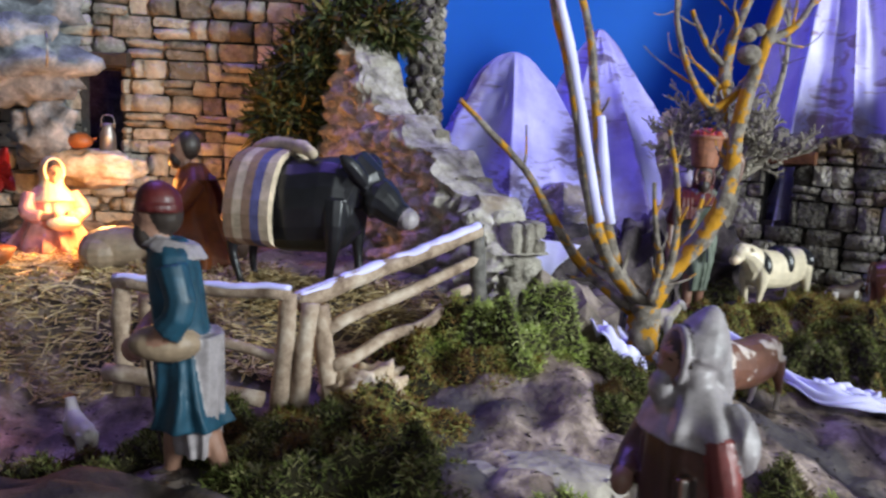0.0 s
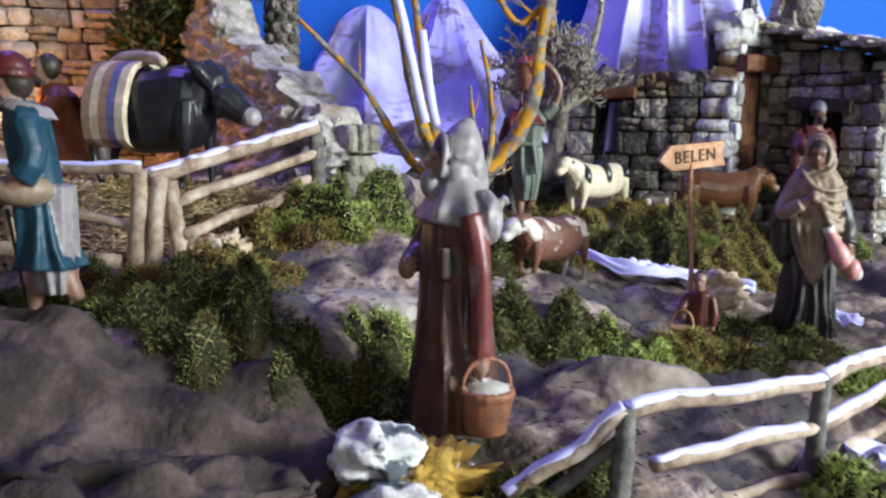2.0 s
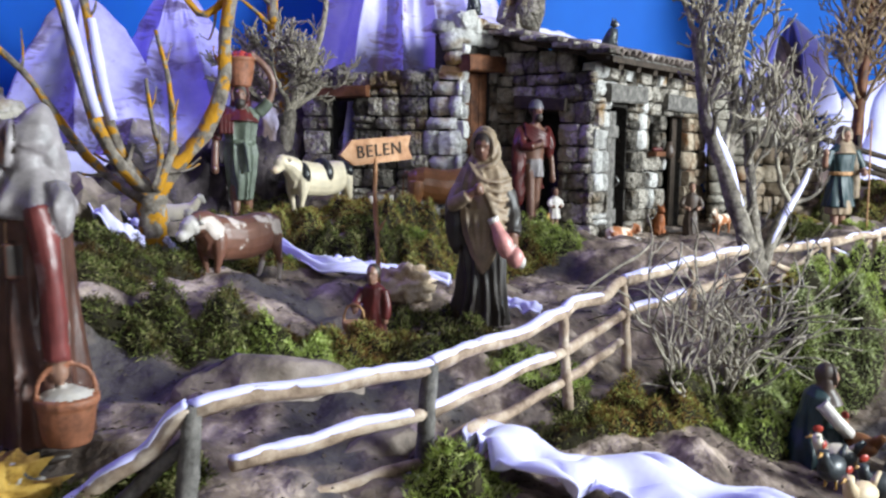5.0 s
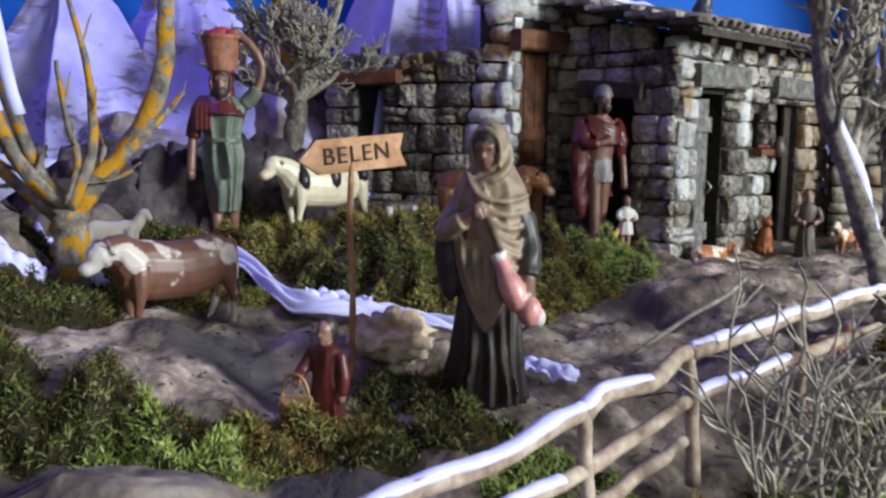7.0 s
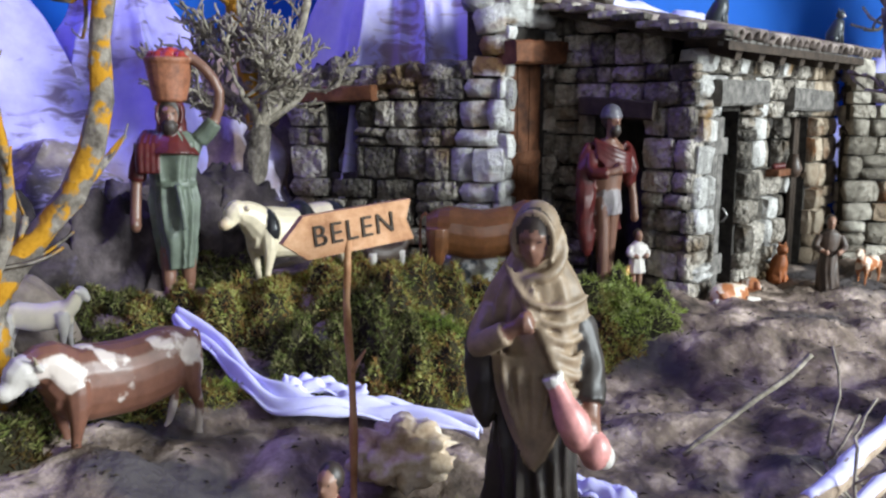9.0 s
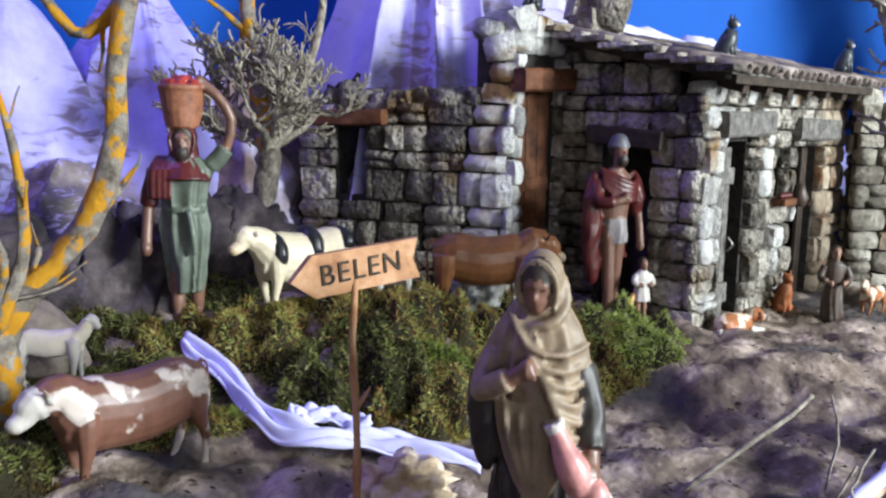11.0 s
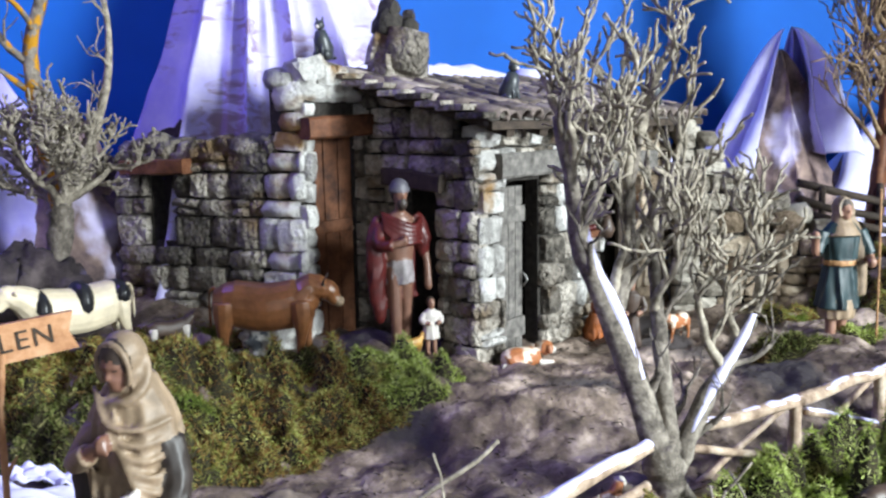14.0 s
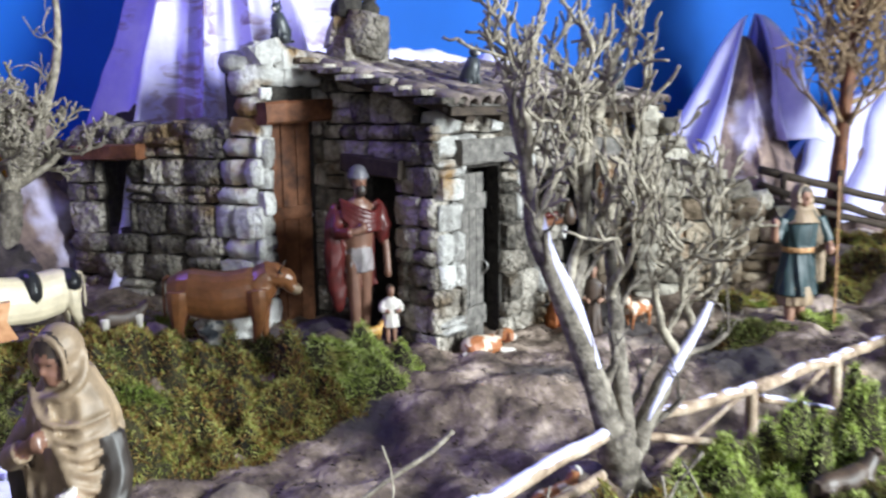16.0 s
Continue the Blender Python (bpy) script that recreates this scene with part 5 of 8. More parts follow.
def far_tree():
    t = thing("dry_tree", (1.505, 1.10, 0.24), "tall dry tree with rusty twigs before the blue cloth", "tree")
    rnd = random.Random(33)
    bm = bmesh.new()
    limb(bm, [(1.505, 1.10, 0.24), (1.507, 1.10, 0.33), (1.515, 1.10, 0.42), (1.52, 1.10, 0.55), (1.53, 1.10, 0.66)], 0.013, 0.006, rnd, segs=10)
    part("trunk", bm, M_WOOD_RED, t)
    for k in range(24):
        bm = bmesh.new()
        a = rnd.uniform(0, 6.28)
        z = 0.385 + 0.0115 * k
        grow(bm, Vector((1.512, 1.10, z)), Vector((math.cos(a), 0.6 * math.sin(a), 0.7)), 0.085, 0.0040, 4, rnd, (2, 3, 3, 3), 0.6, 0.5, shrink=0.66, spread=(0.3, 0.8), min_r=0.0011)
        part("branch", bm, M_TWIG_RUST, t)
    return t


far_tree()


def palm():
    t = thing("palm_trunk", (0.022, 1.12, 0.25), "rough scaly grey palm trunk behind the stable", "tree")
    bm = bmesh.new()
    tube(bm, [(0.022, 1.12, 0.25), (0.022, 1.12, 0.50), (0.018, 1.12, 0.80)], [0.020, 0.020, 0.019], 12)
    part("trunk", bm, M_BARK, t)
    rnd = random.Random(4)
    sc = bmesh.new()
    bmesh.ops.create_icosphere(sc, subdivisions=1, radius=1.0)
    me = link_mesh("bark_scale", sc, M_STONE)
    for i in range(34):
        for k in range(8):
            a = 2 * math.pi * (k + 0.5 * (i % 2)) / 8
            ob = new("bark_scale", me)
            ob.location = (0.021 + 0.021 * math.cos(a), 1.12 + 0.021 * math.sin(a), 0.28 + 0.0145 * i)
            ob.scale = (0.006, 0.0075, 0.0085)
            ob.rotation_euler = (0, rnd.uniform(-0.3, 0.3), a)
            hang(ob, t)


palm()


def twig_bush(name, centre, count, reach, m, label, seed, droop=1.5):
    bm = bmesh.new()
    rnd = random.Random(seed)
    for k in range(count):
        a = rnd.uniform(0, 2 * math.pi)
        p = Vector(centre) + Vector((rnd.uniform(-1, 1) * reach * 0.5, rnd.uniform(-1, 1) * reach * 0.25, rnd.uniform(-0.01, 0.01)))
        d = Vector((math.cos(a), 0.6 * math.sin(a), rnd.uniform(0.2, 1.2))).normalized()
        pts, rad = [], []
        q = p.copy()
        for i in range(9):
            pts.append(q.copy())
            rad.append(0.0009 * (1 - i / 11))
            d = (d + Vector((rnd.uniform(-1, 1), rnd.uniform(-1, 1), rnd.uniform(-1, 1))) * 0.35 + Vector((0, 0, -0.22 * droop))).normalized()
            q = q + d * reach * 0.14
        tube(bm, pts, rad, 4)
    return solo(name, bm, m, label, "twigs", kind="stuff")


dead = thing("dead_shrub", (0.72, 0.495, 0.10), "grey lichened dead shrub with upright crooked stems", "shrub")
rnd = random.Random(55)
for k in range(30):
    bm = bmesh.new()
    x = rnd.uniform(0.645, 0.80)
    y = 0.455 + 0.5 * (x - 0.645) + rnd.uniform(-0.02, 0.012)
    grow(bm, Vector((x, y, ground_z(x, y) - 0.005)), Vector((rnd.uniform(-0.35, 0.35), rnd.uniform(-0.3, 0.2), 1)), rnd.uniform(0.055, 0.095), 0.0023, 2, rnd, (2, 3), 0.7, 0.15, min_r=0.0009)
    part("stem", bm, M_TWIG, dead)
bm = bmesh.new()
tube(bm, curve_points([(0.655, 0.66, 0.145), (0.70, 0.655, 0.175), (0.735, 0.66, 0.19), (0.755, 0.66, 0.205)], 14), [0.0019] * 14, 6, wobble=0.4)
solo("bent_twig", bm, M_TWIG, "long crooked grey twig on the path", "twig")


# ---- painted figures ----
def paint(name, c, rough=0.5, var=0.35, patch=None, patch_at=(0.52, 0.6), scale=70):
    lo = tuple(v * (1 - var) for v in c)
    hi = tuple(min(1, v * (1 + var)) for v in c)
    return material(name, [lo, c, hi], rough, scale, 0.35, 5, patch=patch, patch_at=patch_at, spec=0.5, distance=0.001)


P_SKIN = paint("painted_skin", (0.25, 0.135, 0.092), 0.45, 0.2)
P_SKIN_DARK = paint("painted_brown_skin", (0.165, 0.082, 0.055), 0.4, 0.2)
P_BASKET = paint("red_brown_wicker", (0.25, 0.095, 0.048), 0.6, 0.4, scale=160)
P_SLATE = paint("painted_slate_grey", (0.085, 0.080, 0.095), 0.5)
P_HAIR = paint("painted_dark_hair", (0.03, 0.02, 0.015), 0.5)
P_TEAL = paint("painted_teal", (0.008, 0.046, 0.075), 0.5)
P_RED = paint("painted_dark_red", (0.072, 0.009, 0.008), 0.42)
P_GREY = paint("painted_grey_white", (0.25, 0.222, 0.225), 0.5)
P_BROWN = paint("painted_dark_brown", (0.055, 0.034, 0.024), 0.5)
P_CLOAK = paint("painted_red_brown", (0.080, 0.036, 0.026), 0.36)
P_TAN = paint("painted_tan_shawl", (0.23, 0.165, 0.105), 0.55, 0.3)
P_SKIRT = paint("painted_black_brown", (0.028, 0.021, 0.017), 0.5)
P_GREEN = paint("painted_grey_green", (0.10, 0.12, 0.09), 0.5)
P_ORANGE = paint("painted_orange_brown", (0.24, 0.07, 0.018), 0.5)
P_CREAM = paint("painted_cream", (0.60, 0.46, 0.30), 0.5, 0.15)
P_WICKER = paint("wicker", (0.34, 0.18, 0.075), 0.6, 0.4, scale=160)
P_NAVY = paint("painted_dark_green", (0.010, 0.028, 0.032), 0.5)
P_WHITE = paint("painted_white", (0.50, 0.46, 0.42), 0.45, 0.12)
P_SLEEVE = paint("painted_red_white_sleeve", (0.15, 0.035, 0.032), 0.4, 0.3, patch=((0.36, 0.26, 0.26), 34), patch_at=(0.54, 0.68))
P_APPLE = paint("painted_apple_red", (0.33, 0.035, 0.02), 0.35)
P_PINK = paint("painted_pink_white", (0.50, 0.22, 0.20), 0.4)

ROBE = ((0.02, 0.150, 0.125), (0.12, 0.148, 0.120), (0.28, 0.132, 0.108), (0.45, 0.118, 0.098), (0.56, 0.112, 0.088), (0.66, 0.124, 0.090), (0.755, 0.142, 0.086), (0.80, 0.118, 0.072), (0.835, 0.055, 0.048))


def robe(bm, rings, mi, folds=9, deep=0.10, seed=0.0, shift=(0, 0), n=64):
    """A gown: rings of (height, half width, half depth), with folds that deepen towards the hem."""
    zs = [r[0] for r in rings]
    out = []
    for k in range(30):
        z = zs[0] + (zs[-1] - zs[0]) * k / 29
        rx, ry = (float(np.interp(z, zs, [r[i] for r in rings])) for i in (1, 2))
        w = max(0.35, 1 - 0.8 * (z - zs[0]) / (zs[-1] - zs[0] + 1e-6)) * deep * 1.15
        ring = []
        for i in range(n):
            a = 2 * math.pi * i / n
            ph = a * folds / 2 + 2.4 * noise.noise((math.cos(a) * 1.3, math.sin(a) * 1.3, z * 2.2 + seed)) + seed
            f = 1 + w * (1.5 * (0.55 - abs(math.sin(ph))) + 1.1 * noise.noise((math.cos(a) * 2.2, math.sin(a) * 2.2, z * 2.5 + seed * 3)))
            ring.append(Vector((shift[0] * z + rx * f * math.cos(a), shift[1] * z + ry * f * math.sin(a), z)))
        out.append(ring)
    ring_loft(bm, out, mi)


def head(bm, c, s, skin, hair, hood=None, beard=False, face=-1.0, cap=None, nod=0.0, aside=0.0):
    """nod and aside: degrees by which the head is bowed and turned on its neck."""
    c = Vector(c)
    before = set(bm.verts)
    build_head(bm, c, s, skin, hair, hood, beard, face, cap)
    if nod or aside:
        neck = c - Vector((0, 0, 0.09 * s))
        m = Matrix.Translation(neck) @ Matrix.Rotation(radians(aside), 4, "Z") @ Matrix.Rotation(radians(nod), 4, "X") @ Matrix.Translation(-neck)
        bmesh.ops.transform(bm, matrix=m, verts=[v for v in bm.verts if v not in before])


def build_head(bm, c, s, skin, hair, hood, beard, face, cap):
    ball(bm, c + Vector((0, 0, 0.008 * s)), (0.047 * s, 0.056 * s, 0.060 * s), skin, u=16, v=12)
    ball(bm, c + Vector((0, face * 0.016 * s, -0.026 * s)), (0.038 * s, 0.042 * s, 0.044 * s), skin, u=14, v=10)
    tube(bm, [c + Vector((-0.030 * s, face * 0.044 * s, 0.020 * s)), c + Vector((0, face * 0.054 * s, 0.022 * s)), c + Vector((0.030 * s, face * 0.044 * s, 0.020 * s))], 0.007 * s, 7, skin)
    tube(bm, [c + Vector((-0.013 * s, face * 0.051 * s, -0.034 * s)), c + Vector((0, face * 0.056 * s, -0.033 * s)), c + Vector((0.013 * s, face * 0.051 * s, -0.034 * s))], 0.0045 * s, 6, skin)
    tube(bm, [c + Vector((0, face * 0.050 * s, 0.012 * s)), c + Vector((0, face * 0.064 * s, -0.012 * s)), c + Vector((0, face * 0.054 * s, -0.018 * s))], [0.005 * s, 0.009 * s, 0.006 * s], 8, skin)
    ball(bm, c + Vector((0, face * 0.038 * s, -0.048 * s)), (0.020 * s, 0.020 * s, 0.018 * s), skin, u=8, v=6)
    for e in (-1, 1):
        ball(bm, c + Vector((e * 0.019 * s, face * 0.046 * s, 0.008 * s)), (0.008 * s, 0.006 * s, 0.0038 * s), hair, u=8, v=6)
    tube(bm, [c + Vector((0, 0.005, -0.10 * s)), c + Vector((0, 0, -0.03 * s))], 0.032 * s, 8, skin)
    if hood is None or cap is not None:
        ball(bm, c + Vector((0, -face * 0.018 * s, 0.016 * s)), (0.056 * s, 0.058 * s, 0.068 * s), hair, u=14, v=10)
    if beard:
        ball(bm, c + Vector((0, face * 0.036 * s, -0.052 * s)), (0.036 * s, 0.034 * s, 0.042 * s), hair, u=10, v=8)
    if cap is not None:
        ball(bm, c + Vector((0, -face * 0.012 * s, 0.044 * s)), (0.060 * s, 0.064 * s, 0.062 * s), cap, u=16, v=10)
        tube(bm, [c + Vector((0, -face * 0.01 * s, 0.020 * s)), c + Vector((0, -face * 0.01 * s, 0.040 * s))], 0.067 * s, 14, cap)
    if hood is not None and cap is None:
        ball(bm, c + Vector((0, -face * 0.008 * s, 0.018 * s)), (0.056 * s, 0.058 * s, 0.070 * s), hair, u=16, v=10)
        ball(bm, c + Vector((0, -face * 0.026 * s, 0.016 * s)), (0.064 * s, 0.068 * s, 0.078 * s), hood, u=16, v=10)
        rim = [c + Vector((0.056 * s * math.cos(t), face * (0.030 - 0.012 * math.sin(t)) * s, 0.004 * s + 0.076 * s * math.sin(t))) for t in (math.pi * (i / 16 * 1.44 - 0.22) for i in range(17))]
        tube(bm, rim, 0.0085 * s, 8, hood)
        tube(bm, [c + Vector((0, -face * 0.02 * s, -0.02 * s)), c + Vector((0, -face * 0.02 * s, -0.08 * s)), c + Vector((0, -face * 0.006 * s, -0.13 * s)), c + Vector((0, 0, -0.18 * s))], [0.066 * s, 0.070 * s, 0.095 * s, 0.125 * s], 16, hood, flat=0.8)


def arm(bm, pts, sleeve, skin, r=0.032, bare=0.5):
    line = curve_points(pts, 9)
    k = max(2, int(9 * (1 - bare)))
    tube(bm, line[:k + 1], [r * (1.12 - 0.02 * i) for i in range(k + 1)], 10, sleeve, wobble=0.15)
    if k < 8:
        tube(bm, line[k - 1:], [r * 0.66] * (10 - k), 8, skin)
    ball(bm, line[-1], (r * 0.72, r * 0.8, r * 0.95), skin, u=8, v=6)


def feet(bm, skin, dark, bottom, spread=0.05, stride=0.05, r=0.028):
    for s in (-1, 1):
        y = s * stride
        if bottom > 0.05:
            tube(bm, [(s * spread, y * 0.3, bottom + 0.08), (s * spread, y * 0.8, bottom * 0.5), (s * spread, y, 0.02)], [r * 1.35, r * 1.2, r * 0.85], 9, skin)
        ball(bm, (s * spread, y - 0.028, 0.014), (0.026, 0.055, 0.018), dark, u=10, v=6)


def sculpt(name, bm, mats, grain, relax=1):
    """Model the shapes into one continuous cast body; the paint of each spot is that of the shape it came from."""
    from_faces = BVHTree.FromBMesh(bm)
    bm.faces.ensure_lookup_table()
    paints = [f.material_index for f in bm.faces]
    rough = bpy.data.objects.new(name, link_mesh(name, bm, mats))
    scene.collection.objects.link(rough)
    cast = rough.modifiers.new("cast", "REMESH")
    cast.mode, cast.voxel_size = "VOXEL", grain
    soft = rough.modifiers.new("soft", "SMOOTH")
    soft.factor, soft.iterations = 0.5, relax
    me = bpy.data.meshes.new_from_object(rough.evaluated_get(bpy.context.evaluated_depsgraph_get()))
    bpy.data.objects.remove(rough)
    me.name = name
    me.materials.clear()
    for m in mats:
        me.materials.append(m)
    me.polygons.foreach_set("material_index", [paints[from_faces.find_nearest(p.center)[2]] for p in me.polygons])
    me.shade_smooth()
    return me


def stand(name, bm, mats, label, place, height, turn, category="figurine", group="painted nativity figurines"):
    bmesh.ops.transform(bm, matrix=Matrix.Diagonal((height, height, height, 1)), verts=bm.verts)
    ob = new(name, sculpt(name, bm, mats, height * 0.0068 if height > 0.15 else 0.0010))
    ob.matrix_basis = pose(*place, 0, 0, turn)
    return tagged(ob, label, category, group)


def clipped(rings, z0):
    return tuple(r for r in rings if r[0] >= z0)


def base_disc(bm, mi, rx=0.13, ry=0.10):
    tube(bm, [(0, 0, -0.03), (0, 0, 0.004)], [rx, rx * 0.95], 16, mi)


# walking man in a teal tunic
bm = bmesh.new()
robe(bm, ((0.20, 0.125, 0.135),) + clipped(ROBE, 0.28), 0, 8, 0.12, 1.0)
robe(bm, ((0.10, 0.09, 0.07), (0.3, 0.11, 0.09), (0.52, 0.115, 0.09)), 3, 7, 0.15, 2.0, shift=(0.0, 0.10))
head(bm, (0, -0.035, 0.90), 1.15, 1, 2, None, True, cap=4)
feet(bm, 1, 2, 0.22, 0.045, 0.085, 0.032)
arm(bm, [(0.13, 0, 0.76), (0.165, 0.01, 0.62), (0.12, -0.10, 0.50), (0.02, -0.15, 0.47)], 0, 1, 0.046, 0.55)
arm(bm, [(-0.13, 0, 0.76), (-0.165, -0.02, 0.62), (-0.11, -0.12, 0.50), (0.0, -0.16, 0.46)], 0, 1, 0.046, 0.5)
ball(bm, (0.095, -0.05, 0.505), (0.070, 0.115, 0.062), 5, u=16, v=10)
tube(bm, [(0, 0.02, 0.83), (0, 0.01, 0.79)], [0.075, 0.11], 14, 3)
tube(bm, [(-0.14, -0.13, 0.42), (-0.15, -0.12, 0.0)], [0.010, 0.008], 6, 2)
bmesh.ops.transform(bm, matrix=Matrix(((1, 0, 0, 0), (0, 1, -0.11, 0), (0, 0, 1, 0), (0, 0, 0, 1))), verts=bm.verts)
stand("shepherd_figurine", bm, [P_TEAL, P_SKIN, P_HAIR, P_GREY, P_RED, P_TAN], "painted walking man in a teal tunic and red cap", (-0.121, 0.514, 0.186), 0.184, -76)

# pilgrim in a long brown cloak, seen from behind
bm = bmesh.new()
robe(bm, ((0.07, 0.150, 0.135), (0.25, 0.140, 0.122), (0.5, 0.126, 0.108), (0.66, 0.130, 0.10), (0.75, 0.132, 0.09), (0.80, 0.10, 0.07), (0.84, 0.06, 0.05)), 0, 9, 0.13, 3.0)
head(bm, (0, -0.03, 0.895), 1.02, 1, 2, 3, False)
ball(bm, (0, -0.085, 0.83), (0.034, 0.032, 0.045), 4, u=10, v=8)
tube(bm, curve_points([(0, 0.0, 0.90), (0, 0.018, 0.955), (0, 0.030, 1.0), (0, 0.036, 1.03)], 8), [0.070, 0.069, 0.064, 0.056, 0.046, 0.034, 0.022, 0.006], 14, 3, wobble=0.12)
tube(bm, curve_points([(0, 0.022, 0.93), (0, 0.05, 0.86), (0, 0.075, 0.79)], 6), [0.060, 0.058, 0.054, 0.048, 0.040, 0.026], 12, 3, wobble=0.2)
robe(bm, ((0.715, 0.134, 0.105), (0.75, 0.142, 0.108), (0.79, 0.118, 0.09), (0.83, 0.080, 0.070), (0.85, 0.062, 0.058)), 4, 8, 0.14, 3.3)
tube(bm, curve_points([(0.08, 0.05, 0.80), (0.135, 0.06, 0.74), (0.145, 0.06, 0.66)], 7), [0.030, 0.036, 0.040, 0.040, 0.036, 0.028, 0.012], 10, 4, wobble=0.35)
feet(bm, 1, 2, 0.05)
arm(bm, [(0.125, 0.0, 0.74), (0.155, 0.02, 0.60), (0.150, 0.03, 0.42), (0.15, 0.035, 0.29)], 5, 1, 0.034, 0.22)
arm(bm, [(-0.135, 0, 0.75), (-0.15, -0.06, 0.62), (-0.08, -0.13, 0.56)], 0, 1, 0.040, 0.2)
tube(bm, [(0.16, 0.05, 0.09), (0.16, 0.05, 0.14), (0.16, 0.05, 0.215)], [0.062, 0.073, 0.082], 18, 6, wobble=0.08)
tube(bm, [(0.16, 0.05, 0.205), (0.16, 0.05, 0.225)], 0.087, 18, 6)
ball(bm, (0.16, 0.05, 0.22), (0.074, 0.070, 0.028), 7, u=12, v=8)
tube(bm, curve_points([(0.16, -0.03, 0.22), (0.16, -0.01, 0.29), (0.16, 0.05, 0.315), (0.16, 0.11, 0.29), (0.16, 0.13, 0.22)], 12), 0.008, 6, 6)
box(bm, (0.108, -0.06, 0.60), (0.03, 0.06, 0.10), 0.2, 2, 0.01)
stand("pilgrim_figurine", bm, [P_CLOAK, P_SKIN, P_HAIR, P_GREY, P_GREY, P_SLEEVE, P_BASKET, P_WHITE], "painted pilgrim in a red-brown cloak and grey hood with a basket", (0.150, 0.402, 0.120), 0.206, -80)

# woman with a tan shawl
bm = bmesh.new()
robe(bm, ((0.02, 0.140, 0.112), (0.2, 0.126, 0.104), (0.4, 0.112, 0.096), (0.55, 0.108, 0.090), (0.72, 0.11, 0.08)), 0, 13, 0.22, 4.0)
robe(bm, ((0.47, 0.118, 0.104), (0.56, 0.136, 0.114), (0.66, 0.142, 0.112), (0.74, 0.134, 0.102), (0.79, 0.112, 0.090), (0.83, 0.086, 0.074), (0.87, 0.064, 0.062)), 1, 9, 0.20, 5.0)
# the shawl's point in front and its long fall over one shoulder
ring_loft(bm, [[Vector((0.004 + w * math.cos(a), -0.088 - 0.030 * math.sin(a) * (1 if math.sin(a) > 0 else 0.4), z)) for a in (2 * math.pi * k / 20 for k in range(20))] for z, w in ((0.60, 0.118), (0.52, 0.110), (0.44, 0.088), (0.37, 0.060), (0.31, 0.026), (0.285, 0.006))], 1)
tube(bm, curve_points([(-0.11, -0.02, 0.70), (-0.140, -0.03, 0.60), (-0.146, -0.04, 0.50), (-0.132, -0.04, 0.37)], 9), [0.046, 0.050, 0.052, 0.052, 0.050, 0.046, 0.040, 0.030, 0.010], 12, 0, wobble=0.3, flat=0.7)
for k in range(6):
    tube(bm, curve_points([(-0.085 + 0.016 * k, -0.065 - 0.008 * k, 0.845 - 0.012 * k), (-0.02 + 0.016 * k, -0.118 - 0.003 * k, 0.755 - 0.036 * k), (0.07 + 0.010 * k, -0.104, 0.735 - 0.046 * k), (0.138, -0.03, 0.755 - 0.045 * k)], 11), [0.006, 0.009, 0.011, 0.012, 0.012, 0.012, 0.011, 0.010, 0.009, 0.007, 0.004], 7, 1, flat=0.8)
for k in range(5):
    x = -0.085 + 0.042 * k
    tube(bm, curve_points([(x, -0.098, 0.62), (x * 0.9 + 0.004, -0.122, 0.52), (x * 0.55 + 0.004, -0.118, 0.42), (0.004 + x * 0.2, -0.110, 0.34)], 8), [0.004, 0.008, 0.009, 0.009, 0.008, 0.007, 0.005, 0.003], 6, 1)
head(bm, (0, -0.032, 0.912), 0.98, 2, 3, 1, nod=16, aside=-8)
tube(bm, curve_points([(0.058, -0.02, 0.93), (0.066, -0.045, 0.86), (0.035, -0.085, 0.815), (-0.04, -0.090, 0.80)], 9), [0.010, 0.014, 0.017, 0.018, 0.018, 0.017, 0.016, 0.013, 0.008], 8, 1, flat=0.8)
feet(bm, 3, 3, 0.03, 0.05, 0.0)
# bent arm in a dark sleeve with the jug, the other hand holds the shawl
arm(bm, [(0.105, -0.02, 0.68), (0.136, -0.03, 0.59), (0.146, -0.08, 0.50), (0.150, -0.14, 0.42)], 0, 2, 0.044, 0.25)
arm(bm, [(-0.12, -0.02, 0.70), (-0.150, -0.08, 0.62), (-0.085, -0.135, 0.66), (-0.02, -0.145, 0.70)], 1, 2, 0.034, 0.24)
for f in range(4):
    tube(bm, [(-0.035 + 0.010 * f, -0.150, 0.712 - 0.004 * f), (-0.028 + 0.010 * f, -0.162, 0.690), (-0.030 + 0.010 * f, -0.152, 0.674)], 0.0065, 6, 2)
tube(bm, curve_points([(0.060, -0.145, 0.545), (0.085, -0.155, 0.49), (0.115, -0.16, 0.43), (0.130, -0.16, 0.375)], 8), [0.024, 0.026, 0.032, 0.040, 0.044, 0.042, 0.036, 0.022], 12, 4)
tube(bm, [(0.060, -0.145, 0.540), (0.050, -0.143, 0.565)], [0.026, 0.030], 12, 5)
ball(bm, (0.165, -0.155, 0.375), (0.042, 0.042, 0.052), 4, u=14, v=10)
ball(bm, (0.192, -0.140, 0.355), (0.026, 0.036, 0.034), 5, u=12, v=8)
stand("woman_figurine", bm, [P_SKIRT, P_TAN, P_SKIN_DARK, P_HAIR, P_PINK, P_WHITE], "painted woman in a tan shawl and dark skirt carrying a jug", (0.514, 0.582, 0.140), 0.188, -28)

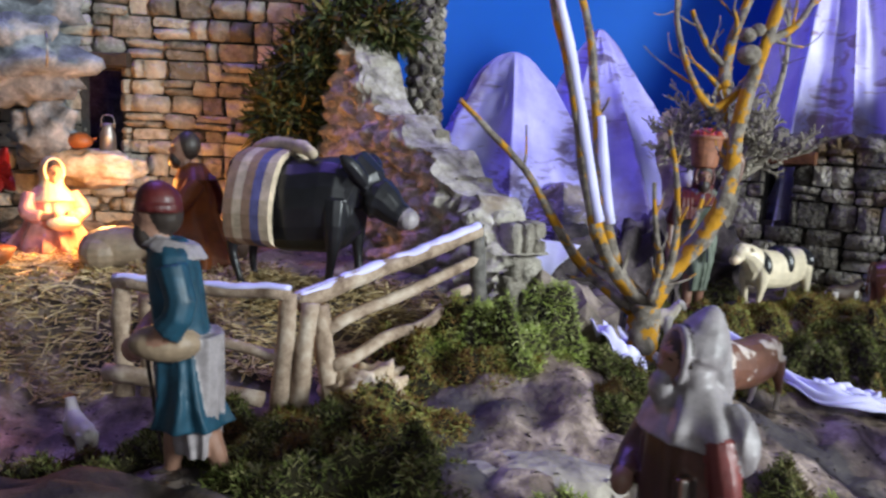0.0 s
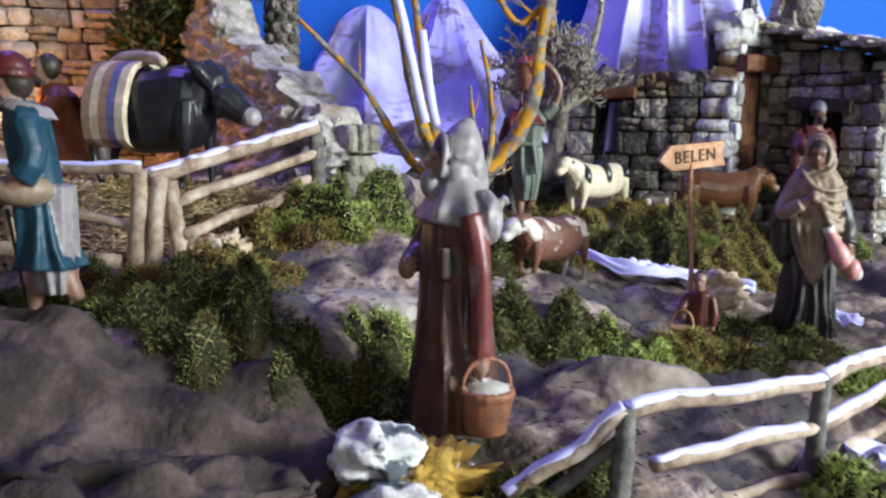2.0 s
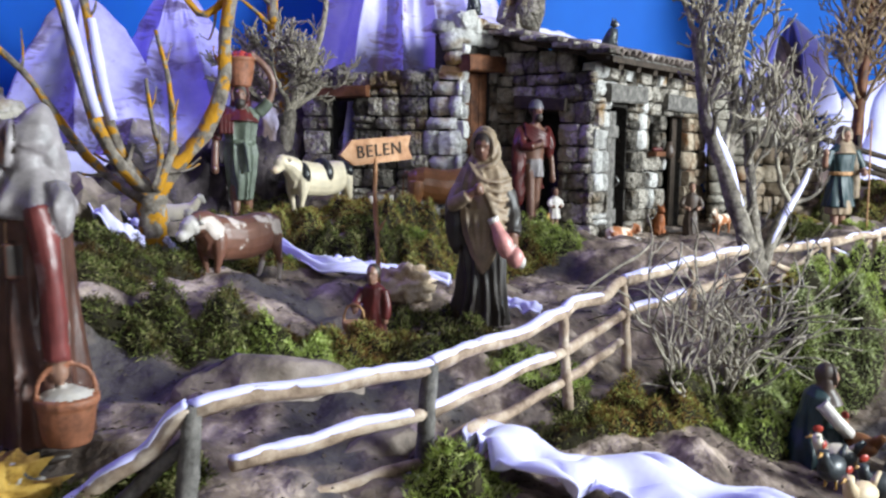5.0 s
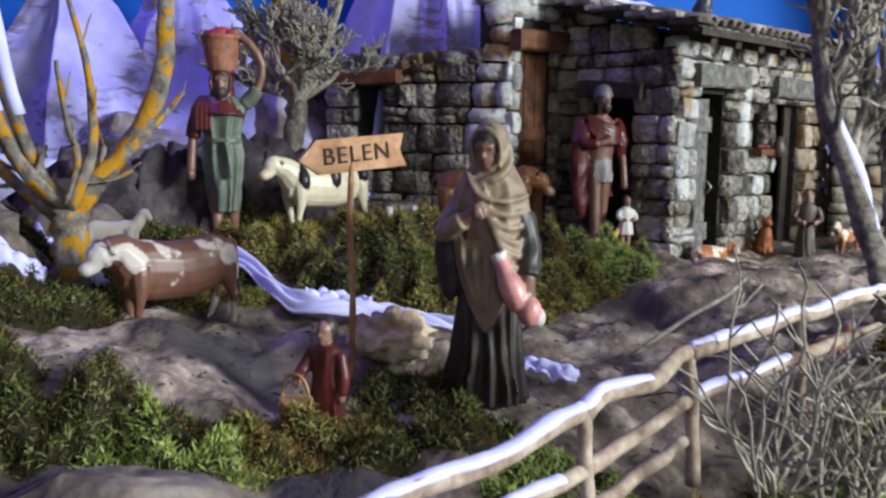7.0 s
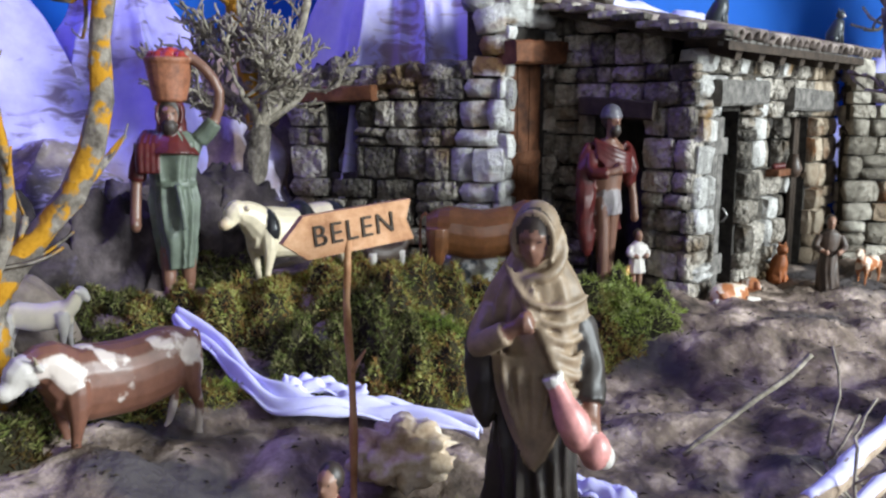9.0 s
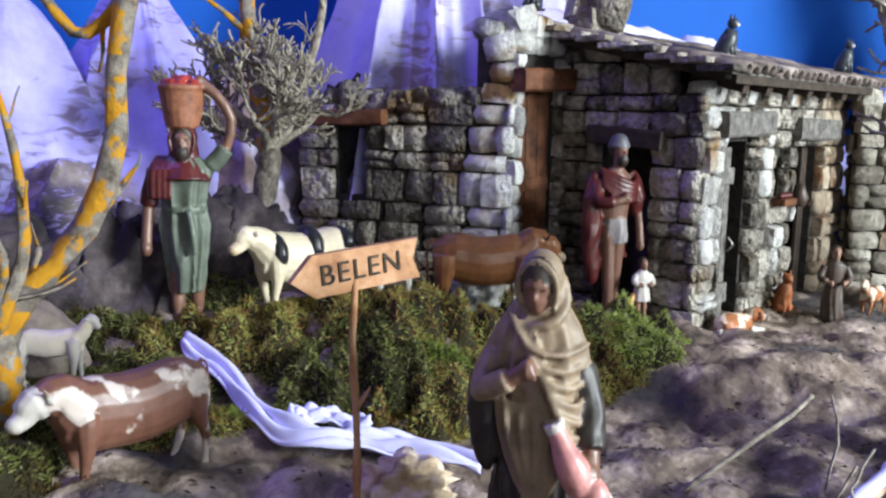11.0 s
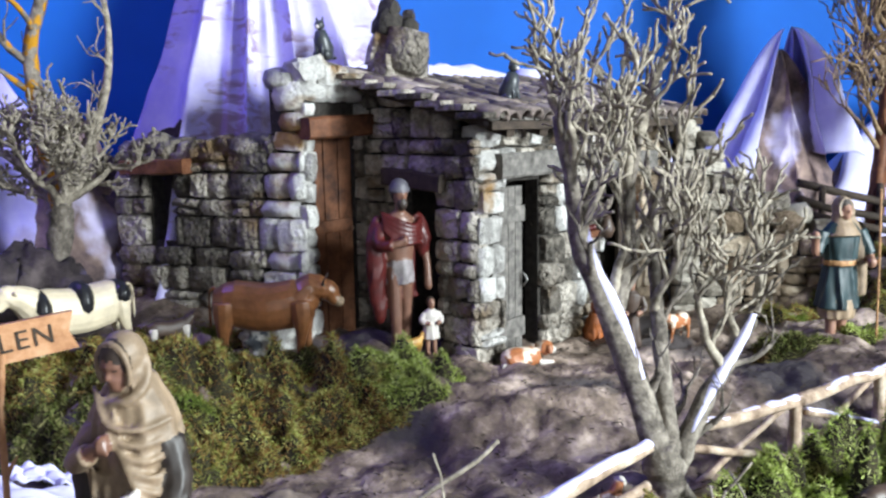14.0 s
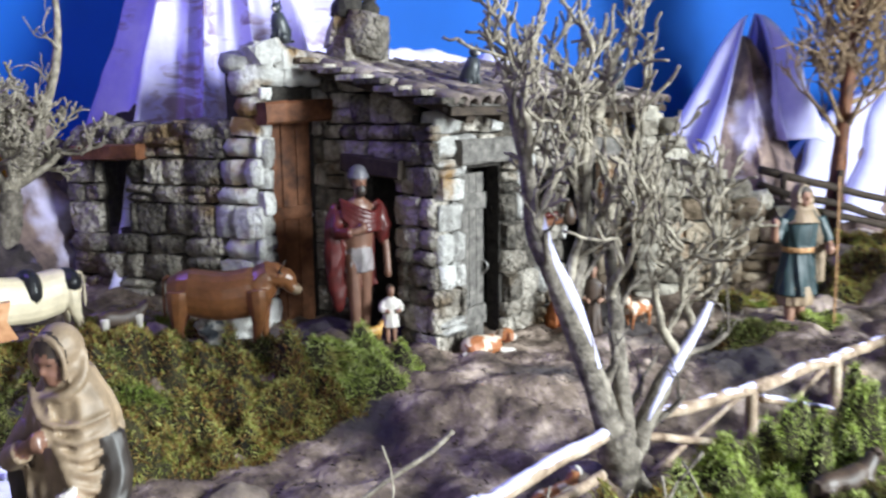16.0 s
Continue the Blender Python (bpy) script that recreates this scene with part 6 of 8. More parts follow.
# girl with a basket
bm = bmesh.new()
robe(bm, ((0.04, 0.16, 0.14), (0.3, 0.15, 0.12), (0.5, 0.125, 0.10), (0.65, 0.13, 0.095), (0.73, 0.125, 0.085), (0.78, 0.06, 0.05)), 0, 8, 0.12, 6.0)
head(bm, (0, -0.01, 0.87), 1.5, 1, 2)
feet(bm, 1, 2, 0.03, 0.05, 0.02)
arm(bm, [(0.12, 0, 0.70), (0.17, -0.02, 0.52), (0.16, -0.04, 0.36)], 0, 1, 0.05, 0.2)
arm(bm, [(-0.12, 0, 0.70), (-0.17, -0.10, 0.55), (-0.12, -0.24, 0.50)], 0, 1, 0.05, 0.25)
tube(bm, [(-0.12, -0.26, 0.22), (-0.12, -0.26, 0.30), (-0.12, -0.26, 0.38)], [0.09, 0.125, 0.14], 16, 3)
tube(bm, curve_points([(-0.25, -0.26, 0.38), (-0.21, -0.26, 0.52), (-0.12, -0.26, 0.57), (-0.03, -0.26, 0.52), (0.01, -0.26, 0.38)], 14), 0.016, 6, 3)
stand("girl_figurine", bm, [P_RED, P_SKIN, P_HAIR, P_WICKER], "small painted girl in a dark red dress with a wicker basket", (0.405, 0.577, 0.126), 0.080, -38)

# man with a basket on his head
bm = bmesh.new()
robe(bm, ((0.13, 0.074, 0.075), (0.3, 0.098, 0.088), (0.48, 0.118, 0.092), (0.58, 0.105, 0.085), (0.68, 0.125, 0.09), (0.77, 0.145, 0.085), (0.815, 0.09, 0.065), (0.84, 0.05, 0.045)), 0, 11, 0.24, 7.0)
tube(bm, [(0, 0, 0.575), (0, 0, 0.55)], [0.112, 0.112], 16, 0, flat=0.85)
tube(bm, curve_points([(0.03, -0.10, 0.56), (0.05, -0.12, 0.46), (0.06, -0.12, 0.34)], 6), 0.018, 7, 0)
head(bm, (0, -0.02, 0.905), 1.1, 1, 2, 3, True)
feet(bm, 1, 1, 0.16, 0.045, 0.04, 0.03)
for s in (-0.135, -0.11, -0.085, -0.06):
    tube(bm, curve_points([(s, 0.02, 0.82), (s * 1.1, -0.08, 0.76), (s * 1.1, -0.098, 0.62)], 7), 0.026, 8, 3, flat=0.5)
arm(bm, [(-0.14, 0, 0.76), (-0.18, 0.01, 0.60), (-0.19, -0.02, 0.46), (-0.19, -0.05, 0.36)], 3, 1, 0.042, 0.65)
arm(bm, [(0.13, 0, 0.78), (0.21, 0, 0.87), (0.24, 0, 1.02), (0.17, -0.01, 1.14), (0.09, -0.01, 1.20)], 0, 1, 0.042, 0.7)
tube(bm, [(0, 0, 0.975), (0, 0, 1.06), (0, 0, 1.17)], [0.082, 0.098, 0.112], 20, 4, wobble=0.1)
tube(bm, [(0, 0, 1.165), (0, 0, 1.185)], 0.118, 20, 4)
for k in range(12):
    a = k * 2.4
    r = 0.075 if k < 8 else 0.03
    ball(bm, (r * math.cos(a), r * math.sin(a), 1.19 + (0.018 if k >= 8 else 0)), 0.030, 5, u=8, v=6)
stand("carrier_figurine", bm, [P_GREEN, P_SKIN_DARK, P_HAIR, P_RED, P_BASKET, P_APPLE], "painted bearded man carrying a basket of red apples on his head", (0.336, 0.938, 0.219), 0.166, -8)

# man in a red cape before the gable door
bm = bmesh.new()
robe(bm, ((0.40, 0.080, 0.070), (0.46, 0.084, 0.070), (0.54, 0.078, 0.064)), 4, 9, 0.18, 8.0)
robe(bm, ((0.50, 0.074, 0.058), (0.60, 0.086, 0.064), (0.70, 0.105, 0.070), (0.78, 0.085, 0.058), (0.82, 0.04, 0.04)), 1, 3, 0.02, 8.5)
feet(bm, 1, 1, 0.42, 0.042, 0.035, 0.032)
# the cape: over both shoulders, crossed on the chest, long on one side
tube(bm, curve_points([(-0.11, 0.02, 0.79), (-0.145, 0.0, 0.66), (-0.150, 0.0, 0.48), (-0.140, 0.0, 0.30), (-0.125, 0.0, 0.17)], 12), [0.036, 0.046, 0.052, 0.055, 0.056, 0.056, 0.054, 0.052, 0.050, 0.045, 0.036, 0.016], 12, 0, wobble=0.35, flat=0.8)
tube(bm, curve_points([(0.10, 0.02, 0.79), (0.142, 0.0, 0.70), (0.150, 0.0, 0.61), (0.145, 0.0, 0.54)], 9), [0.036, 0.044, 0.048, 0.050, 0.050, 0.046, 0.040, 0.030, 0.010], 12, 0, wobble=0.35, flat=0.85)
for k in range(5):
    tube(bm, curve_points([(-0.115, -0.02 - 0.008 * k, 0.815 - 0.022 * k), (-0.03, -0.085 - 0.004 * k, 0.765 - 0.030 * k), (0.06, -0.088, 0.735 - 0.022 * k), (0.128, -0.02, 0.77 - 0.035 * k)], 10), [0.014, 0.017, 0.019, 0.020, 0.020, 0.020, 0.019, 0.018, 0.016, 0.012], 8, 0, flat=0.8)
robe(bm, ((0.30, 0.105, 0.028), (0.50, 0.12, 0.034), (0.70, 0.125, 0.045), (0.80, 0.085, 0.04)), 0, 7, 0.2, 9.0, shift=(0, 0.06))
head(bm, (0, -0.025, 0.912), 0.92, 1, 2, 3, True, cap=3)
arm(bm, [(0.125, 0, 0.74), (0.158, 0.0, 0.60), (0.165, -0.02, 0.48), (0.160, -0.04, 0.38)], 0, 1, 0.034, 0.8)
arm(bm, [(-0.12, 0, 0.74), (-0.145, -0.06, 0.64), (-0.08, -0.12, 0.64), (-0.02, -0.13, 0.66)], 0, 1, 0.034, 0.4)
stand("man_figurine", bm, [P_RED, P_SKIN_DARK, P_HAIR, P_SLATE, P_GREY], "painted bearded man in a dark red cape by the gable door", (0.758, 0.968, 0.194), 0.184, 8)

# small child in white
bm = bmesh.new()
robe(bm, ((0.26, 0.15, 0.13), (0.5, 0.12, 0.10), (0.65, 0.13, 0.10), (0.73, 0.12, 0.085), (0.78, 0.05, 0.05)), 0, 8, 0.1, 10.0)
head(bm, (0, -0.01, 0.87), 1.4, 1, 2)
feet(bm, 1, 1, 0.26, 0.06, 0.0, 0.034)
arm(bm, [(0.12, 0, 0.70), (0.18, -0.04, 0.58), (0.08, -0.13, 0.54)], 0, 1, 0.045, 0.3)
arm(bm, [(-0.12, 0, 0.70), (-0.18, -0.04, 0.58), (-0.08, -0.13, 0.54)], 0, 1, 0.045, 0.3)
base_disc(bm, 3)
stand("child_figurine", bm, [P_WHITE, P_SKIN, P_HAIR, P_BROWN], "small painted child in a white smock", (0.788, 0.956, 0.190), 0.064, 5)

# girl in a dark dress before the second door
bm = bmesh.new()
robe(bm, ((0.03, 0.135, 0.12), (0.3, 0.122, 0.10), (0.52, 0.10, 0.08), (0.66, 0.12, 0.085), (0.75, 0.115, 0.08), (0.80, 0.05, 0.05)), 0, 8, 0.1, 11.0)
head(bm, (0, -0.01, 0.885), 1.2, 1, 2)
arm(bm, [(0.12, 0, 0.72), (0.17, -0.04, 0.58), (0.08, -0.13, 0.52)], 0, 1, 0.042, 0.3)
arm(bm, [(-0.12, 0, 0.72), (-0.17, -0.04, 0.58), (-0.06, -0.13, 0.52)], 0, 1, 0.042, 0.3)
base_disc(bm, 2)
stand("girl_figurine", bm, [P_BROWN, P_SKIN, P_HAIR], "painted girl in a long brown dress before the cottage", (1.026, 0.952, 0.171), 0.090, -25)

# shepherdess with a staff
bm = bmesh.new()
robe(bm, ((0.24, 0.135, 0.115), (0.4, 0.125, 0.10), (0.55, 0.105, 0.085), (0.66, 0.122, 0.088), (0.76, 0.138, 0.085), (0.81, 0.09, 0.065), (0.84, 0.05, 0.045)), 0, 9, 0.14, 12.0)
robe(bm, ((0.17, 0.12, 0.10), (0.24, 0.125, 0.105), (0.30, 0.12, 0.10)), 3, 12, 0.08, 12.5)
tube(bm, [(0, 0, 0.565), (0, 0, 0.535)], 0.112, 16, 4, flat=0.85)
head(bm, (0, -0.02, 0.905), 0.98, 1, 2, 3)
tube(bm, curve_points([(0.07, 0.02, 0.86), (0.13, -0.03, 0.70), (0.15, -0.04, 0.50), (0.15, -0.04, 0.32)], 8), 0.038, 9, 3, flat=0.5)
feet(bm, 1, 1, 0.18, 0.05, 0.02, 0.03)
arm(bm, [(-0.14, 0, 0.76), (-0.20, -0.03, 0.62), (-0.24, -0.08, 0.74)], 0, 1, 0.042, 0.45)
arm(bm, [(0.14, 0, 0.76), (0.19, -0.05, 0.60), (0.14, -0.14, 0.56)], 0, 1, 0.042, 0.45)
tube(bm, [(0.20, -0.15, 0.02), (0.19, -0.15, 0.5), (0.17, -0.15, 1.05)], 0.009, 6, 4)
stand("shepherdess_figurine", bm, [P_NAVY, P_SKIN, P_HAIR, P_TAN, P_WICKER], "painted shepherdess in a dark green dress with a staff", (1.240, 0.870, 0.184), 0.166, -6)

# kneeling man in an orange robe
bm = bmesh.new()
robe(bm, ((0.0, 0.30, 0.34), (0.10, 0.28, 0.32), (0.25, 0.20, 0.24), (0.42, 0.165, 0.16), (0.56, 0.185, 0.15), (0.67, 0.20, 0.13), (0.73, 0.13, 0.10), (0.77, 0.06, 0.06)), 0, 7, 0.14, 13.0)
head(bm, (0, -0.07, 0.87), 1.55, 1, 2, None, True)
arm(bm, [(0.19, 0, 0.64), (0.24, -0.12, 0.48), (0.12, -0.26, 0.46)], 0, 1, 0.065, 0.3)
arm(bm, [(-0.19, 0, 0.64), (-0.24, -0.12, 0.48), (-0.08, -0.26, 0.46)], 0, 1, 0.065, 0.3)
tube(bm, curve_points([(0.12, 0.10, 0.68), (0.0, 0.16, 0.55), (-0.18, 0.15, 0.36)], 8), 0.06, 8, 3, flat=0.5)
stand("kneeling_man_figurine", bm, [P_ORANGE, P_SKIN, P_HAIR, P_RED], "painted bearded man kneeling in an orange-brown robe", (-0.196, 0.800, 0.268), 0.130, -72)

# seated woman with a cream veil
bm = bmesh.new()
robe(bm, ((0.0, 0.42, 0.40), (0.12, 0.40, 0.38), (0.30, 0.27, 0.26), (0.48, 0.20, 0.17), (0.62, 0.21, 0.15), (0.70, 0.15, 0.12), (0.76, 0.08, 0.08)), 0, 7, 0.16, 14.0)
head(bm, (0, -0.05, 0.86), 1.7, 1, 2, 3)
arm(bm, [(0.2, 0, 0.62), (0.27, -0.12, 0.45), (0.08, -0.28, 0.42)], 0, 1, 0.07, 0.25)
arm(bm, [(-0.2, 0, 0.62), (-0.27, -0.12, 0.45), (-0.05, -0.28, 0.42)], 0, 1, 0.07, 0.25)
ball(bm, (0.02, -0.30, 0.36), (0.17, 0.09, 0.075), 3, u=14, v=8)
ball(bm, (0.16, -0.30, 0.40), 0.055, 1, u=10, v=8)
stand("seated_woman_figurine", bm, [P_PINK, P_SKIN, P_HAIR, P_CREAM], "painted woman with a cream veil seated in the straw", (-0.352, 0.858, 0.266), 0.098, 40)

# sheep-shaped form before the seated woman, stands in for her spread tan robe
bm = bmesh.new()
ball(bm, (0, 0, 0.35), (0.55, 0.30, 0.33), 0, u=18, v=12)
ball(bm, (0.52, -0.05, 0.55), (0.17, 0.14, 0.16), 0, u=12, v=8)
ball(bm, (-0.25, -0.1, 0.28), (0.30, 0.26, 0.26), 0, u=12, v=8)
for s in (-1, 1):
    tube(bm, [(0.25, s * 0.2, 0.12), (0.55, s * 0.22, 0.06)], [0.08, 0.06], 8, 0)
    ball(bm, (0.5, s * 0.15 - 0.05, 0.65), (0.05, 0.08, 0.04), 0, u=8, v=6)
stand("sheep_figurine", bm, [P_TAN], "tan sheep-shaped form standing in for the seated woman's spread robe", (-0.262, 0.785, 0.266), 0.062, 15)

# washerwoman kneeling by the stream
bm = bmesh.new()
robe(bm, ((0.0, 0.34, 0.34), (0.15, 0.30, 0.30), (0.35, 0.20, 0.20), (0.55, 0.19, 0.15), (0.68, 0.18, 0.13), (0.76, 0.06, 0.06)), 0, 8, 0.14, 15.0)
head(bm, (0, -0.10, 0.86), 1.55, 1, 2, 3)
arm(bm, [(0.18, 0, 0.62), (0.24, -0.18, 0.42), (0.12, -0.36, 0.26)], 4, 1, 0.06, 0.3)
arm(bm, [(-0.18, 0, 0.62), (-0.24, -0.18, 0.42), (-0.10, -0.36, 0.26)], 4, 1, 0.06, 0.3)
stand("washerwoman_figurine", bm, [P_NAVY, P_SKIN, P_HAIR, P_BROWN, P_WHITE], "painted woman in a brown hood kneeling by the stream", (0.735, 0.388, ground_z(0.735, 0.388)), 0.082, 60)


# ---- animals ----
def beast(bm, L, H, girth, body=0, legs=0, head_mi=0, horn=None, neck_up=0.25, head_len=0.22, tail=True, ear=0.05, leg_r=0.045, muzzle=None, neck=1.0):
    """Four-footed animal along +x, L long and H high at the back."""
    zb = H - girth
    tops = (0.90, 0.975, 1.0, 0.985, 0.965, 0.96, 0.975, 1.0, 0.985, 0.90)
    lows = (0.66, 0.53, 0.47, 0.44, 0.42, 0.42, 0.43, 0.44, 0.47, 0.56)
    wide = (0.42, 0.74, 0.86, 0.86, 0.90, 0.92, 0.88, 0.84, 0.76, 0.46)
    rings = []
    xs = np.linspace(0, 9, 19)
    deep = girth / (0.29 * H)
    for i in xs:
        zt, zl, wy = (float(np.interp(i, range(10), v)) for v in (tops, lows, wide))
        zl = zt - (zt - zl) * deep
        x = -L / 2 + L * i / 9
        mid_, hz = (zt + zl) / 2 * H, (zt - zl) / 2 * H
        rings.append([Vector((x, girth * 0.86 * wy * math.copysign(abs(math.cos(t)) ** 0.85, math.cos(t)), mid_ + hz * math.copysign(abs(math.sin(t)) ** 0.85, math.sin(t)))) for t in (2 * math.pi * k / 18 for k in range(18))])
    ring_loft(bm, rings, body)
    for sx, k in ((-1, 0), (1, 1)):
        for sy in (-1, 1):
            x = sx * L * 0.38
            st = 0.05 * L * (1 if (sx * sy > 0) else -1)
            hock = (-0.045 if sx < 0 else 0.01) * L
            tube(bm, curve_points([(x, sy * girth * 0.42, zb + 0.06 * H), (x + sx * 0.01 * L, sy * girth * 0.52, zb * 0.72), (x + hock + st * 0.4, sy * girth * 0.48, zb * 0.40), (x + st * 0.8 + hock * 0.4, sy * girth * 0.46, zb * 0.12), (x + st, sy * girth * 0.46, 0.0)], 11), [leg_r * H * w for w in (2.6, 2.5, 2.1, 1.6, 1.2, 0.95, 0.88, 0.75, 0.68, 0.85, 1.0)], 10, legs)
    nx, nz = (L / 2 + 0.10 * L, H * (1.0 + neck_up * 0.4))
    tube(bm, curve_points([(L * 0.38, 0, zb + girth * 0.25), (L * 0.50, 0, zb + girth * 0.7), (nx, 0, nz)], 7), [girth * neck * k for k in (0.72, 0.68, 0.62, 0.56, 0.50, 0.46, 0.42)], 12, body)
    tip = Vector((nx + head_len * L, 0, nz - 0.12 * H))
    hp = [Vector((nx - 0.03 * L, 0, nz + 0.02 * H)), Vector((nx + 0.06 * L, 0, nz)), tip.lerp(Vector((nx, 0, nz)), 0.35), tip]
    tube(bm, curve_points(hp, 8), [girth * k for k in (0.34, 0.42, 0.42, 0.36, 0.31, 0.27, 0.25, 0.16)], 12, head_mi)
    if muzzle is not None:
        ball(bm, tip, (girth * 0.24, girth * 0.25, girth * 0.22), muzzle, u=10, v=8)
    for s in (-1, 1):
        tube(bm, [(nx, s * girth * 0.3, nz + 0.05 * H), (nx - 0.01 * L, s * (girth * 0.3 + ear * L), nz + 0.06 * H), (nx - 0.02 * L, s * (girth * 0.3 + ear * L * 1.6), nz + 0.04 * H)], [0.018 * H, 0.034 * H, 0.008 * H], 7, head_mi)
        if horn is not None:
            tube(bm, curve_points([(nx + 0.01 * L, s * girth * 0.22, nz + 0.06 * H), (nx + 0.01 * L, s * girth * 0.50, nz + 0.12 * H), (nx + 0.05 * L, s * girth * 0.55, nz + 0.20 * H)], 6), [0.020 * H, 0.018 * H, 0.016 * H, 0.013 * H, 0.010 * H, 0.004 * H], 7, horn)
    if tail:
        tube(bm, curve_points([(-L / 2 + 0.01 * L, 0, H * 0.93), (-L / 2 - 0.05 * L, 0, H * 0.85), (-L / 2 - 0.05 * L, 0, H * 0.45)], 7), [0.02 * H, 0.018 * H, 0.016 * H, 0.015 * H, 0.016 * H, 0.022 * H, 0.01 * H], 6, body)


def place_beast(name, bm, mats, label, place, turn, grain=0.0010):
    ob = new(name, sculpt(name, bm, mats, grain))
    ob.matrix_basis = pose(*place, 0, 0, turn)
    return tagged(ob, label, "figurine", "painted animal figurines")


P_COWBW = paint("painted_black_and_white_hide", (0.72, 0.64, 0.50), 0.4, 0.1, patch=((0.015, 0.022, 0.028), 32), patch_at=(0.50, 0.53))
P_COWHIDE = paint("painted_cream_hide", (0.62, 0.53, 0.38), 0.4, 0.15)
P_COWRED = paint("painted_red_and_white_hide", (0.15, 0.065, 0.042), 0.4, 0.25, patch=((0.55, 0.47, 0.42), 30), patch_at=(0.55, 0.59))
P_OX = paint("painted_chestnut_hide", (0.20, 0.082, 0.032), 0.3, 0.3)
P_BLACK = paint("painted_black_hide", (0.012, 0.012, 0.014), 0.35)
P_CAMEL = paint("painted_camel_hide", (0.36, 0.20, 0.11), 0.4)
P_DOGRW = paint("painted_red_and_white_dog", (0.33, 0.12, 0.045), 0.45, 0.2, patch=((0.62, 0.52, 0.42), 55), patch_at=(0.52, 0.56))
P_CAT = paint("painted_black_and_white_cat", (0.035, 0.04, 0.045), 0.4, 0.3)
P_YELLOW = paint("painted_yellow_dog", (0.45, 0.25, 0.06), 0.45)
P_HORN = paint("painted_horn", (0.30, 0.25, 0.18), 0.4)

bm = bmesh.new()
beast(bm, 0.098, 0.076, 0.0240, 0, 0, 0, None, -0.1, 0.15, muzzle=1)
for x, rx, z, rz in ((-0.038, 0.011, 0.062, 0.014), (-0.002, 0.012, 0.059, 0.0205), (0.036, 0.011, 0.057, 0.019)):
    ball(bm, (x, 0, z), (rx, 0.0212, rz), 2, u=16, v=12)
place_beast("cow_figurine", bm, [P_COWHIDE, P_CREAM, P_BLACK], "black and white spotted cow figurine on the mossy bank", (0.440, 0.958, 0.214), 208)
bm = bmesh.new()
beast(bm, 0.092, 0.070, 0.0235, 0, 0, 2, 3, -0.35, 0.15, muzzle=1)
place_beast("cow_figurine", bm, [P_COWRED, P_WHITE, P_WHITE, P_HORN], "red-brown and white cow figurine on the bare path", (0.306, 0.712, 0.172), 212)
bm = bmesh.new()
beast(bm, 0.100, 0.090, 0.0265, 0, 0, 0, 1, -0.36, 0.15, muzzle=2, leg_r=0.052, ear=0.03)
place_beast("ox_figurine", bm, [P_OX, P_HAIR, P_TAN], "glossy chestnut ox figurine before the red door", (0.614, 0.960, 0.192), -14)
bm = bmesh.new()
beast(bm, 0.042, 0.036, 0.010, 0, 1, 0, None, 0.1)
place_beast("calf_figurine", bm, [P_BROWN, P_WHITE], "small dark calf figurine beside the spotted cow", (0.520, 0.955, 0.214), 20)
bm = bmesh.new()
beast(bm, 0.124, 0.116, 0.043, 0, 0, 0, None, -0.75, 0.24, ear=0.02, muzzle=1, leg_r=0.038, neck=0.78)
for sy in (-1, 1):
    tube(bm, curve_points([(0.072, sy * 0.010, 0.092), (0.064, sy * 0.022, 0.108), (0.056, sy * 0.030, 0.118)], 7), [0.004, 0.006, 0.007, 0.007, 0.006, 0.004, 0.001], 8, 0)
place_beast("donkey_figurine", bm, [P_BLACK, P_GREY], "black donkey figurine with lowered head beside the rubble wall", (-0.092, 0.735, 0.268), -22)
bm = bmesh.new()
beast(bm, 0.045, 0.042, 0.010, 0, 1, 1, None, 0.3, 0.16)
place_beast("goat_figurine", bm, [P_COWBW, P_WHITE], "small black and white goat figurine behind the tree", (0.246, 0.800, 0.205), -10)
bm = bmesh.new()
beast(bm, 0.046, 0.036, 0.0095, 0, 0, 1, None, 0.4, 0.14)
place_beast("dog_figurine", bm, [P_WHITE, P_OX], "small white dog figurine with a brown head", (-0.232, 0.612, 0.152), 125)
bm = bmesh.new()
beast(bm, 0.022, 0.020, 0.0055, 0, 0, 0, None, 0.4, 0.2)
place_beast("dog_figurine", bm, [P_YELLOW], "tiny yellow dog figurine beside the child", (0.766, 0.952, 0.190), 20)
bm = bmesh.new()
beast(bm, 0.036, 0.036, 0.0095, 0, 0, 0, None, 0.4, 0.2)
place_beast("dog_figurine", bm, [P_DOGRW], "small orange dog figurine on the track", (1.095, 0.965, 0.172), 200)
bm = bmesh.new()
beast(bm, 0.040, 0.032, 0.009, 0, 0, 1, None, 0.4, 0.18)
place_beast("dog_figurine", bm, [P_DOGRW, P_WHITE], "red and white dog figurine under the gnarled tree", (0.825, 0.640, 0.128), 20)
bm = bmesh.new()
beast(bm, 0.060, 0.046, 0.013, 0, 0, 0, None, 0.2, 0.2)
place_beast("deer_figurine", bm, [P_BROWN], "small brown deer figurine in the moss", (1.045, 0.590, 0.115), 10)
bm = bmesh.new()
beast(bm, 0.070, 0.045, 0.016, 0, 0, 0, None, -0.2, 0.2)
place_beast("pig_figurine", bm, [P_TAN], "pale pig figurine by the stream", (0.79, 0.315, ground_z(0.79, 0.315)), 185)

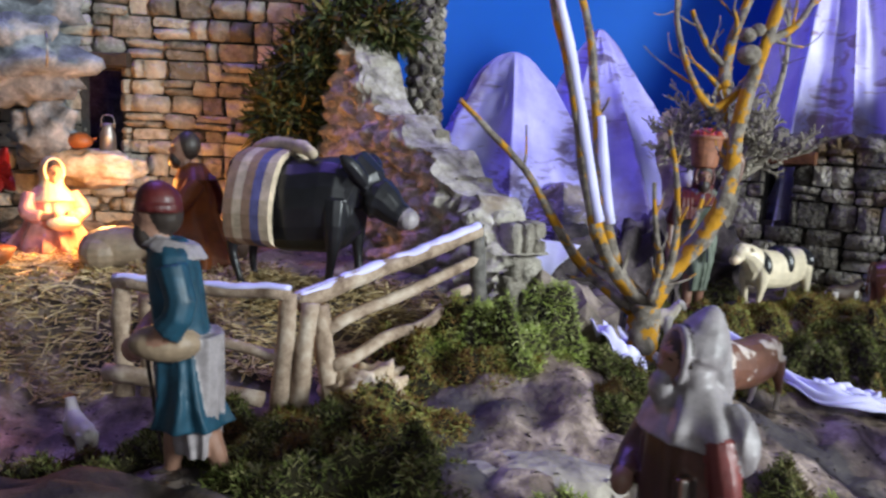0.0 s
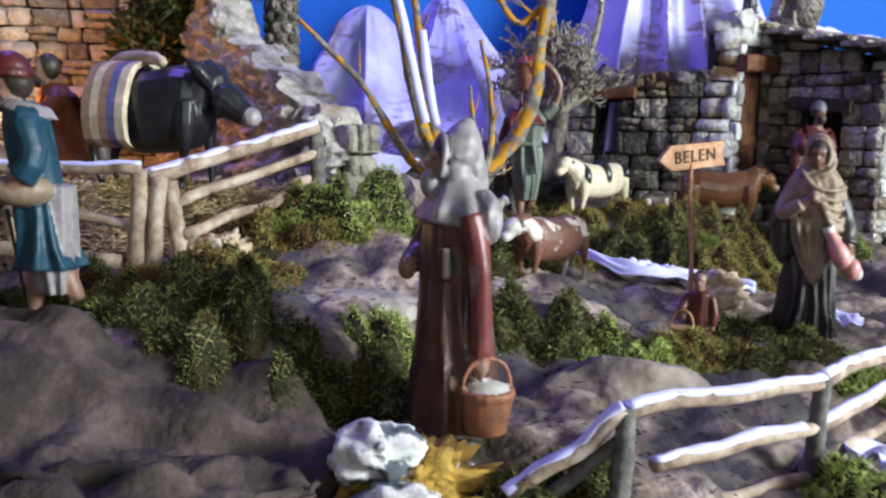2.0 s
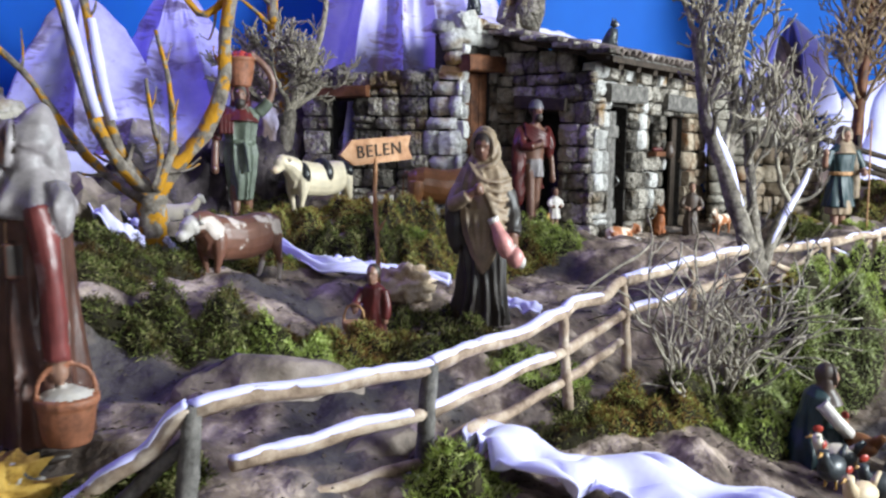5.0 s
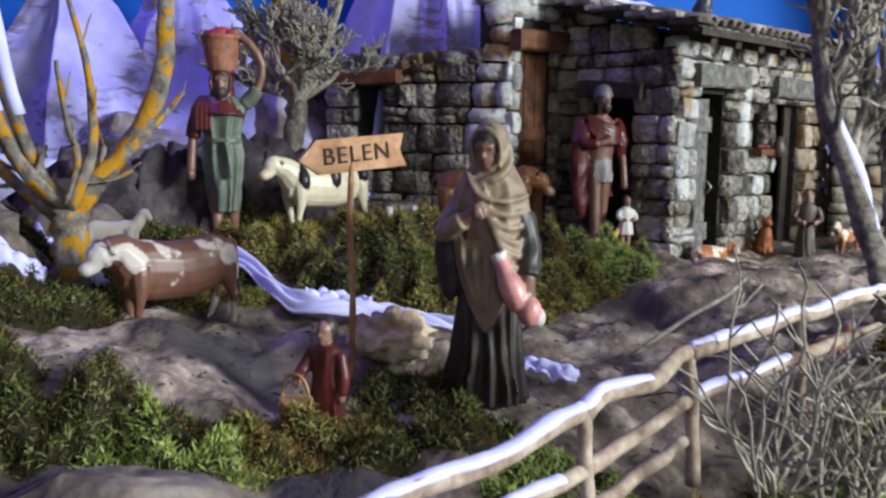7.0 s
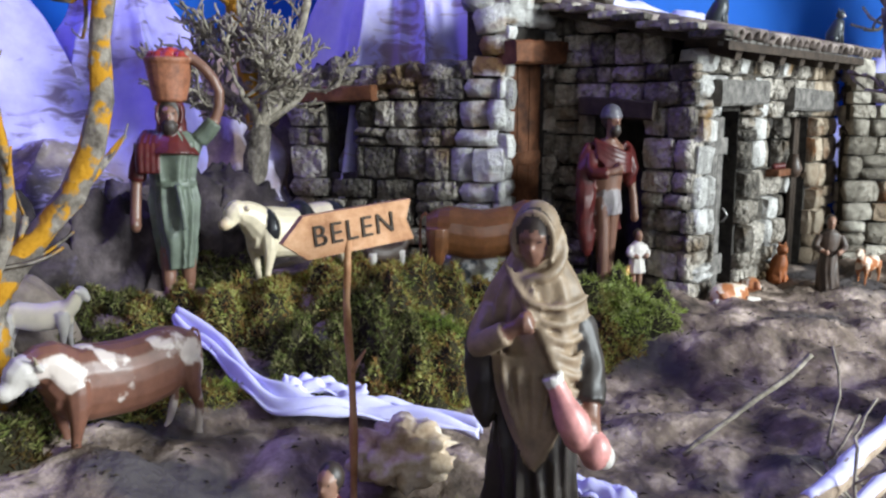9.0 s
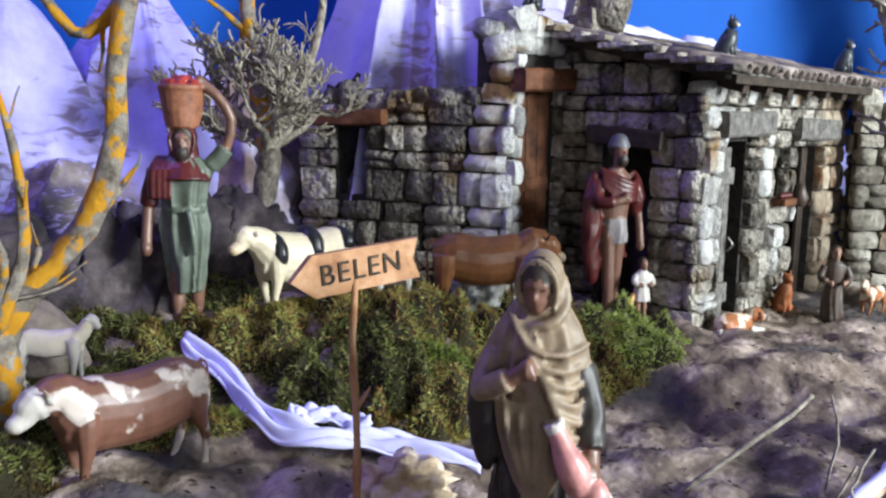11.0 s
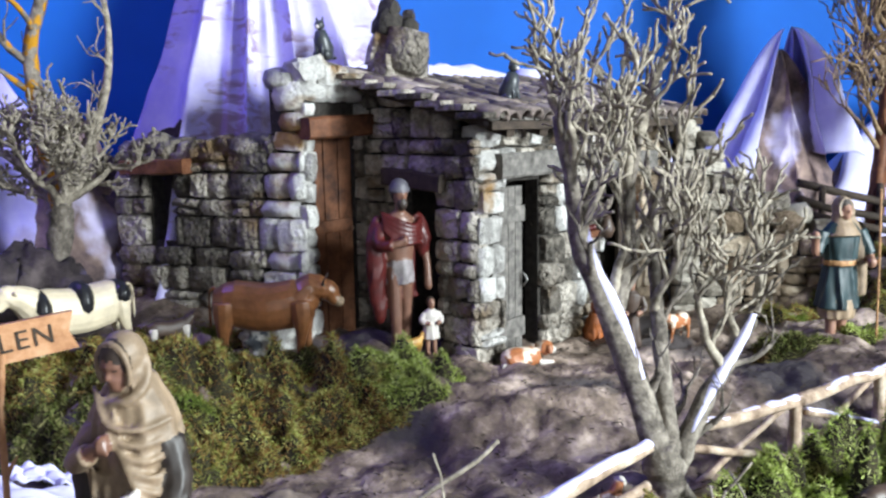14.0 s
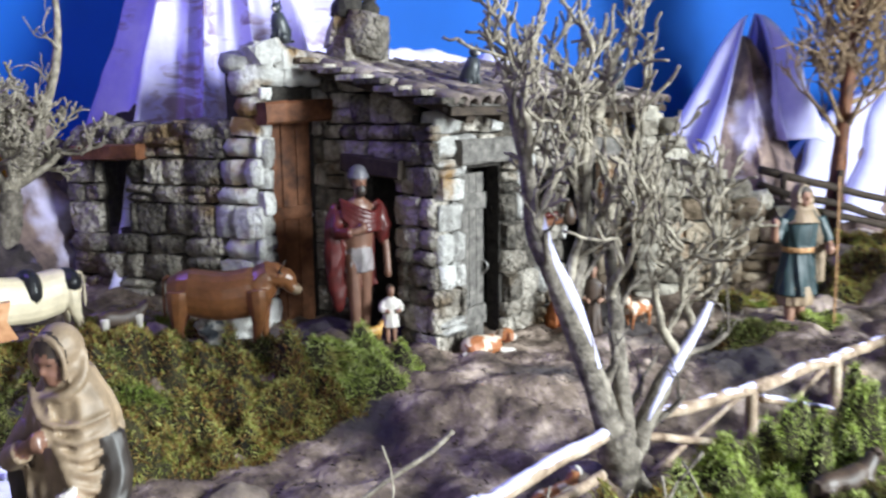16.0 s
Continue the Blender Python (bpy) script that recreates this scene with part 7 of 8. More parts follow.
# dog lying by the cottage door
bm = bmesh.new()
tube(bm, curve_points([(-0.026, 0, 0.011), (-0.010, 0.001, 0.013), (0.010, 0, 0.012), (0.020, -0.001, 0.013)], 9), [0.008, 0.012, 0.013, 0.0125, 0.012, 0.0115, 0.011, 0.010, 0.008], 12, 0, flat=0.85)
ball(bm, (0.029, -0.004, 0.019), (0.010, 0.009, 0.0085), 0)
ball(bm, (0.037, -0.006, 0.016), (0.006, 0.005, 0.0045), 1)
for s in (-1, 1):
    tube(bm, [(0.016, s * 0.008, 0.006), (0.034, s * 0.009 - 0.003, 0.003)], 0.0035, 7, 1)
    tube(bm, [(-0.020, s * 0.009, 0.008), (-0.008, s * 0.014, 0.003)], 0.0045, 7, 0)
    tube(bm, [(0.027, s * 0.008 - 0.004, 0.024), (0.026, s * 0.011 - 0.004, 0.015)], 0.003, 6, 0)
tube(bm, [(-0.027, 0, 0.008), (-0.040, -0.008, 0.003)], [0.004, 0.002], 6, 1)
place_beast("dog_figurine", bm, [P_DOGRW, P_WHITE], "red and white dog figurine lying by the cottage door", (0.882, 0.925, 0.172), 22)
# small seated orange dog inside the second doorway
def seated(bm, h, body, chest):
    tube(bm, [(0, 0.15 * h, 0.0), (0, 0.10 * h, 0.25 * h), (0, 0.0, 0.5 * h), (0, -0.05 * h, 0.68 * h)], [0.20 * h, 0.24 * h, 0.19 * h, 0.12 * h], 12, body)
    ball(bm, (0, -0.07 * h, 0.80 * h), (0.125 * h, 0.135 * h, 0.12 * h), body, u=12, v=8)
    ball(bm, (0, -0.17 * h, 0.76 * h), (0.06 * h, 0.07 * h, 0.05 * h), chest, u=8, v=6)
    ball(bm, (0, -0.11 * h, 0.50 * h), (0.09 * h, 0.06 * h, 0.14 * h), chest, u=8, v=6)
    for s in (-1, 1):
        tube(bm, [(s * 0.07 * h, -0.06 * h, 0.86 * h), (s * 0.09 * h, -0.05 * h, 1.0 * h)], [0.05 * h, 0.008 * h], 6, body)
        tube(bm, [(s * 0.07 * h, -0.08 * h, 0.5 * h), (s * 0.07 * h, -0.13 * h, 0.0)], [0.055 * h, 0.045 * h], 7, body)
        ball(bm, (s * 0.14 * h, 0.06 * h, 0.12 * h), (0.10 * h, 0.20 * h, 0.13 * h), body, u=8, v=6)
    tube(bm, curve_points([(0, 0.3 * h, 0.05 * h), (0.15 * h, 0.36 * h, 0.04 * h), (0.25 * h, 0.2 * h, 0.04 * h)], 6), 0.03 * h, 6, body)


for (x, y, z), h, m, turn, label in (((0.697, 1.060, 0.508), 0.046, P_CAT, -40, "black and white cat figurine seated on the ruined wall"), ((0.893, 0.985, 0.457), 0.048, P_CAT, 25, "grey and white cat figurine seated on the tiled roof"), ((1.125, 1.075, 0.455), 0.042, P_CAT, 15, "grey cat figurine seated near the end of the roof")):
    bm = bmesh.new()
    seated(bm, h, 0, 1)
    solo("cat_figurine", bm, [m, P_WHITE], label, "figurine", pose(x, y, z, 0, 0, turn), "cat figurines")
bm = bmesh.new()
seated(bm, 0.052, 0, 0)
place_beast("dog_figurine", bm, [P_ORANGE], "small orange dog figurine seated in the cottage doorway", (1.010, 1.012, 0.170), 0)


# hens by the stream
def hen(place, turn, m, label):
    bm = bmesh.new()
    ball(bm, (0, 0, 0.016), (0.015, 0.0095, 0.010), 0, u=14, v=10)
    tube(bm, [(0.010, 0, 0.019), (0.015, 0, 0.027), (0.016, 0, 0.032)], [0.006, 0.004, 0.0042], 8, 0)
    tube(bm, [(-0.010, 0, 0.019), (-0.020, 0, 0.029)], [0.007, 0.003], 7, 0, flat=0.5)
    tube(bm, [(0.019, 0, 0.031), (0.024, 0, 0.029)], [0.0018, 0.0004], 5, 2)
    ball(bm, (0.015, 0, 0.037), (0.004, 0.0012, 0.003), 1, u=8, v=6)
    for s in (-1, 1):
        tube(bm, [(0.0, s * 0.004, 0.008), (0.001, s * 0.004, 0.0)], 0.0012, 5, 2)
    solo("hen_figurine", bm, [m, P_APPLE, P_YELLOW], label, "figurine", pose(*place, 0, 0, turn), "hen figurines")


for k, (x, y, t, m, label) in enumerate(((0.690, 0.325, 200, P_CAT, "dark hen figurine by the stream"), (0.715, 0.345, 150, P_COWBW, "speckled hen figurine by the stream"), (0.70, 0.290, 170, P_CAT, "dark hen figurine by the stream"), (0.665, 0.275, 190, P_CREAM, "cream hen figurine by the stream"), (0.755, 0.36, 100, P_OX, "brown hen figurine by the stream"), (0.74, 0.31, 200, P_COWBW, "speckled hen figurine by the stream"))):
    hen((x, y, ground_z(x, y) + 0.004), t, m, label)

# camel and its rider
bm = bmesh.new()
tube(bm, curve_points([(-0.065, 0, 0.115), (-0.03, 0, 0.128), (0.01, 0, 0.135), (0.045, 0, 0.125), (0.07, 0, 0.115)], 12), [0.018, 0.027, 0.031, 0.033, 0.035, 0.036, 0.035, 0.034, 0.032, 0.030, 0.026, 0.018], 14, 0, flat=0.8)
tube(bm, [(-0.01, 0, 0.15), (0.0, 0, 0.172), (0.005, 0, 0.18)], [0.026, 0.018, 0.006], 12, 0)
tube(bm, curve_points([(0.065, 0, 0.120), (0.088, 0, 0.112), (0.102, 0, 0.135), (0.104, 0, 0.165), (0.112, 0, 0.178)], 12), [0.020, 0.019, 0.018, 0.016, 0.015, 0.014, 0.0125, 0.012, 0.0115, 0.011, 0.011, 0.010], 12, 0)
tube(bm, curve_points([(0.098, 0, 0.186), (0.118, 0, 0.184), (0.145, 0, 0.174)], 7), [0.010, 0.0135, 0.0125, 0.0105, 0.010, 0.010, 0.006], 12, 0)
for s in (-1, 1):
    tube(bm, [(0.104, s * 0.009, 0.194), (0.100, s * 0.013, 0.203)], [0.004, 0.001], 6, 0)
    for x, dx in ((0.055, 0.012 * s), (-0.055, -0.012 * s)):
        tube(bm, [(x, s * 0.014, 0.11), (x + dx * 0.3, s * 0.015, 0.065), (x + dx * 0.5, s * 0.015, 0.04), (x + dx, s * 0.015, 0.003)], [0.014, 0.0085, 0.006, 0.0075], 9, 0)
tube(bm, curve_points([(0.140, 0.003, 0.178), (0.115, 0.02, 0.15), (0.06, 0.035, 0.13), (0.02, 0.03, 0.16)], 10), 0.0018, 5, 1)
tube(bm, [(-0.045, 0, 0.135), (-0.03, 0, 0.14), (0.03, 0, 0.145), (0.04, 0, 0.138)], [0.030, 0.038, 0.038, 0.034], 14, 1, flat=0.95)
tube(bm, [(0.08, 0, 0.115), (0.09, 0, 0.112)], [0.0215, 0.0215], 12, 2)
bmesh.ops.transform(bm, matrix=Matrix.Diagonal((0.94, 0.94, 0.94, 1)), verts=bm.verts)
place_beast("camel_figurine", bm, [P_CAMEL, P_CLOAK, P_TEAL], "painted camel figurine with saddle cloths and rope rein", (1.468, 0.864, 0.206), 192)
bm = bmesh.new()
robe(bm, ((0.0, 0.20, 0.20), (0.2, 0.18, 0.16), (0.4, 0.14, 0.12), (0.6, 0.15, 0.11), (0.72, 0.16, 0.10), (0.78, 0.06, 0.06)), 0, 8, 0.14, 16.0)
tube(bm, curve_points([(0.1, -0.1, 0.15), (0.2, -0.2, 0.0), (0.22, -0.2, -0.4)], 7), 0.07, 9, 3)
tube(bm, curve_points([(-0.1, -0.1, 0.15), (-0.2, -0.2, 0.0), (-0.22, -0.2, -0.4)], 7), 0.07, 9, 3)
head(bm, (0, -0.03, 0.88), 1.3, 1, 2, None, True, cap=4)
tube(bm, [(0, 0.0, 0.97), (0, 0, 1.05), (0, 0, 1.09)], [0.05, 0.035, 0.008], 10, 5)
arm(bm, [(0.15, 0, 0.68), (0.2, -0.1, 0.5), (0.1, -0.26, 0.42)], 0, 1, 0.055, 0.3)
arm(bm, [(-0.15, 0, 0.68), (-0.2, -0.1, 0.5), (-0.08, -0.26, 0.42)], 3, 1, 0.055, 0.3)
stand("rider_figurine", bm, [P_BROWN, P_SKIN, P_HAIR, P_GREY, P_GREY, P_CREAM], "painted turbaned rider figurine seated on the camel", (1.462, 0.862, 0.364), 0.136, -70)

# striped pack on the donkey
pack = thing("saddle_pack", (-0.10, 0.735, 0.30), "striped woven saddle bags on the black donkey", "saddle bag")
P_STRIPES = [paint("pack_brown", (0.27, 0.17, 0.11), 0.8), paint("pack_cream", (0.52, 0.42, 0.30), 0.8), paint("pack_blue", (0.10, 0.10, 0.24), 0.8)]
pk = pose(-0.096, 0.735, 0.268, 0, 0, -22)
for side in (-1, 1):
    for k, mi in enumerate((0, 1, 0, 2, 1)):
        bm = bmesh.new()
        x = -0.036 + 0.0086 * k
        pts = [(x, side * 0.004, 0.1195), (x, side * 0.024, 0.113), (x, side * 0.036, 0.097), (x + 0.001, side * 0.0455, 0.070), (x + 0.002, side * 0.044, 0.046), (x + 0.002, side * 0.036, 0.040)]
        line = curve_points(pts, 12)
        rings = [[q + Vector((-0.0044, 0, 0)), q + Vector((0.0044, 0, 0)), q + Vector((0.0044, -side * 0.007, -0.003)), q + Vector((-0.0044, -side * 0.007, -0.003))] for q in line]
        ring_loft(bm, rings)
        bmesh.ops.transform(bm, matrix=pk, verts=bm.verts)
        part("stripe", bm, P_STRIPES[mi], pack, smooth=False)
bm = bmesh.new()
tube(bm, [pk @ Vector(q) for q in curve_points([(-0.044, 0.012, 0.117), (-0.020, 0.004, 0.123), (0.010, -0.004, 0.122), (0.030, -0.016, 0.116)], 12)], [0.003, 0.006, 0.007, 0.007, 0.006, 0.006, 0.006, 0.006, 0.006, 0.005, 0.005, 0.003], 10, wobble=0.3)
part("blanket_roll", bm, P_STRIPES[1], pack, "rolled cream blanket")

# ---- sign with the word ----
sign = thing("wooden_sign", (0.432, 0.652, 0.165), "arrow-shaped wooden sign with painted letters on a thin stick", "sign")
bm = bmesh.new()
tube(bm, curve_points([(0.428, 0.640, 0.145), (0.431, 0.652, 0.21), (0.430, 0.660, 0.262), (0.433, 0.667, 0.300)], 14), [0.0024, 0.0022, 0.0022, 0.0026, 0.0022, 0.002, 0.0022, 0.0026, 0.0022, 0.002, 0.002, 0.002, 0.0019, 0.0019], 7, wobble=0.35)
tube(bm, [(0.431, 0.654, 0.225), (0.439, 0.652, 0.238)], [0.0022, 0.0006], 5)
M_SIGN = material("orange_pine", [(0.26, 0.11, 0.045), (0.42, 0.21, 0.10), (0.55, 0.32, 0.18)], 0.6, 60, 0.4, 8)
part("stick", bm, M_SIGN, sign)
sa, sb = Vector((0.393, 0.657, 0.3005)), Vector((0.473, 0.682, 0.309))
sx = (sb - sa).normalized()
sn = Vector((sx.y, -sx.x, 0)).normalized()
sz = sx.cross(sn) * -1
if sz.z < 0:
    sz = -sz
L = (sb - sa).length
outline = [(0, 0), (0.17, 0.0130), (1.0, 0.0118), (0.95, 0.0), (1.0, -0.0125), (0.17, -0.0118)]
bm = bmesh.new()
ring_loft(bm, [[sa + sx * L * u + sz * v + sn * d for u, v in outline] for d in (0.0035, -0.0015)])
board = part("board", bm, M_SIGN, sign, "orange wooden arrow board", smooth=False)
txt = bpy.data.curves.new("lettering", "FONT")
txt.body, txt.size, txt.extrude, txt.align_x, txt.align_y = "BELEN", 0.0172, 0.0005, "CENTER", "CENTER"
txt.space_character = 1.15
tm = bpy.data.objects.new("lettering_curve", txt)
scene.collection.objects.link(tm)
deps = bpy.context.evaluated_depsgraph_get()
me = bpy.data.meshes.new_from_object(tm.evaluated_get(deps))
bpy.data.objects.remove(tm)
me.materials.clear()
me.materials.append(M_WOOD_DARK)
letters = new("lettering", me)
c = sa + sx * L * 0.53 + sn * 0.0040
letters.matrix_basis = Matrix(((sx.x, sz.x, sn.x, c.x), (sx.y, sz.y, sn.y, c.y), (sx.z, sz.z, sn.z, c.z), (0, 0, 0, 1)))
hang(letters, board)
tagged(letters, "dark painted letters")

# ---- small things of the stable and cottage ----
bm = bmesh.new()
ball(bm, (0, 0, 0.010), (0.015, 0.012, 0.010), 0, u=14, v=10)
tube(bm, [(0.014, 0, 0.012), (0.019, 0, 0.014)], [0.002, 0.0012], 6, 0)
solo("gourd", bm, [P_ORANGE], "small orange gourd on the stone ledge", "gourd", pose(-0.382, 1.012, 0.366))
churn = thing("milk_churn", (-0.352, 1.02, 0.366), "small grey metal milk churn on the stone ledge", "churn")
bm = bmesh.new()
tube(bm, [(-0.352, 1.02, 0.366), (-0.352, 1.02, 0.385), (-0.352, 1.02, 0.392), (-0.352, 1.02, 0.398)], [0.0095, 0.009, 0.006, 0.007], 14)
M_METAL = material("dull_metal", [(0.20, 0.19, 0.18), (0.35, 0.34, 0.33)], 0.45, 60, 0.2, metal=0.9)
part("body", bm, M_METAL, churn)
bm = bmesh.new()
tube(bm, curve_points([(-0.360, 1.02, 0.392), (-0.358, 1.02, 0.406), (-0.346, 1.02, 0.406), (-0.344, 1.02, 0.392)], 9), 0.0008, 5)
part("handle", bm, M_METAL, churn)
bm = bmesh.new()
tube(bm, [(0, 0, 0), (0, 0, 0.008), (0, 0, 0.018)], [0.012, 0.020, 0.025], 18, 0)
solo("clay_bowl", bm, [P_ORANGE], "round brown clay bowl in the straw", "bowl", pose(-0.372, 0.765, 0.268))
bm = bmesh.new()
tube(bm, [(0, 0, 0), (0, 0, 0.012), (0, 0, 0.026), (0, 0, 0.032)], [0.009, 0.014, 0.010, 0.008], 14, 0)
solo("clay_jar", bm, [P_BROWN], "small dark clay jar behind the kneeling man", "jar", pose(-0.172, 0.862, 0.270) @ Matrix.Scale(1.5, 4))
flower = thing("red_flower", (-0.425, 0.90, 0.275), "red poinsettia flower in the stable grotto", "flower")
bm = bmesh.new()
tube(bm, [(-0.425, 0.90, 0.27), (-0.424, 0.898, 0.34)], 0.002, 6)
part("stem", bm, M_WOOD_DARK, flower)
M_PETAL = material("red_petal", [(0.35, 0.01, 0.01), (0.55, 0.03, 0.02)], 0.5, 60, 0.3)
for k in range(11):
    a = k * 2.4
    r = 0.034 if k % 2 else 0.024
    bm = bmesh.new()
    d = Vector((math.cos(a), -0.35, math.sin(a))).normalized()
    c = Vector((-0.424, 0.897, 0.345))
    s = d.cross(Vector((0, 1, 0))).normalized()
    rings = []
    for i in range(6):
        t = i / 5
        w = 0.009 * math.sin(math.pi * (0.12 + 0.83 * t))
        p = c + d * r * t + Vector((0, -0.006 * t * t, 0))
        rings.append([p - s * w, p + Vector((0, -0.0015, 0)), p + s * w, p + Vector((0, 0.0012, 0))])
    ring_loft(bm, rings)
    part("petal", bm, M_PETAL, flower)
# jug hung by the cottage window, lamp bulb of the stable
bm = bmesh.new()
tube(bm, [(0, 0, 0), (0, 0, 0.010), (0, 0, 0.020), (0, 0, 0.027)], [0.006, 0.010, 0.006, 0.004], 12, 0)
solo("hanging_jug", bm, [P_BROWN], "small clay jug hung beside the cottage window", "jug", pose(*house_at(0.222, -0.016, 0.295)))
bm = bmesh.new()
box(bm, (0, 0, 0.004), (0.034, 0.016, 0.008), 0, 0, 0.001)
for k in range(4):
    ball(bm, (-0.012 + 0.008 * k, 0, 0.011), 0.004, 1, u=8, v=6)
solo("fruit_shelf", bm, [M_WOOD_RED, P_RED], "small wooden window ledge with red fruit", "ledge", pose(*house_at(0.186, -0.012, 0.298), 0, 0, 30))
for k, (u, v, z) in enumerate(((0.092, 0.008, 0.26), )):
    bm = bmesh.new()
    tube(bm, curve_points([(0, 0, 0.008), (0.004, -0.004, 0), (0, 0, -0.008)], 7), 0.0012, 6)
    solo("door_ring", bm, [M_METAL], "thin metal handle on the grey door", "handle", pose(*house_at(u - 0.006, v, z)))
bm = bmesh.new()
tube(bm, curve_points([p + dd * 0.046 + dn * 0.005 + Vector((0, 0, 0.165)), p + dd * 0.046 + dn * 0.013 + Vector((0, 0, 0.155)), p + dd * 0.046 + dn * 0.013 + Vector((0, 0, 0.140)), p + dd * 0.046 + dn * 0.005 + Vector((0, 0, 0.13))], 9), 0.0014, 6)
part("door_handle", bm, M_METAL, ruin, "curved metal door handle")


# ---- moss, straw, leaves ----
M_MOSS = material("moss_green", [(0.030, 0.020, 0.009), (0.055, 0.052, 0.016), (0.10, 0.122, 0.032), (0.18, 0.215, 0.058), (0.32, 0.30, 0.13)], 0.9, 30, 0.0, 3, random_tint=0.42, island=True, spec=0.1, through_light=0.3, patch=((0.085, 0.045, 0.017), 24), patch_at=(0.54, 0.66))
M_MOSS_BRIGHT = material("moss_bright_green", [(0.13, 0.14, 0.035), (0.29, 0.38, 0.080), (0.48, 0.59, 0.15), (0.64, 0.68, 0.29)], 0.9, 34, 0.0, 3, random_tint=0.4, island=True, spec=0.1, through_light=0.38, patch=((0.27, 0.23, 0.08), 26), patch_at=(0.60, 0.72))
M_MOSS_BROWN = material("moss_brown_green", [(0.075, 0.038, 0.014), (0.25, 0.125, 0.042), (0.36, 0.25, 0.085), (0.24, 0.28, 0.058), (0.50, 0.50, 0.17)], 0.9, 30, 0.0, 3, random_tint=0.4, island=True, spec=0.1, through_light=0.38, patch=((0.17, 0.23, 0.045), 17), patch_at=(0.57, 0.68))
M_MOSS_PALE = material("moss_pale_green", [(0.14, 0.15, 0.05), (0.30, 0.36, 0.13), (0.46, 0.52, 0.24), (0.60, 0.62, 0.36)], 0.9, 26, 0.0, 3, random_tint=0.4, island=True, spec=0.1, through_light=0.3)
M_IVY = material("dark_evergreen", [(0.012, 0.016, 0.005), (0.030, 0.042, 0.010), (0.07, 0.085, 0.02), (0.13, 0.10, 0.03)], 0.7, 22, 0.0, 3, random_tint=0.5, island=True)
# near-black layer that closes the gaps under the sprigs
M_MOSS_BED = material("moss_bed", [(0.012, 0.010, 0.006), (0.035, 0.030, 0.012)], 1.0, 60, 0.5)


def sprigs(roots, normals, length, width, rng, curl=0.6):
    """Curved pointed blades, two quads and a tip each."""
    n = len(roots)
    d = normals + rng.normal(0, 1.0, (n, 3))
    d /= np.linalg.norm(d, axis=1)[:, None]
    side = np.cross(d, rng.normal(0, 1, (n, 3)))
    side /= np.linalg.norm(side, axis=1)[:, None] + 1e-9
    out = np.cross(side, d)
    L = length * rng.uniform(0.55, 1.3, n)[:, None]
    W = width * rng.uniform(0.6, 1.3, n)[:, None]
    c = rng.uniform(-curl, curl, n)[:, None]
    p0, p1, p2 = roots, roots + d * L * 0.5 + out * L * 0.12 * c, roots + d * L * 0.95 + out * L * 0.5 * c
    vs = np.stack([p0 - side * W * 0.35, p0 + side * W * 0.35, p1 - side * W, p1 + side * W, p2], 1).reshape(-1, 3)
    k = np.arange(n)[:, None] * 5
    quads = (k + np.array([0, 1, 3, 2])).tolist()
    tris = (k + np.array([2, 3, 4])).tolist()
    return vs, quads + tris


def moss(cx, cy, rx, ry, h, m, label, seed, density=850000, length=0.0062, width=0.00050, turn=0.0, clump=38.0):
    """A cushion of moss over the ground: a dark bed with thousands of sprigs."""
    rng = np.random.default_rng(seed)
    ca, sn_ = math.cos(turn), math.sin(turn)

    def place(u, v):
        x, y = u * rx, v * ry
        return cx + x * ca - y * sn_, cy + x * sn_ + y * ca

    def height(x, y, q):
        f = max(0.0, 1 - q * q)
        lumpy = 0.70 + 2.1 * max(-0.36, noise.noise((x * clump, y * clump, seed * 1.0))) + 0.6 * noise.noise((x * clump * 2.3, y * clump * 2.3, seed * 2.0))
        return ground_z(x, y) + h * min(1.0, f * 2.2) * max(0.05, lumpy) - 0.003 * (f < 0.05)

    count = int(density * math.pi * rx * ry)
    a = rng.uniform(0, 2 * math.pi, count)
    edge = np.array([1 + 0.35 * noise.noise((math.cos(t) * 1.7 + seed, math.sin(t) * 1.7, 0.5)) for t in a])
    q = np.sqrt(rng.uniform(0, 1, count))
    us, vs_ = q * edge * np.cos(a), q * edge * np.sin(a)
    roots = np.zeros((count, 3))
    for i in range(count):
        x, y = place(us[i], vs_[i])
        roots[i] = (x, y, height(x, y, q[i]) - 0.001)
    normals = np.tile((0, 0, 0.42), (count, 1)) + np.stack([us * ca - vs_ * sn_, us * sn_ + vs_ * ca, np.zeros(count)], 1) * 0.55
    sv, sf = sprigs(roots, normals, length, width, rng)
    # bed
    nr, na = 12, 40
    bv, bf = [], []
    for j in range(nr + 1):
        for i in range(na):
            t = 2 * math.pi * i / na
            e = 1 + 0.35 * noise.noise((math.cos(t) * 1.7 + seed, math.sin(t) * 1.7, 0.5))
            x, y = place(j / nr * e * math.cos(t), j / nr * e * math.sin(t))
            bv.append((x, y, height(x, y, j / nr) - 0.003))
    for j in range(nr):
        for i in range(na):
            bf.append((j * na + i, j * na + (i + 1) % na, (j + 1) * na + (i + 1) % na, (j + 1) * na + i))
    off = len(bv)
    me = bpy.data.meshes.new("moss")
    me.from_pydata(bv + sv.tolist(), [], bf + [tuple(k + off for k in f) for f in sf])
    me.materials.append(M_MOSS_BED)
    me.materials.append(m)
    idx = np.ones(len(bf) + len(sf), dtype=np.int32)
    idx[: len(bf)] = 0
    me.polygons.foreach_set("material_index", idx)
    ob = new("moss", me)
    return tagged(ob, label, "moss", "moss cushions", "stuff")


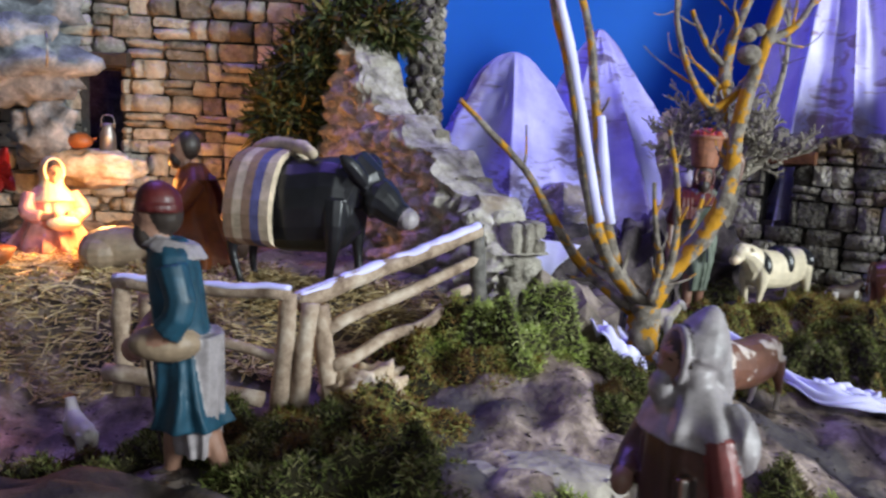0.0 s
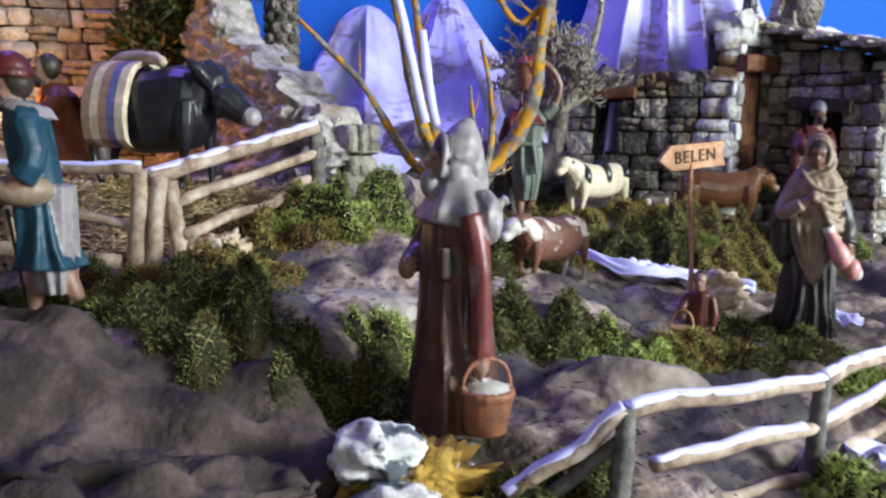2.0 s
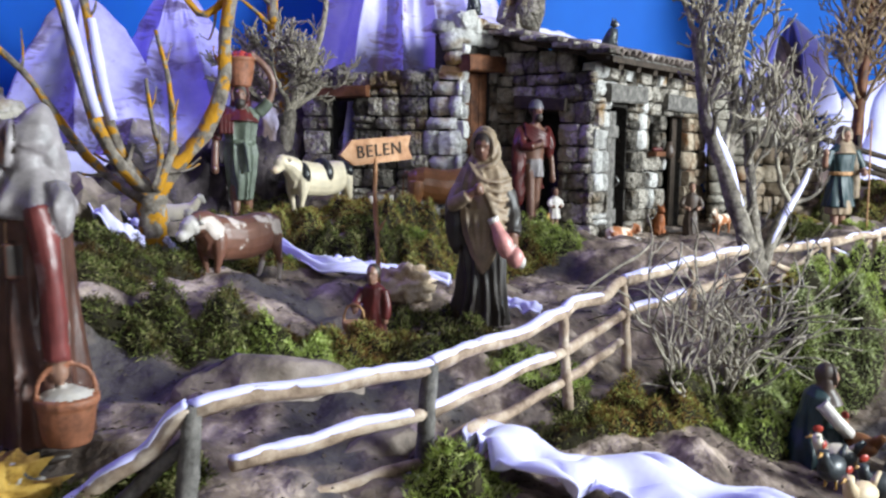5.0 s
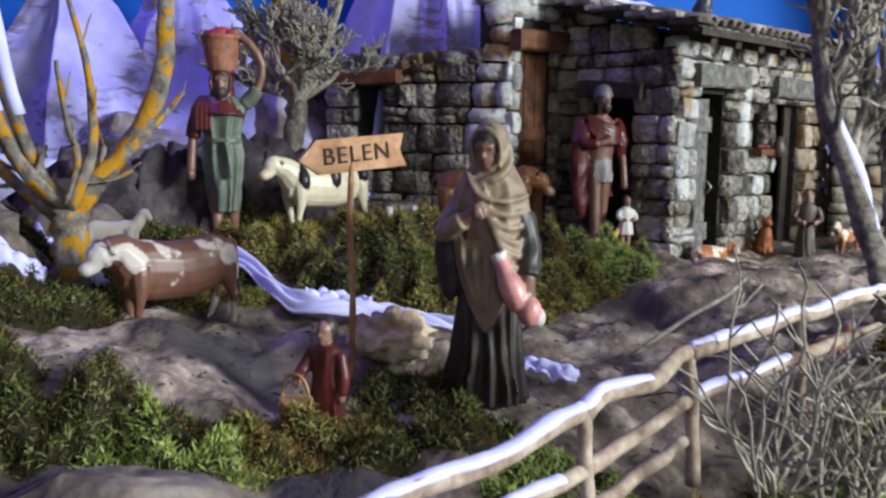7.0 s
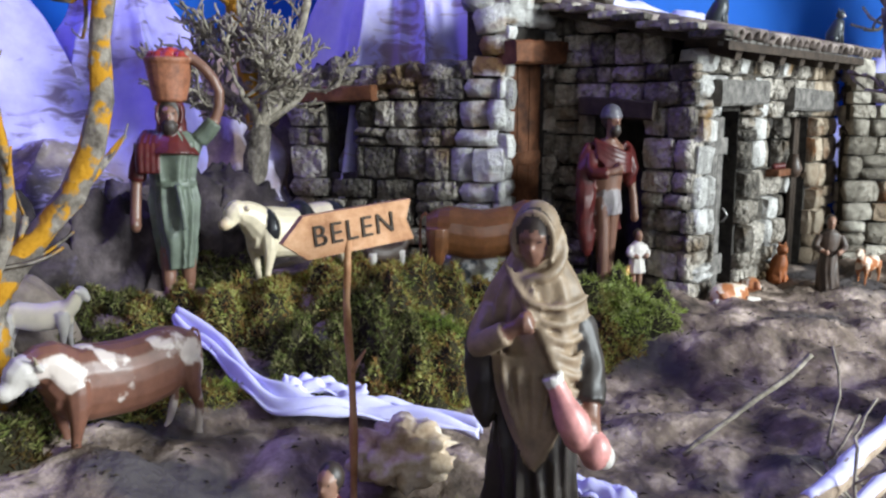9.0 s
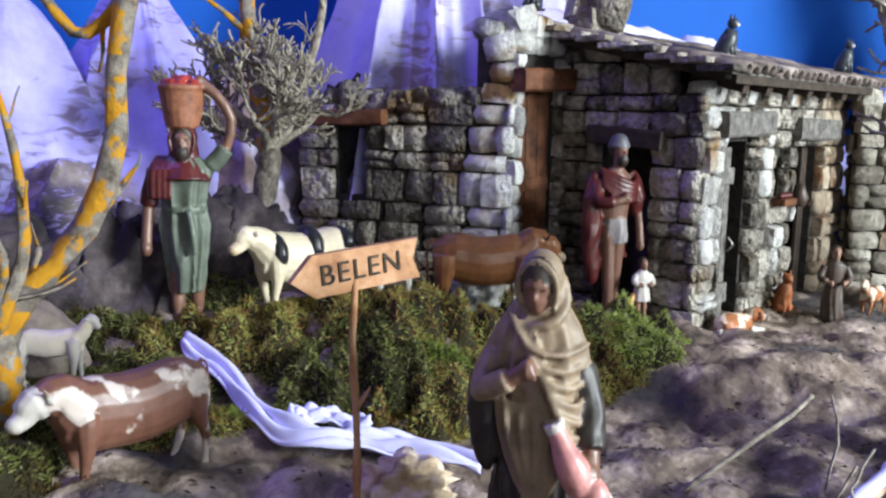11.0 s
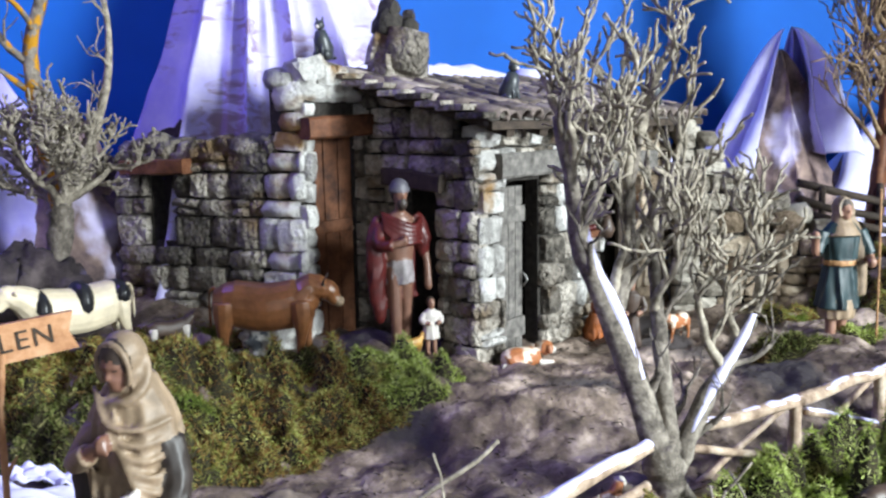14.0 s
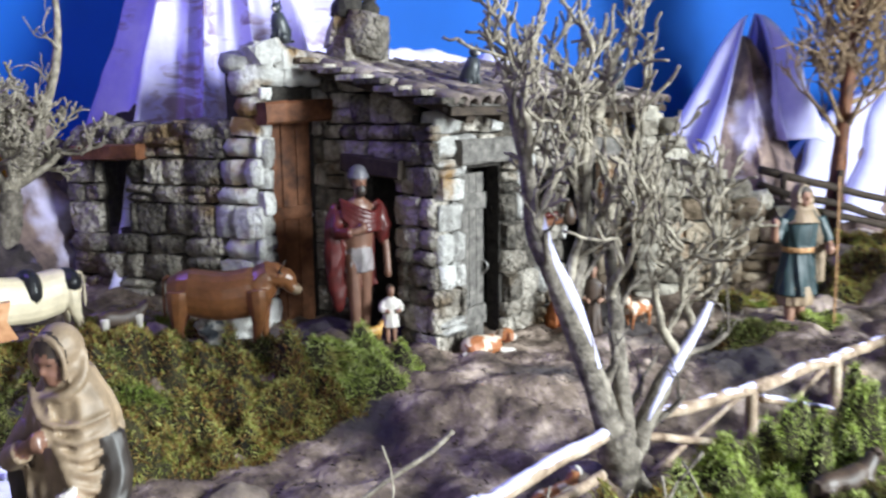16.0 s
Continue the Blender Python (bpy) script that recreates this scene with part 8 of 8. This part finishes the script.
G, B, Y = M_MOSS, M_MOSS_BRIGHT, M_MOSS_BROWN
green, bright, brown = "cushion of dark green moss on the brown paper", "cushion of bright green moss by the fence", "thick brown-green moss on the bank"
MOSS = [
    (0.095, 0.675, 0.062, 0.045, 0.026, B, bright), (0.045, 0.645, 0.075, 0.04, 0.018, Y, brown), (-0.10, 0.555, 0.10, 0.04, 0.014, G, green),
    (-0.02, 0.560, 0.07, 0.035, 0.016, Y, brown), (-0.03, 0.500, 0.085, 0.030, 0.018, G, green), (0.015, 0.442, 0.085, 0.040, 0.022, G, green),
    (0.095, 0.452, 0.035, 0.035, 0.018, G, green), (0.110, 0.482, 0.035, 0.018, 0.014, B, bright), (0.00, 0.305, 0.08, 0.030, 0.014, G, green),
    (-0.21, 0.535, 0.05, 0.03, 0.012, G, green), (0.175, 0.60, 0.04, 0.03, 0.012, G, green), (0.20, 0.325, 0.045, 0.025, 0.012, G, green),
    (0.255, 0.535, 0.085, 0.035, 0.020, G, green), (0.315, 0.515, 0.06, 0.03, 0.016, B, bright), (0.385, 0.535, 0.07, 0.03, 0.014, Y, brown),
    (0.465, 0.525, 0.07, 0.03, 0.014, G, green), (0.475, 0.605, 0.055, 0.03, 0.012, G, green), (0.53, 0.49, 0.05, 0.025, 0.012, B, bright),
    (0.385, 0.895, 0.105, 0.040, 0.018, Y, brown), (0.470, 0.832, 0.085, 0.055, 0.018, G, green), (0.565, 0.835, 0.090, 0.065, 0.022, Y, brown),
    (0.655, 0.865, 0.085, 0.055, 0.020, Y, brown), (0.735, 0.890, 0.060, 0.045, 0.020, B, bright), (0.51, 0.775, 0.05, 0.025, 0.022, Y, brown), (0.47, 0.92, 0.10, 0.04, 0.010, Y, brown),
    (0.60, 0.925, 0.09, 0.03, 0.010, G, green), (0.25, 0.765, 0.08, 0.025, 0.010, G, green), (0.19, 0.665, 0.04, 0.03, 0.012, G, green),
    (0.385, 0.315, 0.035, 0.028, 0.022, B, bright), (-0.30, 0.50, 0.08, 0.035, 0.010, G, green), (0.55, 0.435, 0.045, 0.022, 0.012, G, green), (0.60, 0.435, 0.06, 0.025, 0.014, Y, brown), (0.69, 0.455, 0.07, 0.035, 0.020, G, green),
    (0.79, 0.50, 0.08, 0.045, 0.022, B, bright), (0.88, 0.575, 0.06, 0.04, 0.014, Y, brown), (0.97, 0.61, 0.07, 0.04, 0.026, B, bright),
    (1.06, 0.635, 0.06, 0.040, 0.032, B, bright), (1.16, 0.655, 0.08, 0.045, 0.034, B, bright), (1.28, 0.68, 0.08, 0.05, 0.030, B, bright),
    (1.05, 0.55, 0.11, 0.045, 0.016, G, green), (1.165, 0.855, 0.055, 0.026, 0.012, G, green), (1.27, 0.86, 0.035, 0.022, 0.008, B, bright),
    (1.40, 0.93, 0.07, 0.03, 0.016, Y, brown), (1.35, 0.985, 0.05, 0.03, 0.04, G, green), (1.24, 0.965, 0.06, 0.025, 0.010, Y, brown),
    (0.78, 0.475, 0.06, 0.035, 0.024, M_MOSS_PALE, "pale grey-green moss on the bank below the fence"), (0.86, 0.51, 0.075, 0.04, 0.024, M_MOSS_PALE, "pale grey-green moss on the bank below the fence"), (0.71, 0.42, 0.06, 0.03, 0.02, B, bright), (0.95, 0.54, 0.07, 0.04, 0.026, B, bright), (0.30, 0.83, 0.07, 0.03, 0.014, G, green), (0.27, 0.90, 0.07, 0.03, 0.014, G, green), (0.20, 0.90, 0.05, 0.03, 0.012, G, green),
    (0.215, 0.690, 0.06, 0.030, 0.014, G, green), (0.225, 0.805, 0.07, 0.040, 0.014, G, green), (0.335, 0.770, 0.05, 0.025, 0.010, Y, brown),
    (1.52, 1.02, 0.10, 0.04, 0.012, Y, brown), (0.56, 1.02, 0.09, 0.03, 0.008, Y, brown), (0.36, 0.99, 0.06, 0.03, 0.014, G, green),
]
for k, row in enumerate(MOSS):
    moss(*row, seed=k + 1)


def straw(name, cx, cy, rx, ry, count, seed, label):
    rng = np.random.default_rng(seed)
    vs, fs = [], []
    for i in range(count):
        a, q = rng.uniform(0, 2 * math.pi), math.sqrt(rng.uniform(0, 1))
        x, y = cx + rx * q * math.cos(a), cy + ry * q * math.sin(a)
        z = ground_z(x, y) + rng.uniform(0.001, 0.012) * (1 - q * 0.6)
        d = Vector((rng.normal(), rng.normal(), rng.normal() * 0.25)).normalized() * rng.uniform(0.008, 0.022)
        s = d.cross(Vector((0, 0, 1))).normalized() * 0.0007
        up = Vector((0, 0, 0.0007))
        p = Vector((x, y, z))
        b = len(vs)
        vs += [p - d / 2 - s, p - d / 2 + s, p - d / 2 + up, p + d / 2 - s, p + d / 2 + s, p + d / 2 + up]
        fs += [(b, b + 3, b + 5, b + 2), (b + 1, b + 2, b + 5, b + 4), (b, b + 1, b + 4, b + 3)]
    me = bpy.data.meshes.new(name)
    me.from_pydata(vs, [], fs)
    me.materials.append(M_STRAW)
    tagged(new(name, me), label, "straw", kind="stuff")


straw("straw", -0.30, 0.76, 0.20, 0.10, 5200, 1, "golden straw strewn over the stable floor")
straw("straw", -0.06, 0.70, 0.14, 0.06, 2600, 2, "golden straw strewn behind the pole fence")


def evergreen(name, centre, size, count, seed, label):
    rng = np.random.default_rng(seed)
    c = np.array(centre)
    pts = rng.normal(0, 1, (count, 3))
    pts /= np.linalg.norm(pts, axis=1)[:, None]
    r = rng.uniform(0.25, 1.0, count) ** 0.5
    lump_ = np.array([1 + 0.55 * noise.noise(Vector(p * 2.2) + Vector((seed * 5.0, 0, 0))) for p in pts])
    roots = c + pts * (r * lump_)[:, None] * np.array(size)
    normals = pts * 0.7 + np.array((0, -0.15, -0.35))
    vs, fs = sprigs(roots, normals, 0.020, 0.0021, rng, 0.9)
    me = bpy.data.meshes.new(name)
    me.from_pydata(vs.tolist(), [], fs)
    me.materials.append(M_IVY)
    tagged(new(name, me), label, "plant", kind="stuff")


evergreen("evergreen_sprays", (-0.135, 1.01, 0.415), (0.048, 0.028, 0.065), 4200, 1, "dark evergreen sprays hanging on the stable wall")
evergreen("evergreen_sprays", (-0.055, 0.995, 0.520), (0.065, 0.03, 0.032), 3800, 2, "dark evergreen sprays over the rubble wall")
evergreen("evergreen_sprays", (-0.115, 1.00, 0.480), (0.035, 0.025, 0.04), 1800, 3, "dark evergreen sprays hanging on the stable wall")

# dry needles and bits of bark on the bare ground
rng = np.random.default_rng(77)
vs, fs = [], []
for i in range(5200):
    x, y = rng.uniform(-0.5, 1.5), rng.uniform(0.25, 1.0)
    z = ground_z(x, y) + crumple(x, y) + 0.0008
    a = rng.uniform(0, 6.28)
    L_ = rng.uniform(0.002, 0.008)
    d, s = Vector((math.cos(a), math.sin(a), rng.normal() * 0.2)) * L_, Vector((-math.sin(a), math.cos(a), 0)) * rng.uniform(0.0004, 0.0011)
    p_ = Vector((x, y, z))
    b = len(vs)
    vs += [p_ - s, p_ + s, p_ + d + s * 0.4, p_ + d - s * 0.4, p_ + d * 0.5 + Vector((0, 0, 0.0012))]
    fs += [(b, b + 1, b + 4), (b + 1, b + 2, b + 4), (b + 2, b + 3, b + 4), (b + 3, b, b + 4)]
me = bpy.data.meshes.new("ground_litter")
me.from_pydata(vs, [], fs)
me.materials.append(M_WOOD_DARK)
tagged(new("ground_litter", me), "dry needles and bark bits on the brown paper", "litter", kind="stuff")
